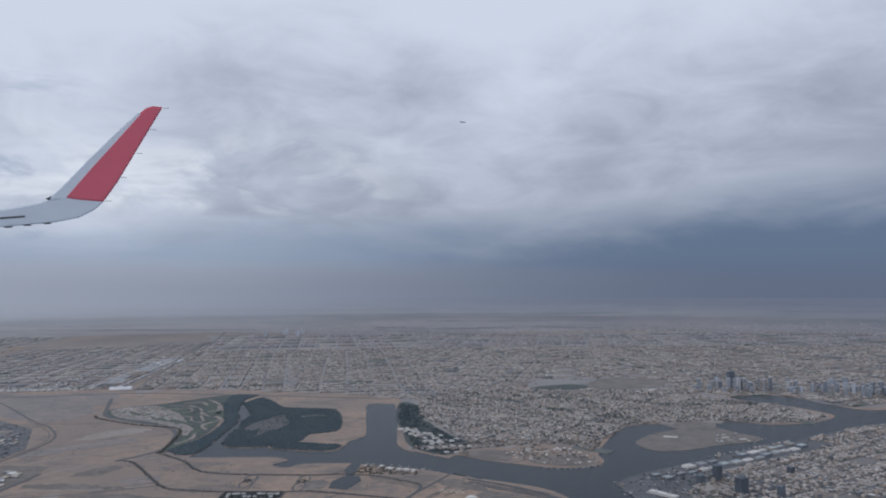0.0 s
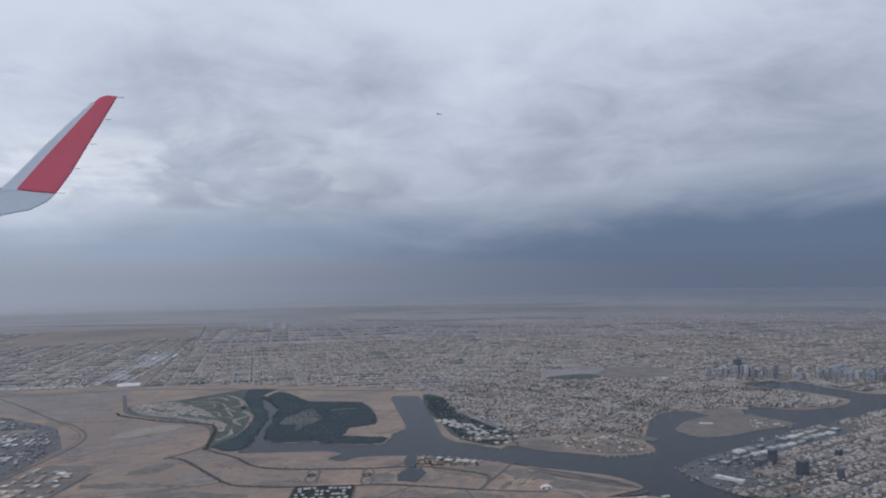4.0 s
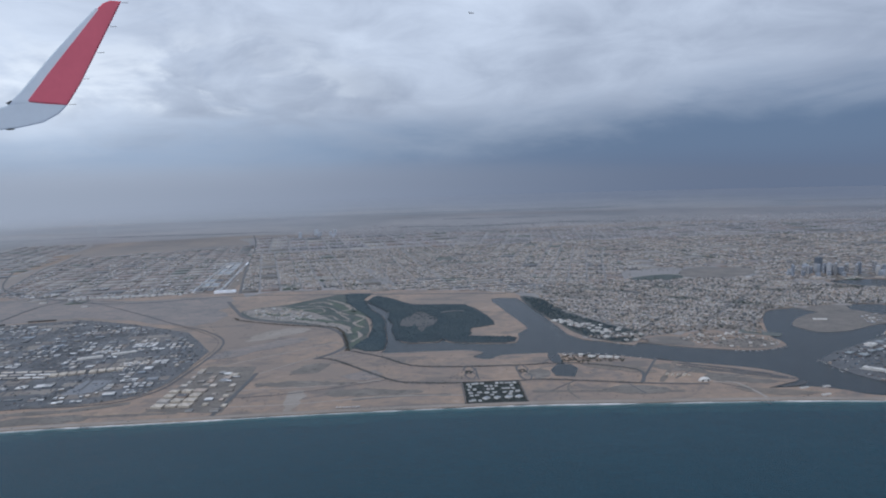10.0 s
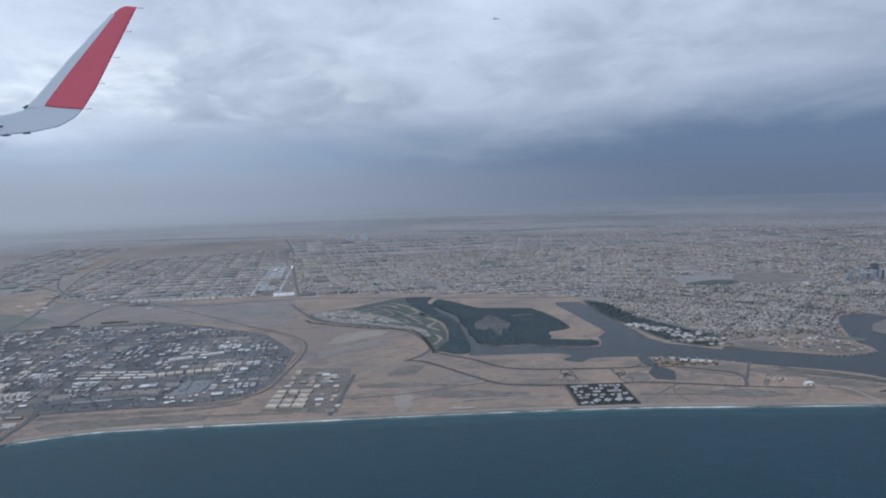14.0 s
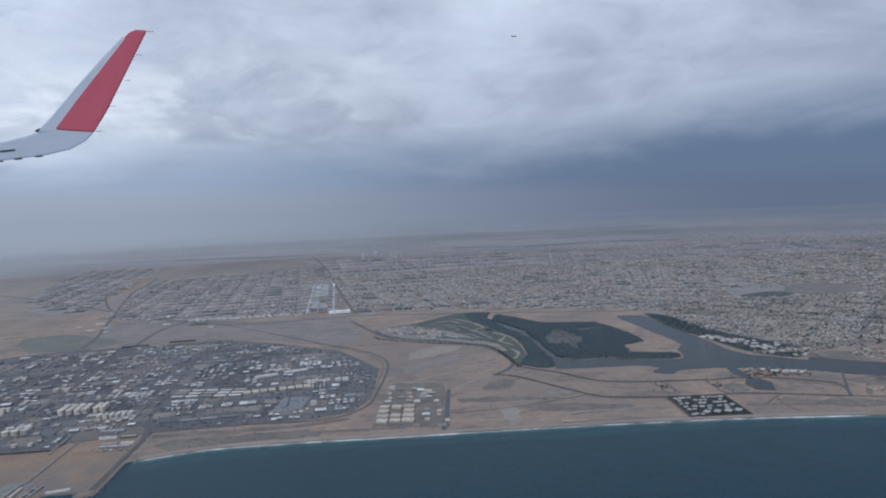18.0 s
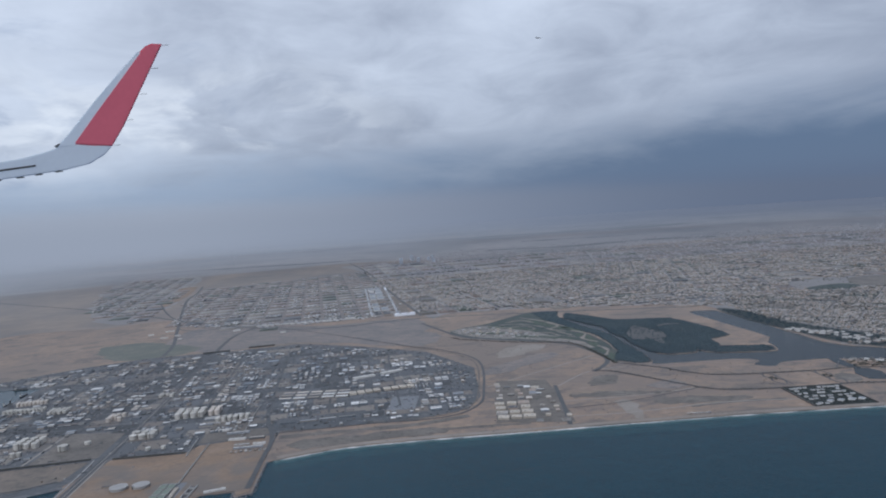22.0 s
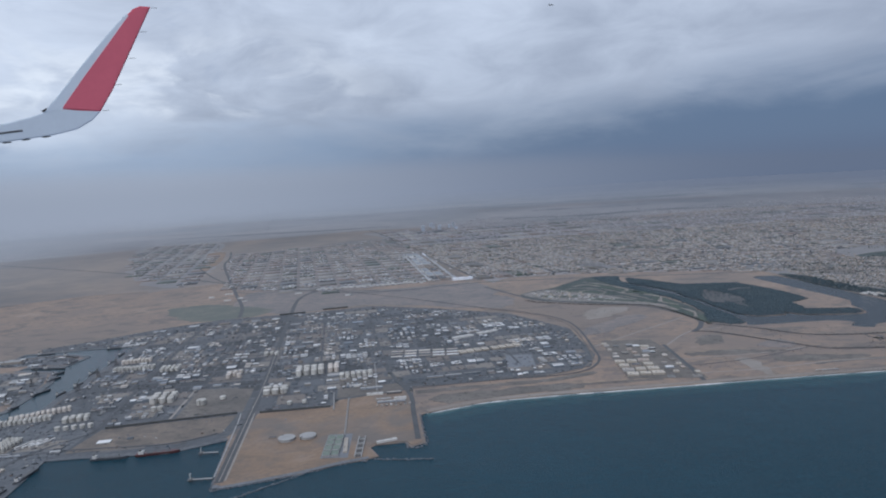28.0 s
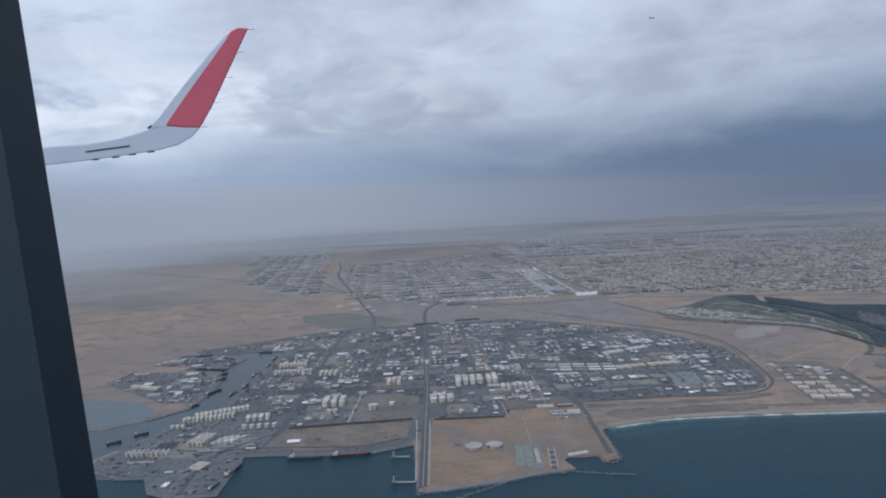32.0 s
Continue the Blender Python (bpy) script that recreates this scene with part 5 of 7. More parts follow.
x, y = np.concatenate([scatter(PIER, 300), scatter(WESTBANK, 450), scatter(SHIPSPIT, 200), scatter(INDUSTRY, 4500)], 1)
ok = clear_rows(x, y)
x, y = x[ok], y[ok]
n = len(x)
boxes("yard_debris", np.stack([x, y, rng.uniform(0.2, 0.7, n), rng.uniform(0.3, 1.6, n), rng.uniform(0.06, 0.2, n) + 0.06, TURN + rng.choice([0, math.pi / 2], n) + rng.normal(0, 0.15, n)], 1), (m_debris, m_debris), "low stacks, pipe racks, trailers and scrap in the yards", "yard goods")

for i in range(12):
    building("warehouse", beige_kind if i % 4 != 3 else block_kind, -157.6 + 4.0 * (i % 3), 206.5 + 4.9 * (i // 3), 3.6 * rng.uniform(0.8, 1.05), 3.3 * rng.uniform(0.7, 1.05), 0.6, radians(-8), "beige flat-roofed block in the seaside compound", "warehouse", "compound buildings", 0.05)
for j in range(10):
    for i in range(6):
        x, y = -156.5 + 3.4 * i + rng.normal(0, 0.7), 203.5 + 4.9 * j - 0.5 * i + rng.normal(0, 0.8)
        if (i > 2 or j > 4) and x > -157 and rng.random() < 0.72:
            kind = (block_kind, beige_kind, block_kind, shed_kinds[1][0], shed_kinds[3][3])[int(rng.integers(0, 5))]
            building("warehouse", kind, x, y, rng.uniform(1.2, 2.9), rng.uniform(1.0, 3.0), rng.uniform(0.3, 0.55), radians(-4), "small building in the dusty seaside compound", "warehouse", "compound buildings", 0.05)

# ---- marked rows and halls of the estate ----
for f in range(8):
    building("warehouse", beige_kind, -209 + 2.85 * f + (0.9 if f > 3 else 0), 248 + 0.75 * f, 2.4, 3.6, 0.6, radians(15), "beige flat-roofed warehouse in a row of eight", "warehouse", "beige warehouse row", 0.06)
for x, y in ((-207.5, 272.5), (-197, 278.5)):
    building("warehouse", white_kind, x, y, 9, 2.6, 0.6, radians(28), "long pale-roofed warehouse on the estate", "warehouse", "long pale warehouses", 0.06)
for j in range(3):
    for i in range(5):
        building("warehouse", shed_kinds[3][0], -233.5 + 5.2 * i, 246.5 + 3.9 * j - 0.3 * i, 1.5, 4.2, 0.5, radians(88), "long sandy-roofed shed in rows of sheds", "warehouse", "sandy shed rows", 0.06)
for i in range(4):
    building("warehouse", shed_kinds[1][3], -226 + 6.2 * i, 217 + 0.9 * i, 1.2, 5.2, 0.4, radians(98), "long dark-roofed shed on a storage strip", "warehouse", "dark shed rows", 0.07)
for x, y, w, d, kind in ((-238.5, 203, 5, 1.3, white_kind), (-232.6, 203.4, 4.6, 1.3, block_kind), (-235.5, 197.2, 4.5, 1.1, flat_shed), (-230.5, 197.6, 3.6, 1.1, white_kind), (-246, 213, 4.5, 1.2, white_kind), (-240, 209.5, 7, 1.4, flat_shed), (-233, 194.8, 8.5, 0.7, flat_shed)):
    building("process_hall", kind, x, y, w, d, 0.55, radians(4), "low pale process hall beside the sand platform", "hall", "process halls", 0.09)
for i in range(8):
    building("process_hall", block_kind, -237 + 1.35 * i, 191.8 + 0.1 * i, 0.7, 1.1, 0.35, radians(4), "small pale plant block in a row", "hall", "plant blocks", 0.09)
building("warehouse", beige_kind, -327.8, 159.4, 3.6, 4.4, 0.5, radians(-12), "beige flat-roofed shed on the pier", "warehouse", "pier sheds", 0.05)
for i in range(4):
    building("warehouse", white_kind, -330.5 + 1.7 * i, 178 + 0.35 * i, 0.8, 5.5, 0.5, radians(-24), "long narrow white shed on the quay", "warehouse", "pier sheds", 0.05)
for x, y, w, d, a in ((-334, 171, 8, 0.7, 4), (-334, 155.5, 2.2, 0.8, 10), (-345, 162.5, 7, 0.6, 5), (-330, 170, 6, 0.5, 4), (-331, 148, 1.4, 2.6, 0)):
    building("warehouse", flat_shed, x, y, w, d, 0.4, radians(a), "low pale shed on the pier", "warehouse", "pier sheds", 0.05)
building("warehouse", beige_kind, -383, 236, 13, 2.4, 0.8, radians(-17), "long beige-roofed shipyard hall", "warehouse", "shipyard halls", 0.05)
building("warehouse", flat_shed, -392, 276, 9, 3, 0.9, radians(12), "long grey shipyard hall between docks", "warehouse", "shipyard halls", 0.05)


def wall_run(name, pts, width, tall, mat, label, category):
    """A low wall along a line, one piece a stretch."""
    e = thing(name, Matrix.Identity(4), label, category)
    for (x1, y1), (x2, y2) in zip(pts, pts[1:]):
        part("wall_panel", add_box(bmesh.new(), (x1 + x2) / 2, (y1 + y2) / 2, 0.02, math.hypot(x2 - x1, y2 - y1), width, tall, math.atan2(y2 - y1, x2 - x1)), mat, e)


wall_run("fence", [(-313.5, 187.6), (-305, 189.3), (-296.4, 190.8), (-287, 192.3), (-278, 193.8)], 0.35, 0.5, m_steel, "long dark perimeter wall between estate and quay", "wall")
wall_run("fence", [(-271.3, 192.8), (-261, 193.6), (-251, 194.4)], 0.35, 0.5, m_steel, "long dark perimeter wall above the sand platform", "wall")
wall_run("fence", [(-66.2, 197.6), (-65.9, 218.7), (-47.4, 218.4), (-47.9, 197.2)], 0.3, 0.35, m_steel, "dark wall round the beach resort", "wall")


def pipeline(p, q, n, label):
    """A pair of pale pipes on sleepers."""
    d = Vector(q) - Vector(p)
    e = thing("pipeline", Matrix.Translation((p[0], p[1], 0.09)) @ Matrix.Rotation(math.atan2(d.y, d.x), 4, "Z"), label, "pipeline", "pipelines")
    for s in (-1, 1):
        bm = bmesh.new()
        bmesh.ops.create_cone(bm, cap_ends=True, segments=8, radius1=0.09, radius2=0.09, depth=d.length, matrix=Matrix.Translation((d.length / 2, 0.13 * s, 0.2)) @ Matrix.Rotation(math.pi / 2, 4, "Y"))
        part("pipe", bm, m_concrete, e)
    for k in range(n):
        part("sleeper", add_box(bmesh.new(), (k + 0.5) * d.length / n, 0, 0, 0.12, 0.6, 0.12), m_concrete, e)


pipeline((-251.6, 207.4), (-249.5, 190.8), 9, "pale pipes on sleepers leaving the estate")
pipeline((-246.2, 200.7), (-244, 170), 16, "long pale pipes across the orange sand")
pipeline((-241, 239), (-238, 206), 14, "pale pipe rack through the estate")

# ---- the town ----
house_label = "flat-roofed plastered house among other houses"


def town(poly, turn, step_u, step_v, block_u, block_v, gap, size, tall, keep, bare=0.06):
    """House plots of a street grid inside an outline: rows of x, y, width, depth, height, turn, tone. The blocks' ground goes into town_blocks."""
    xs, ys = [p[0] for p in poly], [p[1] for p in poly]
    cx, cy, half = (min(xs) + max(xs)) / 2, (min(ys) + max(ys)) / 2, math.hypot(max(xs) - min(xs), max(ys) - min(ys)) / 2
    c, s = math.cos(turn), math.sin(turn)

    def chance(i, j, k):
        return np.modf(np.abs(np.sin(i * 12.9898 + j * 78.233 + k * 37.719 + cx) * 43758.5453))[0]

    i, j = np.meshgrid(np.arange(-half // block_u, half // block_u + 1), np.arange(-half // block_v, half // block_v + 1))
    i, j = i.ravel(), j.ravel()
    a, b = i * block_u + (block_u + gap) / 2, j * block_v + (block_v + gap) / 2
    x, y = cx + a * c - b * s, cy + a * s + b * c
    ok = inside(poly, x, y) & (y < 900)
    if ok.any():
        town_blocks.append(np.stack([x, y, 0 * x + block_u - gap, 0 * x + block_v - gap, 0.03 + 0.02 * chance(i, j, 3), 0 * x + turn], 1)[ok])
    a, b = np.meshgrid(np.arange(-half, half, step_u), np.arange(-half, half, step_v))
    a, b = a.ravel(), b.ravel()
    i, j = np.floor(a / block_u), np.floor(b / block_v)
    ok = ((a % block_u) > gap * np.where(i % 5 == 0, 2.2, 1.0)) & ((b % block_v) > gap * np.where(j % 4 == 0, 2.0, 1.0))
    ok &= rng.random(len(a)) < keep * (0.25 + 1.1 * chance(i, j, 1))
    ok &= chance(i, j, 4) > bare
    a, b, i, j = a[ok], b[ok], i[ok], j[ok]
    tone = np.floor(3 * chance(i, j, 2))
    tone = np.where(rng.random(len(a)) < 0.3, rng.integers(0, 3, len(a)), tone)
    a = a + rng.normal(0, 0.12 * step_u, len(a))
    b = b + rng.normal(0, 0.12 * step_v, len(b))
    x, y = cx + a * c - b * s, cy + a * s + b * c
    ok = inside(poly, x, y) & (rng.random(len(x)) * 520 + 620 > y)
    x, y, tone = x[ok], y[ok], tone[ok]
    n = len(x)
    w, d = rng.uniform(*size, n) * step_u, rng.uniform(*size, n) * step_v
    big = np.where(rng.random(n) < 0.03, rng.uniform(1.5, 2.8, n), 1.0)
    w, d = w * big, d * np.where(big > 1, rng.uniform(1.0, 2.4, n), 1.0)
    h = rng.uniform(*tall, n) * np.where(rng.random(n) < 0.04, 2.2, 1.0)
    return np.stack([x, y, w, d, h, turn + rng.normal(0, 0.04, n), tone], 1)


def houses(name, rows, label, category):
    for k, word in enumerate(("pale", "sandy", "grey")):
        mine = rows[rows[:, 6] == k]
        if len(mine):
            boxes(name, mine[:, :6], (m_wall, house_roofs[k]), label % word, category)


town_blocks = []
NEAR_TOWN = [(-12, 276), (-4, 271), (20, 276), (50, 281), (60, 270), (68, 290), (86, 319), (127, 327), (150, 320), (172, 324), (186, 336), (176, 366), (163, 380), (120, 420), (60, 430), (0, 420), (-12, 392), (-10, 345), (6, 300), (14, 283)]
MID_TOWN = [(-190, 442), (-168, 434), (-114, 428), (-60, 414), (-24, 394), (-12, 392), (0, 420), (60, 430), (120, 420), (163, 398), (195, 402), (214, 362), (300, 380), (420, 406), (520, 560), (440, 700), (100, 720), (-240, 690)]
near = town(NEAR_TOWN, radians(-38), 1.2, 1.2, 17.0, 7.6, 1.1, (0.5, 0.88), (0.3, 0.65), 0.9)
DISTRICTS = [
    ([(-190, 442), (-168, 434), (-114, 428), (-88, 420), (-120, 560), (-150, 690), (-240, 690)], 12, 1.75, 13, 30),
    ([(-88, 420), (-60, 414), (-24, 394), (-12, 392), (0, 420), (-10, 540), (-40, 700), (-150, 690), (-120, 560)], 8, 1.65, 17, 11),
    ([(0, 420), (60, 430), (62, 470), (90, 560), (60, 720), (-40, 700), (-10, 540)], -14, 1.7, 12, 21),
    ([(120, 420), (163, 398), (195, 402), (214, 362), (300, 380), (330, 470), (200, 500), (140, 480)], 27, 1.9, 15, 12),
    ([(62, 470), (140, 480), (200, 500), (330, 470), (360, 600), (260, 720), (60, 720), (90, 560)], 18, 2.0, 16, 25),
    ([(300, 380), (420, 406), (520, 560), (440, 700), (260, 720), (360, 600), (330, 470)], -6, 2.2, 22, 14),
]
mid_rows = np.concatenate([town(p, radians(a), g, g * 1.04, bu, bv, 1.7, (0.5, 0.92), (0.3, 0.65), 0.8, 0.08) for p, a, g, bu, bv in DISTRICTS])
FAR_DISTRICTS = [
    ([(-240, 690), (-40, 700), (-40, 860), (-60, 1060), (-130, 1100), (-280, 900)], 10, 2.6, 20, 44),
    ([(-40, 700), (260, 720), (240, 900), (180, 1130), (-60, 1060), (-40, 860)], -9, 2.6, 27, 18),
    ([(260, 720), (440, 700), (700, 620), (780, 760), (560, 960), (240, 900)], 22, 2.9, 24, 40),
    ([(240, 900), (560, 960), (780, 760), (950, 900), (820, 1180), (250, 1250), (180, 1130)], 4, 3.2, 40, 26),
]
far_rows = np.concatenate([town(p, radians(a), g, g, bu, bv, 2.6, (0.4, 0.85), (0.35, 0.8), 0.55, 0.1) for p, a, g, bu, bv in FAR_DISTRICTS])
south = town(SOUTH, radians(30), 1.25, 1.25, 12.0, 7.5, 1.1, (0.5, 0.9), (0.3, 0.7), 0.86)
estate_rows = town(FAR_ESTATE, radians(10), 2.0, 2.6, 13.0, 18.0, 2.2, (0.5, 0.9), (0.3, 0.55), 0.66, 0.36)
west_rows = town(WEST_WORKS, radians(12), 2.6, 2.8, 17, 21, 3.2, (0.4, 0.85), (0.3, 0.6), 0.5, 0.45)
outer_e = town([(500, 480), (1500, 800), (1900, 1300), (1000, 1500), (950, 900), (700, 620)], radians(20), 4.5, 4.5, 40, 60, 6, (0.3, 0.8), (0.4, 0.9), 0.3, 0.3)
PARK = curve_through([(55, 432), (80, 446), (92, 440), (86, 424), (66, 420)], 3, 0.6, True)
LOT = curve_through([(92, 440), (112, 474), (150, 462), (130, 428), (100, 424)], 3, 0.6, True)


def keep_open(rows):
    x, y = rows[:, 0], rows[:, 1]
    return rows[~(inside(PARK, x, y) | inside(LOT, x, y) | inside(QUAY, x, y))]


near, mid_rows, south = keep_open(near), keep_open(mid_rows), keep_open(south)
order = np.argsort(near[:, 1] + 0.15 * np.abs(near[:, 0] - 40))
for r in near[order[:220], :6]:
    building("house", block_kind, r[0], r[1], r[2], r[3], r[4], r[5], house_label, "house", "houses on the creek bank", 0.02)
houses("near_houses", near[order[220:]], "close rows of low %s plastered houses", "houses")
order = np.argsort(np.hypot(south[:, 0] - 60, south[:, 1] - 225))
for r in south[order[:170], :6]:
    building("house", block_kind, r[0], r[1], r[2], r[3], r[4], r[5], "flat-roofed house on the south bank of the creek", "house", "houses on the south bank", 0.0)
houses("south_houses", south[order[170:]], "close rows of low %s plastered houses", "houses")
houses("town_houses", mid_rows, "long street rows of low %s houses", "houses")
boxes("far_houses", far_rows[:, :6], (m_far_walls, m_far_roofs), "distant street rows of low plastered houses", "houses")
boxes("inland_sheds", np.concatenate([estate_rows, west_rows])[:, :6], (m_wall, m_pale_roofs), "pale metal sheds of the inland estate", "sheds")
blocks_all = keep_open(np.concatenate(town_blocks))
blocks_all = blocks_all[np.argsort(np.hypot(blocks_all[:, 0] - 20, blocks_all[:, 1] - 200))]
block_mesh = bm_mesh("house_block", add_box(bmesh.new(), 0, 0, 0, 1, 1, 1), m_block)
for x, y, w, d, h, q in blocks_all[:300]:
    share("house_block", block_mesh, town_floor, Matrix.Translation((x, y, 0.0)) @ Matrix.Rotation(q, 4, "Z") @ Matrix.Diagonal((w, d, h, 1)))
boxes("town_plots", blocks_all[300:], (m_blocks, m_blocks), "house blocks of sand, paving and gardens between the streets", "blocks")
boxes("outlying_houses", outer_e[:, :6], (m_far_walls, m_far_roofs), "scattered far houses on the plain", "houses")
slab("town_park", PARK, 0.04, m_turf, 0.1, label="dark green town park with trees", category="park")
slab("open_lot", LOT, 0.05, m_isle, 0.1, label="bare sandy lot among the houses", category="ground")
x, y = scatter(NEAR_TOWN, 7000)
clumps("street_trees", x, y, rng.uniform(0.3, 0.7, len(x)), m_leaf, "dark green street and garden trees", "trees")
x, y = scatter(MID_TOWN, 20000)
wave = np.sin(x * 0.09 + 2 * np.sin(y * 0.05)) + np.cos(y * 0.07 + 1.6 * np.sin(x * 0.06)) + rng.normal(0, 0.7, len(x))
ok = (wave > 0.7) & ~inside(LOT, x, y)
x, y = x[ok], y[ok]
clumps("town_trees", x, y, rng.uniform(0.3, 0.7, len(x)), m_leaf, "dark green trees among the houses", "trees")
x, y = scatter(SOUTH, 4000)
clumps("bank_trees", x, y, rng.uniform(0.2, 0.5, len(x)), m_leaf, "dark green trees among the houses", "trees")


def tower_meshes(mat, floors):
    """A unit tower: floor slabs proud of glazed storeys, a plant room on the roof."""
    rings = []
    for i in range(floors):
        z = i / floors
        rings += [(0.5, z), (0.5, z + 0.45 / floors), (0.45, z + 0.45 / floors), (0.45, z + 1 / floors)]
    v = [(sx * k, sy * k, z) for k, z in rings for sx, sy in ((-1, -1), (1, -1), (1, 1), (-1, 1))]
    f = [(4 * i + j, 4 * i + (j + 1) % 4, 4 * i + 4 + (j + 1) % 4, 4 * i + 4 + j) for i in range(len(rings) - 1) for j in range(4)]
    glass, top = bmesh.new(), bmesh.new()
    add_box(glass, 0, 0, 0, 0.91, 0.91, 0.99)
    add_box(top, 0, 0, 1.0, 1.0, 1.0, 0.015)
    add_box(top, 0.1, 0, 1.015, 0.45, 0.5, 0.06)
    return mesh_of("shaft", v, f, mat), bm_mesh("glazing", glass, mat if floors == 9 else m_glass), bm_mesh("roof_block", top, mat)


tower_kinds = [tower_meshes(m_tower, 12), tower_meshes(m_tower, 18), tower_meshes(m_tower, 9)]


far_kind, dark_kind = tower_meshes(m_far_tower, 9), tower_meshes(m_dark_tower, 14)


def tower(x, y, w, d, h, turn, label="grey concrete apartment tower above the houses", far=False, dark=False):
    m = Matrix.Translation((x, y, 0)) @ Matrix.Rotation(turn, 4, "Z") @ Matrix.Diagonal((w, d, h, 1))
    e = thing("apartment_tower", m, label, "tower", "apartment towers")
    k = far_kind if far else dark_kind if dark else tower_kinds[int(rng.integers(0, 3))]
    for n, me in zip(("shaft", "glazing", "roof_block"), k):
        share(n, me, e)


for i in range(130):
    a = rng.random()
    x, y = 122 + 165 * a + rng.normal(0, 8), 437 - 45 * a + rng.normal(0, 9)
    if (y > 405 or x > 215) and x > 152:
        tower(x, y, rng.uniform(1.3, 2.6), rng.uniform(1.3, 2.6), rng.uniform(2.0, 7.0), rng.uniform(0, 1))
tower(180, 434, 4.2, 3, 9, 0.3, "dark blue-grey high tower block over the town", dark=True)
for x, y, w, h in ((91, 230, 2.6, 4.6), (92.5, 215, 3.4, 4.8), (84, 226, 2.4, 2.6), (103, 212, 2.0, 3.0), (118, 236, 2.2, 2.4)):
    tower(x, y, w, w * 0.8, h, 0.5, "dark apartment tower on the creek's south bank", dark=True)
for i in range(8):
    tower(-190 + rng.normal(0, 24), 905 + rng.normal(0, 18), rng.uniform(3, 4.5), rng.uniform(3, 4.5), rng.uniform(3, 7), 0.2, "far apartment tower paled as haze on the dusty plain", True)
for i in range(20):
    tower(240 + 160 * rng.random(), 380 + 80 * rng.random(), rng.uniform(1.6, 3), rng.uniform(1.6, 3), rng.uniform(2.5, 6), 0.2)
# long halls at the town's edge
building("long_shed", bright_kind, -198.5, 434, 13, 3.4, 1.5, radians(12), "long bright white hall at the town's edge", "hall", "white halls", 0.02)
ribbon("hall_lane", [(-199, 450), (-206, 500), (-222, 600)], 5.0, 0.05, m_fill2, "reddish lane beside a row of halls", "track")
for i in range(8):
    f = i / 7
    for dx, w, kind in ((-0.5, 1.5, villa_kind if i < 7 else bright_kind), (-7.5, 5.2, grey_kind if i > 3 or i == 1 else block_kind), (-13.2, 4.6, grey_kind if i % 3 else block_kind), (-17.4, 1.4, villa_kind)):
        building("long_shed", kind, -203.5 - 19 * f + dx, 447 + 148 * f, w * rng.uniform(0.92, 1.0), 18.5 * rng.uniform(0.88, 0.98), 0.7, radians(8), "long flat-roofed hall in a block of halls", "hall", "white halls", 0.03)
for i in range(34):
    f = i / 33
    building("long_shed", (white_kind, villa_kind, grey_kind)[int(rng.integers(0, 3))], -289 + 66 * f + rng.normal(0, 0.3), 427 + 5 * f + 3.4 * (i % 2) + rng.normal(0, 0.6), rng.uniform(1.5, 3.2), rng.uniform(1.8, 3.6), rng.uniform(0.5, 0.9), radians(8), "white-roofed workshop in the inland estate's front row", "workshop", "front row workshops", 0.03)

for x, y, w, d, a in ((-340, 405, 4, 2, 0.3), (-334, 411, 3, 2, 0.3), (-346, 430, 5, 2, 0.2), (-300, 416, 4, 2.5, 0.1), (-354, 420, 3, 2, 0.4), (-328, 398, 2.5, 1.5, 0.3), (-268, 398, 3, 1.4, 0.2)):
    building("roadside_hall", white_kind, x, y, w, d, 0.7, a, "white roadside hall on bare sand by the highway", "hall", "roadside halls", 0.0)
for x, y, a in ((-291, 349, 0.16), (-270, 357, 0.2)):
    building("long_shed", (mesh_of("walls", *parapet_walls(), m_steel), bm_mesh("roof", flat_roof(), m_steel)), x, y, 13, 1.2, 0.7, a, "long dark shed on the estate's inland edge", "shed", "dark long sheds", 0.0)

# ---- mangroves, golf course, resort ----
slab("mud_flat", curve_through(MUD, 4, 0.6, True), 0.06, m_mud, 0.1, label="bare grey-brown mud flat among the mangroves", category="mud")
ribbon("mud_streak", [(-67.5, 340), (-62, 343), (-56, 342)], 2.6, 0.3, m_mud, "thin bare mud streak among the mangroves", "mud", ragged=0.8)
x, y = scatter(MANGROVE, 46000)
ok = ~inside(curve_through(MUD, 3, 0.3, True), x, y) | (rng.random(len(x)) < 0.06)
x, y = x[ok], y[ok]
x, y = x + rng.normal(0, 0.45, len(x)), y + rng.normal(0, 0.7, len(y))
clumps("mangrove_trees", x, y, rng.uniform(0.28, 0.6, len(x)), m_mangrove, "dense dark green mangrove thicket in the lagoon", "mangroves", 0.0, 0.5)
x, y = scatter(MANGROVE_W, 40000)
x, y = x + rng.normal(0, 0.5, len(x)), y + rng.normal(0, 0.7, len(y))
clumps("mangrove_trees", x, y, rng.uniform(0.28, 0.6, len(x)), m_mangrove, "dark green mangrove belt by the golf course", "mangroves", 0.0, 0.5)
slab("mangrove_floor_west", curve_through(MANGROVE_W, 3, 0.4, True), 0.065, m_flat, 0.5, label="dark tidal mud under the mangroves", category="mud")
for pts, wd in (([(-150, 370), (-138, 362), (-126, 350)], 5), ([(-128, 385), (-121, 370), (-112, 350)], 5), ([(-140, 340), (-126, 332), (-114, 322)], 4.5), ([(-108, 335), (-106, 318), (-108, 300)], 4), ([(-112, 355), (-107, 345), (-106, 338)], 4), ([(-160, 356), (-150, 350), (-142, 350)], 4), ([(-107, 296), (-105, 286), (-106, 276)], 3)):
    ribbon("fairway", pts, wd, 0.09, m_fairway, "bright mown fairway of the golf course", "fairway", ragged=0.6)
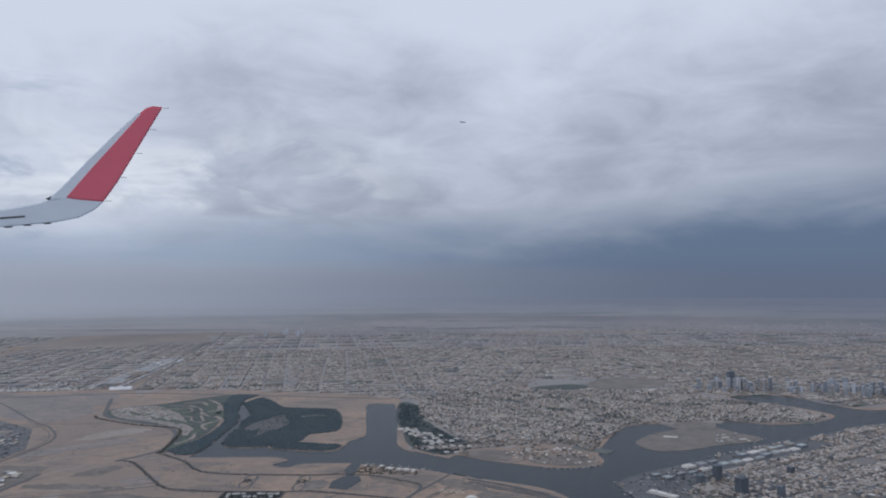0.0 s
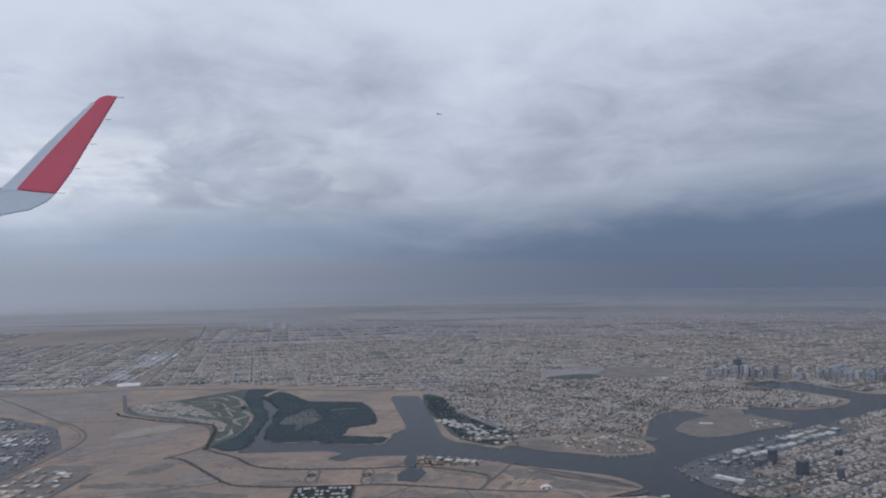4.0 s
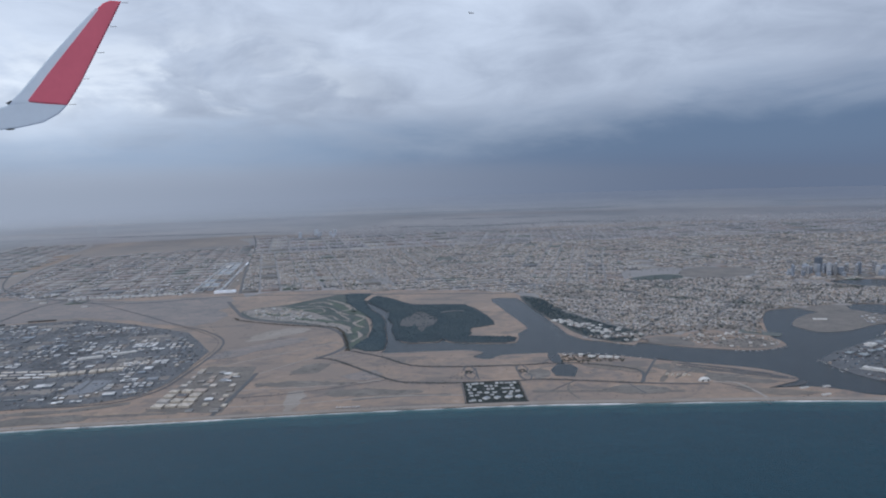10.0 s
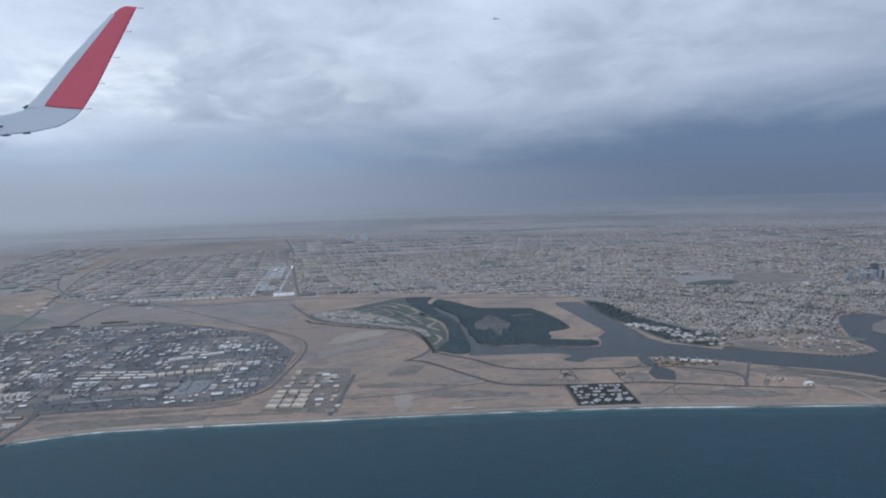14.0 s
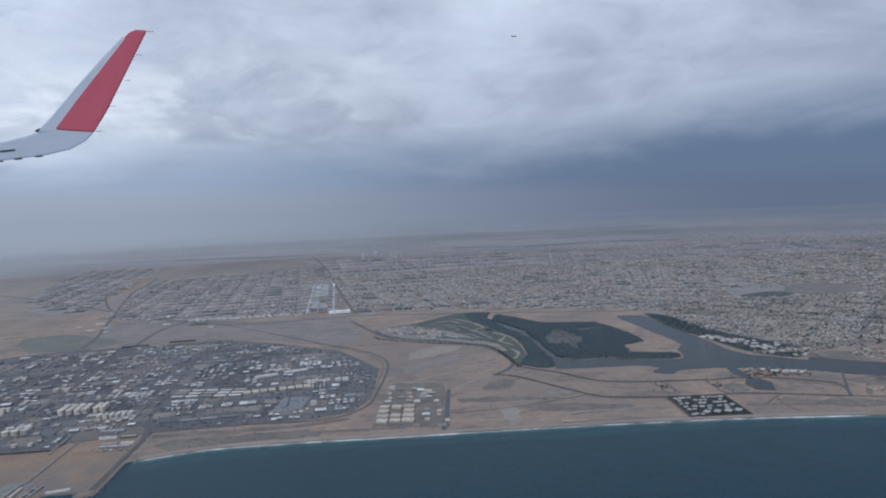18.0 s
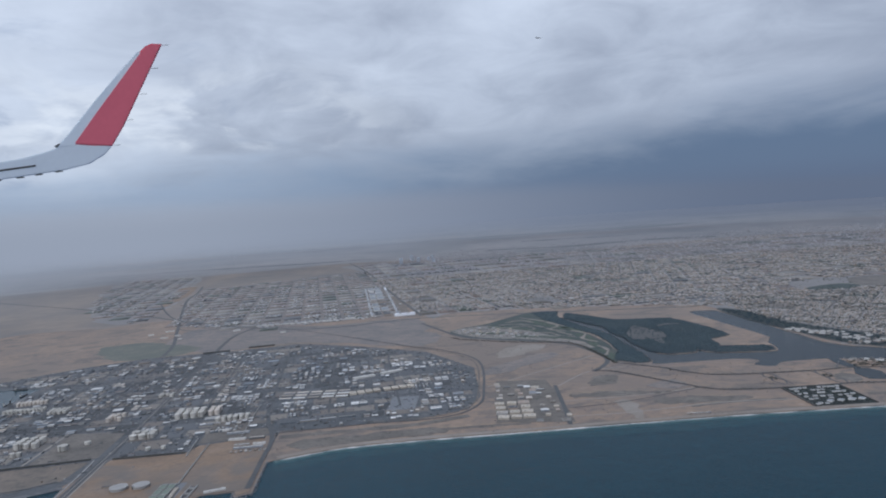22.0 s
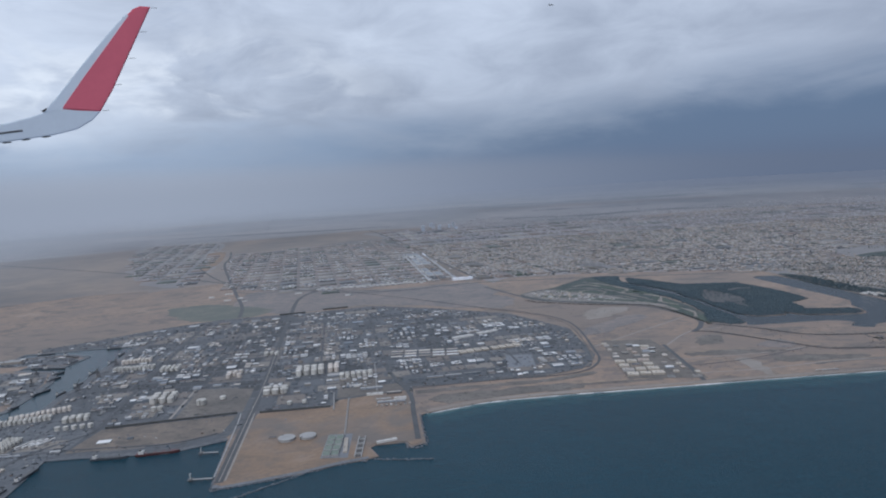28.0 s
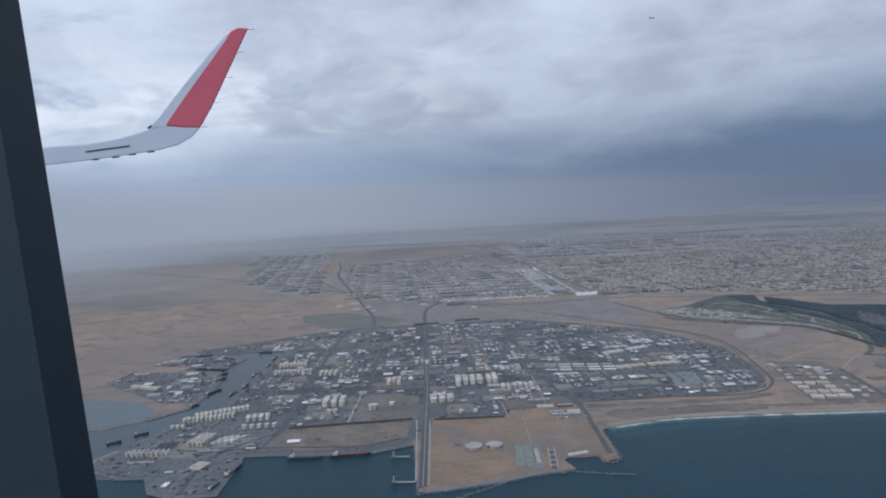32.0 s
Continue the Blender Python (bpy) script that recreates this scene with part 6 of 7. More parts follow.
SWIRLS = (((-145, 373), (-134, 373), (-124, 363), (-118, 346), (-112, 332)), ((-130, 393), (-120, 379), (-111, 358)), ((-120, 325), (-112, 315), (-109, 300)), ((-150, 371), (-140, 364), (-131, 366), (-127, 356), (-133, 349)), ((-118, 372), (-114, 360), (-119, 352), (-113, 343)), ((-110, 344), (-105, 334), (-109, 322), (-104, 312)), ((-128, 345), (-121, 341), (-118, 333), (-111, 328)), ((-106, 304), (-104, 294), (-107, 284)), ((-139, 380), (-131, 384), (-125, 375)))
for n, pts in enumerate(SWIRLS):
    ribbon("waste_bunker", pts, 1.0 + 0.35 * (n % 3), 0.1, m_beach, "pale sandy waste area between fairways", "bunker", ragged=1.2)
x, y = scatter([(-168, 362), (-158, 347), (-140, 337), (-126, 332), (-132, 350), (-142, 364), (-156, 370)], 130)
for a, b in zip(x, y):
    building("villa", villa_kind if rng.random() < 0.6 else beige_kind, a, b, rng.uniform(0.8, 1.5), rng.uniform(0.7, 1.2), rng.uniform(0.3, 0.5), rng.uniform(0.2, 0.8), "pale flat-roofed villa beside the golf course", "villa", "golf course villas", 0.07)
x, y = scatter(GOLF, 900)
clumps("golf_trees", x, y, rng.uniform(0.15, 0.38, len(x)), m_leaf, "small dark trees on the golf course", "trees", 0.05)
for line, gap, sz in ((((-117, 258.5), (-109, 253), (-89, 226), (-79.5, 221), (-65, 219), (-50, 218.6), (-38, 219), (-10, 211)), 0.3, 0.22), (((-105, 267.5), (-93, 256.6), (-82, 243), (-68, 239), (-44, 237.6), (-32, 238.4), (-21, 236), (-6, 226)), 0.3, 0.22), (((-170, 346), (-164, 338), (-140, 323.5), (-117, 314), (-110, 290), (-107, 268)), 0.3, 0.36)):
    p = along(line, gap, 0.45)
    clumps("avenue_trees", p[:, 0], p[:, 1], rng.uniform(0.6, 1.3, len(p)) * sz, m_thorn, "row of dark trees along the resort road", "trees", 0.05)
for cx, cy in ((-62.6, 231), (-44.5, 230)):
    ring = [(cx + 0.9 * math.cos(a / 8 * math.pi), cy + 1.6 * math.sin(a / 8 * math.pi)) for a in range(17)]
    ribbon("roundabout", ring, 0.45, 0.07, m_asphalt, "oval planted roundabout on the resort road", "road", 2)
    p = along(ring, 0.25, 0.3)
    clumps("avenue_trees", p[:, 0], p[:, 1], rng.uniform(0.15, 0.32, len(p)), m_leaf, "dark trees round an oval roundabout", "trees", 0.05)

GARDEN = [(-65.8, 197.8), (-65.5, 218.3), (-47.8, 218), (-48.2, 197.4)]
slab("resort_garden", GARDEN, 0.1, m_garden, 0.2, label="dark green garden of the beach resort", category="garden")
x, y = scatter(GARDEN, 1700)
clumps("resort_trees", x, y, rng.uniform(0.12, 0.26, len(x)), m_garden, "dense dark palms between the resort villas", "trees", 0.1)
for y, xs, w, d, a in ((216.2, (-64, -62.6, -61.2, -59.8, -54.8, -53.4, -52, -50.6, -49.2), 1.1, 0.8, 0.0), (213.2, (-63.5, -58.5, -57, -55.5, -50.5), 1.0, 0.9, 0.0), (210.2, (-64.2, -62.5, -58.2, -56.8, -53.4, -52, -50.6), 1.1, 0.7, 0.0), (207.0, (-64, -61.2, -58.8, -56.6, -53.6, -51.4, -49.4), 1.3, 0.8, 0.1), (204.4, (-63.8, -62.2, -57.6, -52.4), 1.1, 0.8, 0.0), (201.6, (-59.8, -56.6, -53, -50), 1.9, 1.7, 0.75), (199.4, (-64.6, -63.2, -61.8), 1.1, 0.8, 0.1)):
    for x in xs:
        building("villa", villa_kind, x + rng.normal(0, 0.12), y + rng.normal(0, 0.15), w * rng.uniform(0.85, 1.1), d * rng.uniform(0.85, 1.1), rng.uniform(0.3, 0.5), a, "white flat-roofed resort villa in a dark garden", "villa", "resort villas", 0.1)
for x, y, w, d in ((-26, 247.5, 1.4, 2.2), (-23.5, 249, 1.2, 1.8), (-20, 247.5, 1.6, 1.4), (-17, 244.5, 2.6, 1.8), (-13.5, 243.5, 1.8, 1.6), (-11, 243, 2.2, 1.6), (-8.5, 241.8, 1.6, 1.4), (-21, 244, 1.4, 1.4), (-24.5, 244.5, 1.2, 1.4), (-15, 240.5, 1.4, 1.0)):
    building("pavilion", white_kind if w > 1.5 else block_kind, x, y, w, d, 0.55, -0.5, "white marina pavilion on the creek bank", "pavilion", "marina pavilions", 0.0)
x, y = scatter([(-29, 240), (-27, 250), (-18, 248), (-6, 241), (-7, 237), (-20, 238)], 260)
clumps("marina_trees", x, y, rng.uniform(0.25, 0.5, len(x)), m_leaf, "dark trees round the marina pavilions", "trees", 0.0)
x, y = scatter([(-22, 378), (-20, 335), (-15, 305), (-10, 279), (2, 265), (12, 280), (4, 298), (-7, 330), (-12, 370)], 2400)
clumps("park_trees", x, y, rng.uniform(0.35, 0.7, len(x)), m_mangrove, "dark park trees along the creek", "trees", 0.0)
for i in range(70):
    f = rng.random()
    building("waterfront_house", white_kind if i % 3 else block_kind, -16 + 26 * f + rng.normal(0, 2), 312 - 44 * f + rng.normal(0, 5), rng.uniform(1.2, 2.4), rng.uniform(1, 1.8), rng.uniform(0.4, 0.9), -0.9, "pale waterfront house in the creekside park", "house", "waterfront houses", 0.03)
cx, cy = scatter([(112, 279), (126, 284), (131, 291), (126, 299), (112, 296)], 60)
for x, y in zip(cx[:34], cy[:34]):
    building("workshop", shed_kinds[int(rng.integers(0, 4))][3], x, y, rng.uniform(0.5, 1.1), rng.uniform(0.5, 1.4), 0.35, rng.uniform(0, 3), "small boatyard workshop on the creek island", "workshop", "island workshops", 0.02)
CAPE = [(24, 268), (28, 257), (36, 251), (46, 249), (57, 252), (58, 262), (50, 274), (34, 276)]
x, y = scatter(CAPE, 260)
ok = ~inside([(34, 254), (39, 261), (49, 262), (55, 255), (46, 250)], x, y) | (rng.random(len(x)) < 0.12)
for a, b in zip(x[ok], y[ok]):
    building("cottage", block_kind if rng.random() < 0.8 else white_kind, a, b, rng.uniform(0.6, 1.3), rng.uniform(0.5, 1.0), rng.uniform(0.25, 0.5), rng.uniform(-0.8, -0.5), "flat-roofed house on the sandy cape", "house", "houses on the cape", 0.05)
x, y = scatter(CAPE, 160)
clumps("cape_trees", x, y, rng.uniform(0.2, 0.45, len(x)), m_leaf, "dark trees on the sandy cape", "trees", 0.03)
x, y = scatter([(62, 206), (60, 226), (70, 236), (95, 250), (100, 244), (84, 228), (76, 214), (72, 205)], 700)
n = len(x)
boxes("quay_goods", np.stack([x, y, rng.uniform(0.15, 0.5, n), rng.uniform(0.3, 1.1, n), rng.uniform(0.12, 0.35, n), -0.6 + rng.choice([0, math.pi / 2], n)], 1), (m_box, m_box), "parked vehicles, boats and goods on the south quay", "quay goods")
# the shell-shaped hall on the sand spit
e = thing("event_dome", Matrix.Translation((10, 210.5, 0.0)), "white arched tent hall with a dark block standing for the shade inside the front", "dome", "")
bm = bmesh.new()
bmesh.ops.create_uvsphere(bm, u_segments=20, v_segments=10, radius=1)
bmesh.ops.transform(bm, matrix=Matrix.Diagonal((1.9, 1.1, 1.2, 1)), verts=bm.verts)
bmesh.ops.bisect_plane(bm, geom=bm.verts[:] + bm.edges[:] + bm.faces[:], plane_co=(0, 0, 0), plane_no=(0, 0, -1), clear_outer=True)
part("canopy", bm, m_white, e)
# solid dark block takes the place of the shade under the canopy
part("front_shade", add_box(bmesh.new(), 0, -0.75, 0, 2.2, 0.5, 0.6), m_steel, e, "dark block standing for the shade inside the front")
for i in range(9):
    building("cabin", beige_kind, 0.5 + 1.1 * i * 0.8, 217.5 - 0.16 * i + 1.6 * (i % 2), 0.9, 0.7, 0.4, 0.1, "small beige cabin on the sand spit", "cabin", "sand spit cabins", 0.0)
for x, y, w in ((35.5, 199, 2.8), (42.4, 199.2, 2.4), (38, 192, 3.0)):
    building("long_shed", white_kind, x, y, w, 0.7, 0.35, 0.25, "low white shed near the creek mouth", "shed", "spit sheds", 0.0)
for x, y, w, d, a in ((96, 292, 5.5, 1.1, -0.25), (118, 290, 3, 1, 0.2), (124, 287, 3, 1, 0.3)):
    building("long_shed", white_kind, x, y, w, d, 0.5, a, "long white shed on the island", "shed", "island sheds", 0.02)
quay_kind = (mesh_of("walls", *parapet_walls(), m_shed_wall), bm_mesh("roof", flat_roof(), m_quay_roof))
building("long_shed", white_kind, 68, 213, 9, 2.2, 0.8, -0.85, "long white warehouse on the creek's south quay", "warehouse", "south quay sheds", 0.03)
for f in np.linspace(0.04, 0.98, 15):
    for k in range(2):
        x, y = 69 + 76 * f + 5.0 * k * 0.6 + rng.normal(0, 0.4), 233 + 49 * f - 5.0 * k * 0.8 + rng.normal(0, 0.4)
        if rng.random() < 0.85:
            building("quay_shed", quay_kind if rng.random() < 0.7 else white_kind, x, y, rng.uniform(3.2, 5), rng.uniform(1.6, 3), rng.uniform(0.5, 0.9), 0.56, "grey-green roofed shed along the south quay", "warehouse", "south quay sheds", 0.03)


def boat(x, y, length, turn):
    e = thing("boat", pose(x, y, -0.13, 0, 0, math.degrees(turn)), "small pale boat moored at the creek bank", "boat", "moored boats")
    L, b = length / 2, length * 0.14
    rim_pts = [(-L, -b), (L * 0.4, -b), (L, 0), (L * 0.4, b), (-L, b)]
    v = [(px * 0.9, py * 0.6, 0) for px, py in rim_pts] + [(px, py, 0.16) for px, py in rim_pts]
    f = [(4, 3, 2, 1, 0), (5, 6, 7, 8, 9)] + [(i, (i + 1) % 5, 5 + (i + 1) % 5, 5 + i) for i in range(5)]
    link_mesh("hull", v, f, m_white, e)
    part("cabin", add_box(bmesh.new(), -L * 0.2, 0, 0.16, length * 0.3, b * 1.1, 0.14), m_steel, e, "dark cabin")


for line, n in (([(57, 248), (45, 244.2), (36, 246)], 9), ([(-26, 252), (-10, 247.5), (0, 241)], 9), ([(57.5, 228), (57.3, 215)], 6), ([(100, 259.5), (130, 278.5)], 9), ([(126, 281.5), (134, 290)], 6), ([(-3, 265), (5, 258.5)], 5)):
    p = along(line, math.hypot(line[-1][0] - line[0][0], line[-1][1] - line[0][1]) / n, 0.25)
    for x, y in p:
        boat(x, y, rng.uniform(0.8, 1.7), rng.uniform(0, 3.1))
for i in range(8):
    building("beach_hut", flat_shed, -103.5 + 0.9 * i, 198.6 + 0.15 * (i % 2), 0.6, 0.5, 0.3, 0.1, "small dark beach hut behind the shore", "hut", "beach huts", 0.05)
p = along([(-103, 197.5), (-82, 195.8)], 1.3, 0.1)
for x, y in p:
    e = thing("beach_umbrella", Matrix.Translation((x, y, 0.05)), "small dark thatched sunshade on the beach", "sunshade", "beach sunshades")
    part("post", add_tube(bmesh.new(), 0, 0, 0, 0.02, 0.2, 6), m_steel, e)
    part("thatch", add_tube(bmesh.new(), 0, 0, 0.18, 0.22, 0.12, 8, 0.02), m_steel, e)

# ---- the harbour ----
slab("desalination_yard", [(-248.3, 155.6), (-241.6, 155), (-242, 171), (-248.3, 171)], 0.11, m_concrete2, 0.1, label="concrete yard of the water plant", category="ground")
for j in range(4):
    for i in range(2):
        building("basin_hall", (mesh_of("walls", *parapet_walls(), m_concrete), bm_mesh("roof", flat_roof(), m_green_roof)), -247 + 2.05 * i, 157.6 + 3.4 * j, 1.8, 3.0, 0.5, radians(2), "low hall with pale green roof in the water plant", "hall", "water plant halls", 0.11)
e = thing("intake_channel", Matrix.Translation((-239.2, 161.5, 0.08)), "concrete water intake channel with dark openings", "intake", "")
part("channel_wall", add_box(bmesh.new(), -0.8, 0, 0, 0.25, 13, 0.35), m_concrete, e)
part("channel_wall", add_box(bmesh.new(), 0.8, 0, 0, 0.25, 13, 0.35), m_concrete, e)
part("channel_bed", add_box(bmesh.new(), 0, 0, 0, 1.3, 13, 0.04), m_steel, e)
for k in range(4):
    part("gate", add_box(bmesh.new(), 0, -5 + 3.2 * k, 0.05, 1.3, 0.3, 0.4), m_concrete, e)
building("basin_hall", beige_kind, -242.9, 162.6, 1.0, 9, 0.4, radians(4), "long narrow pale hall in the water plant", "hall", "water plant halls", 0.11)
building("pump_house", white_kind, -232.8, 163.9, 5.2, 1.0, 0.45, 0.35, "white pump house at the water's edge", "pump house", "", 0.08)
building("site_office", block_kind, -263, 171.5, 2.0, 1.0, 0.25, 0.1, "low pale site building on orange sand", "shed", "", 0.08)


def rocks(name, pts, width, label):
    p = along(pts, 0.28, width * 0.3)
    n = len(p)
    clumps(name, p[:, 0], p[:, 1], rng.uniform(0.2, 0.42, n), m_rock, label, "breakwater", -0.22, 1.0)


rocks("breakwater", [(-268, 134), (-252, 147), (-249, 148.7)], 0.7, "low dark rock breakwater in the sea")
rocks("breakwater_wall", [(-250, 148.3), (-243, 152), (-236.5, 153)], 0.9, "dark rock wall along the sand platform")
rocks("breakwater_arm", [(-235, 153.6), (-230, 152.5), (-221, 151.5)], 0.5, "thin dark rock arm reaching into the sea")
rocks("shore_rocks", [(-224.6, 183), (-223.8, 172), (-222.8, 161), (-226.6, 159), (-228, 162)], 0.8, "dark rock revetment at the platform's edge")
rocks("port_rocks", [(-274.5, 173), (-270.5, 145), (-268, 142.5), (-252, 147.4)], 0.5, "dark rock edge of the sand platform")
rocks("groyne", [(-173.5, 191.8), (-170.5, 190.4)], 0.5, "short dark rock groyne on the beach")
rocks("groyne", [(17, 190), (19, 186)], 0.4, "short rock groyne on the beach")


def ship(x, y, length, turn, hull, label):
    e = thing("ship", pose(x, y, -0.15, 0, 0, math.degrees(turn)), label, "ship", "ships at the quay")
    b, L = length * 0.075, length / 2
    plan_pts = [(-L, -b * 0.8), (L * 0.7, -b), (L, 0), (L * 0.7, b), (-L, b * 0.8)]
    v = [(px, py * 0.8, 0) for px, py in plan_pts] + [(px * 1.02, py, 0.55 + 0.12 * (px > L * 0.6)) for px, py in plan_pts]
    f = [(0, 1, 2, 3, 4)[::-1], (5, 6, 7, 8, 9)] + [(i, (i + 1) % 5, 5 + (i + 1) % 5, 5 + i) for i in range(5)]
    link_mesh("hull", v, f, hull, e)
    deckhouse = part("bridge", add_box(bmesh.new(), -L * 0.75, 0, 0.55, length * 0.12, b * 1.5, 0.7), m_white, e, "white bridge house")
    part("funnel", add_box(bmesh.new(), -L * 0.8, 0, 1.24, length * 0.05, b * 0.7, 0.4), m_steel, deckhouse, "dark funnel")
    for k in range(3):
        part("hatch", add_box(bmesh.new(), -L * 0.35 + k * length * 0.2, 0, 0.55, length * 0.15, b * 1.2, 0.12), m_steel, e)
    part("mast", add_tube(bmesh.new(), L * 0.55, 0, 0.55, 0.06, 0.9, 6), m_steel, e)


ship(-302, 164.6, 9, 0.03, m_hull, "dark grey cargo ship moored at the quay")
ship(-290.5, 166.0, 10.5, 0.12, m_hull_red, "long dark red barge moored at the quay")
ship(-318, 157, 9, 1.5, m_hull, "grey ship moored along the pier")
for x, y, n, a in ((-354, 229, 8, 1.25), (-367, 262.5, 9, -0.1), (-374, 264, 6, -0.1), (-370, 281.5, 9, -0.45), (-384, 288.5, 7, 0.1), (-345.5, 226, 5, 1.4), (-344.6, 236, 6, 1.5), (-347, 252, 6, 1.5), (-346.6, 266, 5, 1.5), (-348.5, 280, 5, 1.5), (-358.5, 246, 6, 1.2), (-361, 254, 5, 1.1), (-353.5, 212.5, 4, 1.2), (-357, 184.8, 4, 0.6), (-361.5, 178, 4, 0.6), (-348.5, 199, 4, 0.9), (-357, 292, 6, 0.0), (-364, 271, 6, 1.4), (-318.7, 147, 5, 1.45)):
    ship(x, y, n, a, m_hull, "dark ship lying in the harbour basin")
for x, y, w, d in ((-276.8, 163.4, 4.2, 0.5), (-273.8, 147.7, 5.0, 0.5)):
    e = thing("jetty", Matrix.Translation((x, y, -0.15)), "steel mooring jetty on piles beside the platform", "jetty", "jetties")
    part("deck", add_box(bmesh.new(), 0, 0, 0.5, w, d, 0.1), m_concrete, e)
    part("platform", add_box(bmesh.new(), -w / 2, 0, 0.5, 1.1, 1.6, 0.14), m_steel, e)
    part("loading_arm", add_box(add_tube(bmesh.new(), -w / 2, 0, 0.6, 0.12, 1.3, 8), -w / 2, 0.3, 1.6, 0.15, 0.9, 0.12), m_white, e, "white loading arm")
    for k in range(5):
        part("pile", add_tube(bmesh.new(), -w / 2 + k * w / 4, 0, -0.4, 0.1, 0.95, 8), m_steel, e)
for x, y in ((-341.5, 229), (-343, 247), (-359, 218), (-343, 262), (-362, 238), (-368, 252)):
    e = thing("harbour_crane", Matrix.Translation((x, y, 0.05)), "dark steel harbour crane beside the basin", "crane", "harbour cranes")
    bm = bmesh.new()
    for a, b in ((-0.5, -0.5), (0.5, -0.5), (0.5, 0.5), (-0.5, 0.5)):
        add_box(bm, a, b, 0, 0.12, 0.12, 1.2)
    part("portal", add_box(bm, 0, 0, 1.2, 1.2, 1.2, 0.2), m_steel, e)
    part("tower", add_box(bmesh.new(), 0, 0, 1.4, 0.35, 0.35, 1.4), m_steel, e)
    bm = add_box(bmesh.new(), 0, 0, 0, 0.12, 3.2, 0.12)
    bmesh.ops.transform(bm, matrix=Matrix.Translation((0, 1.0, 2.8)) @ Matrix.Rotation(0.6, 4, "X"), verts=bm.verts)
    part("jib", bm, m_steel, e)

# ---- the aircraft's wing, kept where the window shows it ----
FROM = Vector((-122, 1, 64.6))
az, el, far_off = radians(26.4), radians(7.1), 5300
ahead = Vector((-math.sin(az) * math.cos(el), math.cos(az) * math.cos(el), math.sin(el)))
right = ahead.cross(Vector((0, 0, 1))).normalized()
up = right.cross(ahead)
seat = Matrix((right, up, -ahead)).transposed().to_4x4()
wing = thing("aircraft_wing", Matrix.Translation(FROM + ahead * far_off) @ seat @ Matrix.Diagonal((5.3, 5.3, 5.3, 1)), "pale grey airliner wing with an upturned red winglet", "wing")


def plate(name, outline, thick, mat, label="", z=0.0):
    """A thin panel with a rounded rim."""
    bm = bmesh.new()
    f = bm.faces.new([bm.verts.new((x, y, z - thick / 2)) for x, y in outline])
    ext = bmesh.ops.extrude_face_region(bm, geom=[f])
    bmesh.ops.translate(bm, vec=(0, 0, thick), verts=[v for v in ext["geom"] if isinstance(v, bmesh.types.BMVert)])
    bmesh.ops.recalc_face_normals(bm, faces=bm.faces)
    bmesh.ops.bevel(bm, geom=[e for e in bm.edges if abs(e.verts[0].co.z - e.verts[1].co.z) < 0.01], offset=thick * 0.3, segments=2, affect="EDGES")
    return part(name, bm, mat, wing, label)


plate("winglet", [(92, 117), (79, 117), (71, 113), (65, 107), (38, 71), (7, 30), (-22, -10), (-2, -12), (23, -13), (39, 13), (66, 66)], 5, m_red, "red painted winglet")
plate("leading_edge", [(68, 106), (41, 70), (10, 29), (-18, -11), (-42, -15), (-26, 2), (8, 44.5), (39.5, 81.5), (62, 106.5)], 3.6, m_lead, "pale metal leading edge")
plate("wing_panel", [(22.5, -13.5), (13, -24), (-5, -35), (-32, -42), (-61, -46), (-106, -52), (-154, -57), (-223, -62), (-223, -43), (-154, -35), (-118, -33), (-81, -27), (-55, -20), (-42.5, -15.5), (-22, -9), (-2, -11), (20, -12)], 4.4, m_wing, "pale grey wing skin")
plate("position_lamp", [(-43, -12.5), (-37, -9), (-35, -11), (-40, -14)], 5.4, m_steel, "small dark lamp housing")
plate("aileron_gap", [(-118, -42), (-63, -35), (-63, -35.8), (-118, -42.8)], 5.0, m_steel)
for x, y in ((-112, -52.5), (-88, -50), (-68, -47), (-46, -44)):
    plate("flap_bracket", [(x, y), (x + 9, y + 1.4), (x + 11, y + 0.4), (x + 3, y - 0.8)], 5.2, m_steel)
for x, y in ((92, 116), (77, 86), (61, 53), (42, 20), (25, -12)):
    plate("static_wick", [(x, y), (x + 8, y + 0.6), (x + 8, y), (x, y - 0.5)], 0.6, m_steel)

# ---- the cabin window's edge where the flight ends ----
surround = thing("cabin_window", Matrix.Translation((-248.806, -4.835, 64.531)), "dark blue-grey cabin window surround at the flight's end", "window")


def rim(name, x0, x1, y0, y1, lean, mat):
    v = [(x, y, z) for z in (-0.5, 0.5) for x, y in ((x0 - lean * z, y0), (x1 - lean * z, y0), (x1 - lean * z, y1), (x0 - lean * z, y1))]
    f = [(0, 3, 2, 1), (4, 5, 6, 7)] + [(i, (i + 1) % 4, 4 + (i + 1) % 4, 4 + i) for i in range(4)]
    return link_mesh(name, v, f, mat, surround)


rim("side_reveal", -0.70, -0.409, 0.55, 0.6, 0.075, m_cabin)

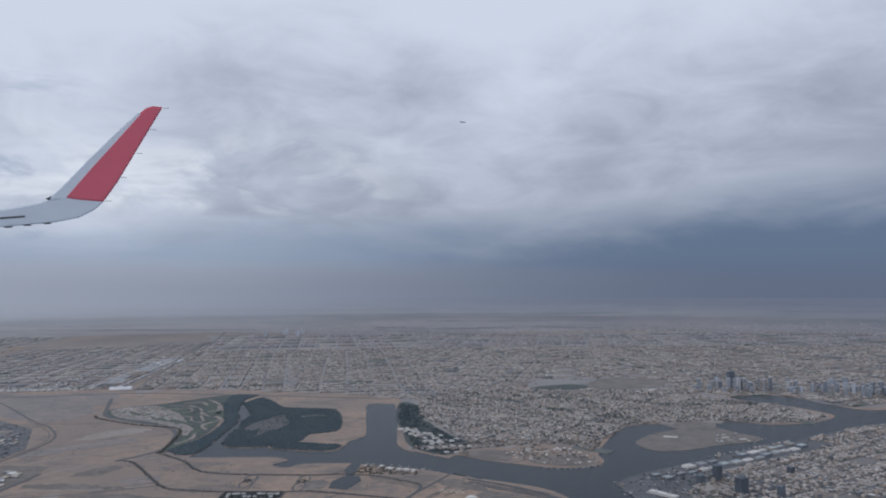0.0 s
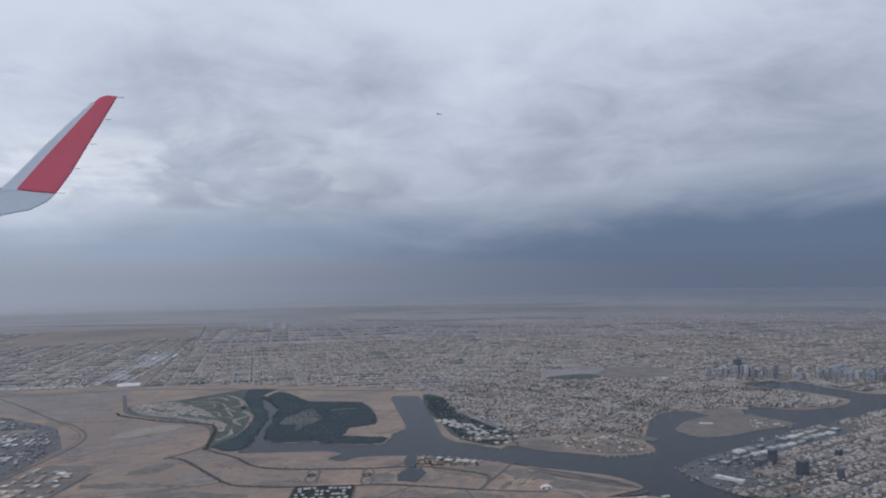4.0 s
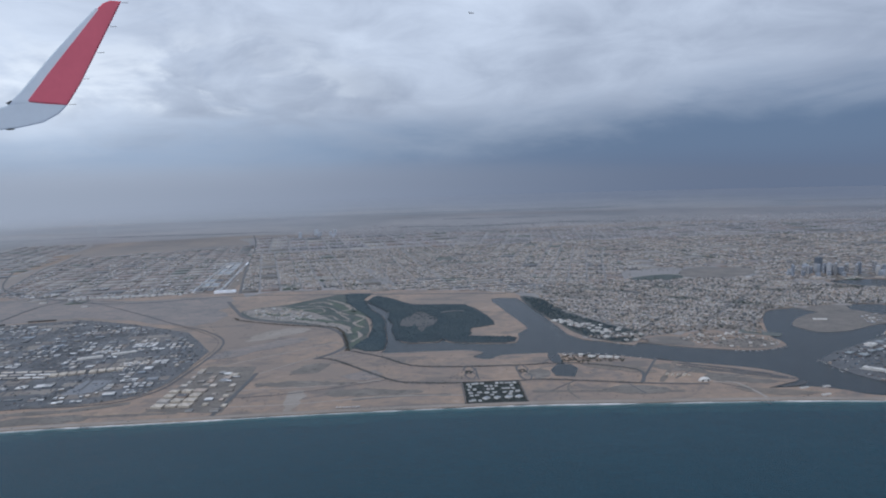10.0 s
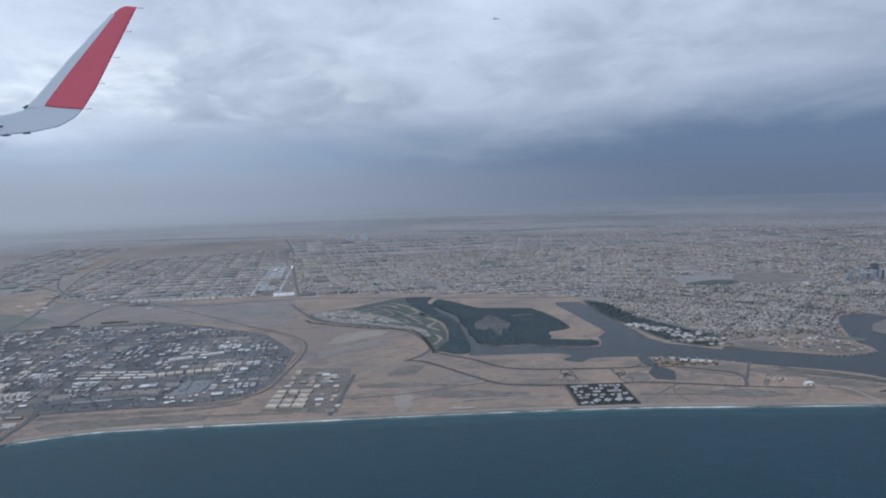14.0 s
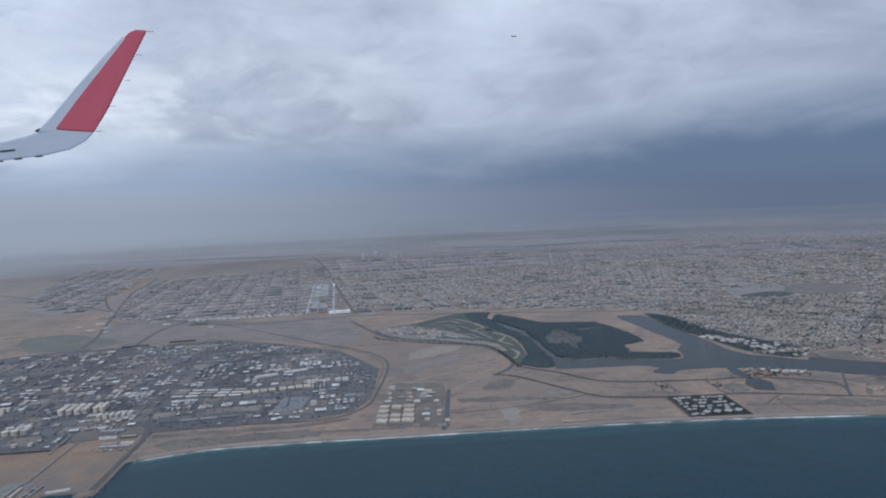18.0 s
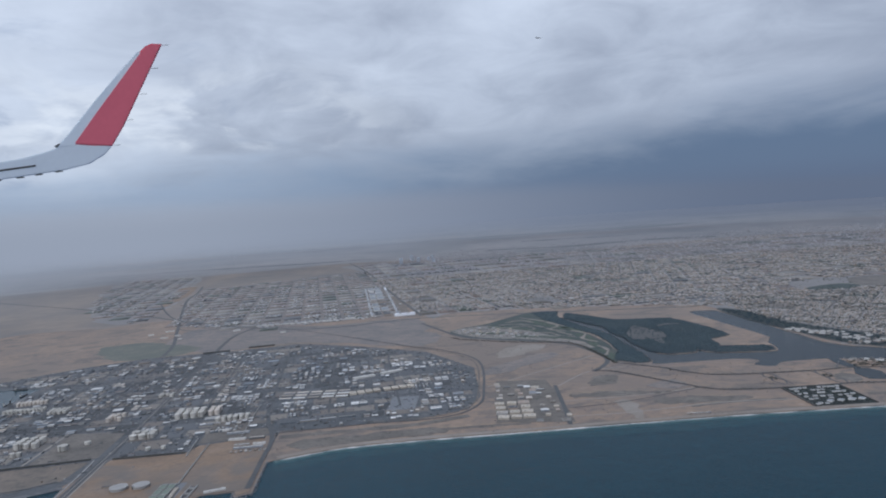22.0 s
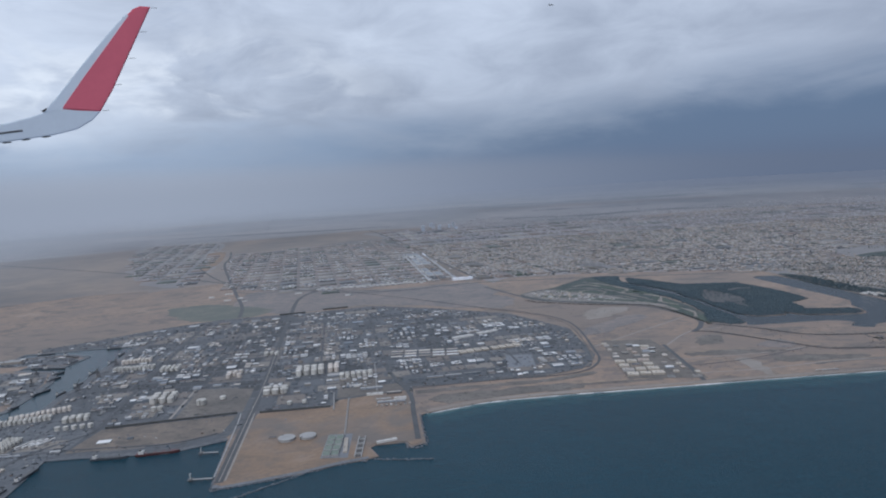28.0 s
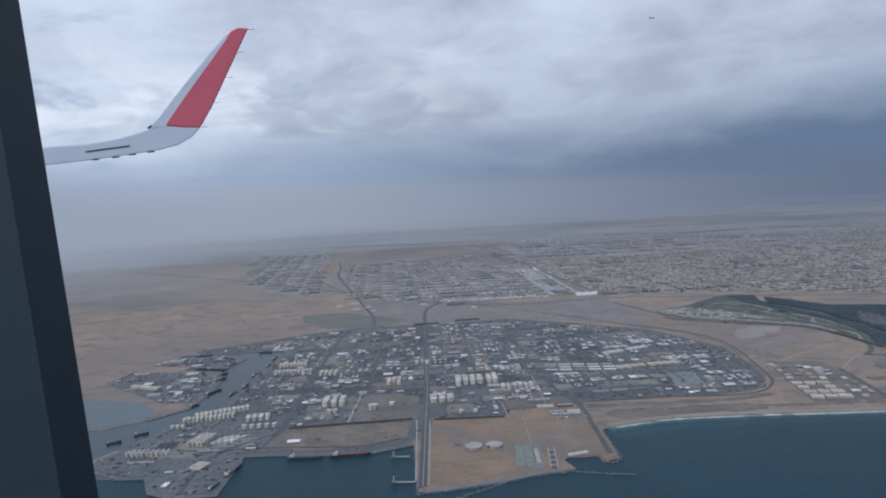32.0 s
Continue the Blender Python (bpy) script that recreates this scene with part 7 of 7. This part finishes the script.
# ---- a second aircraft far off ----
d = Vector((math.sin(radians(10)) * 0.97, math.cos(radians(10)) * 0.97, 0.225))
plane = thing("distant_aircraft", Matrix.Translation(Vector((-195, -3, 65)) + d * 1400) @ Matrix.Rotation(0.3, 4, "Z") @ Matrix.Scale(0.7, 4), "tiny dark airliner far off under the clouds", "aircraft")
bm = bmesh.new()
bmesh.ops.create_cone(bm, cap_ends=True, segments=10, radius1=0.9, radius2=0.9, depth=14, matrix=Matrix.Rotation(math.pi / 2, 4, "Y"))
bmesh.ops.create_cone(bm, cap_ends=True, segments=10, radius1=0.9, radius2=0.2, depth=3, matrix=Matrix.Translation((8.5, 0, 0)) @ Matrix.Rotation(math.pi / 2, 4, "Y"))
part("fuselage", bm, m_steel, plane)
for s in (-1, 1):
    part("wing", add_box(bmesh.new(), -1, 4 * s, -0.1, 2.4, 7, 0.25, 0.35 * s), m_steel, plane)
part("tail_fin", add_box(bmesh.new(), -6.3, 0, 0.6, 2, 0.25, 2.6), m_steel, plane)

# ---- dune scrub and tracks ----
for pts, wd in (([(-226, 203), (-205, 205), (-185, 206.5), (-168, 212)], 3), ([(-222, 195), (-205, 198.5), (-180, 200), (-150, 200.5)], 2), ([(-100, 206), (-85, 208), (-70, 207)], 2), ([(-45, 207), (-20, 204), (0, 201)], 2), ([(12, 226), (24, 219), (36, 212)], 2), ([(10, 221), (24, 214), (36, 209)], 1.5)):
    ribbon("dune_scrub", pts, wd, 0.025, m_dune, "brown scrubby dune strip behind the beach", "dune", ragged=0.9)
x, y = scatter([(-230, 190), (-130, 197), (-66, 198), (0, 193), (40, 190), (38, 220), (-20, 245), (-100, 265), (-130, 330), (-180, 420), (-215, 360), (-160, 290), (-155, 210), (-226, 208)], 5000)
keep = np.array([noise.noise(Vector((a * 0.05, b * 0.05, 1))) > 0.05 for a, b in zip(x, y)])
clumps("desert_scrub", x[keep], y[keep], rng.uniform(0.08, 0.25, int(keep.sum())), m_leaf, "scattered dark desert shrubs on the sand", "shrubs", 0.0)
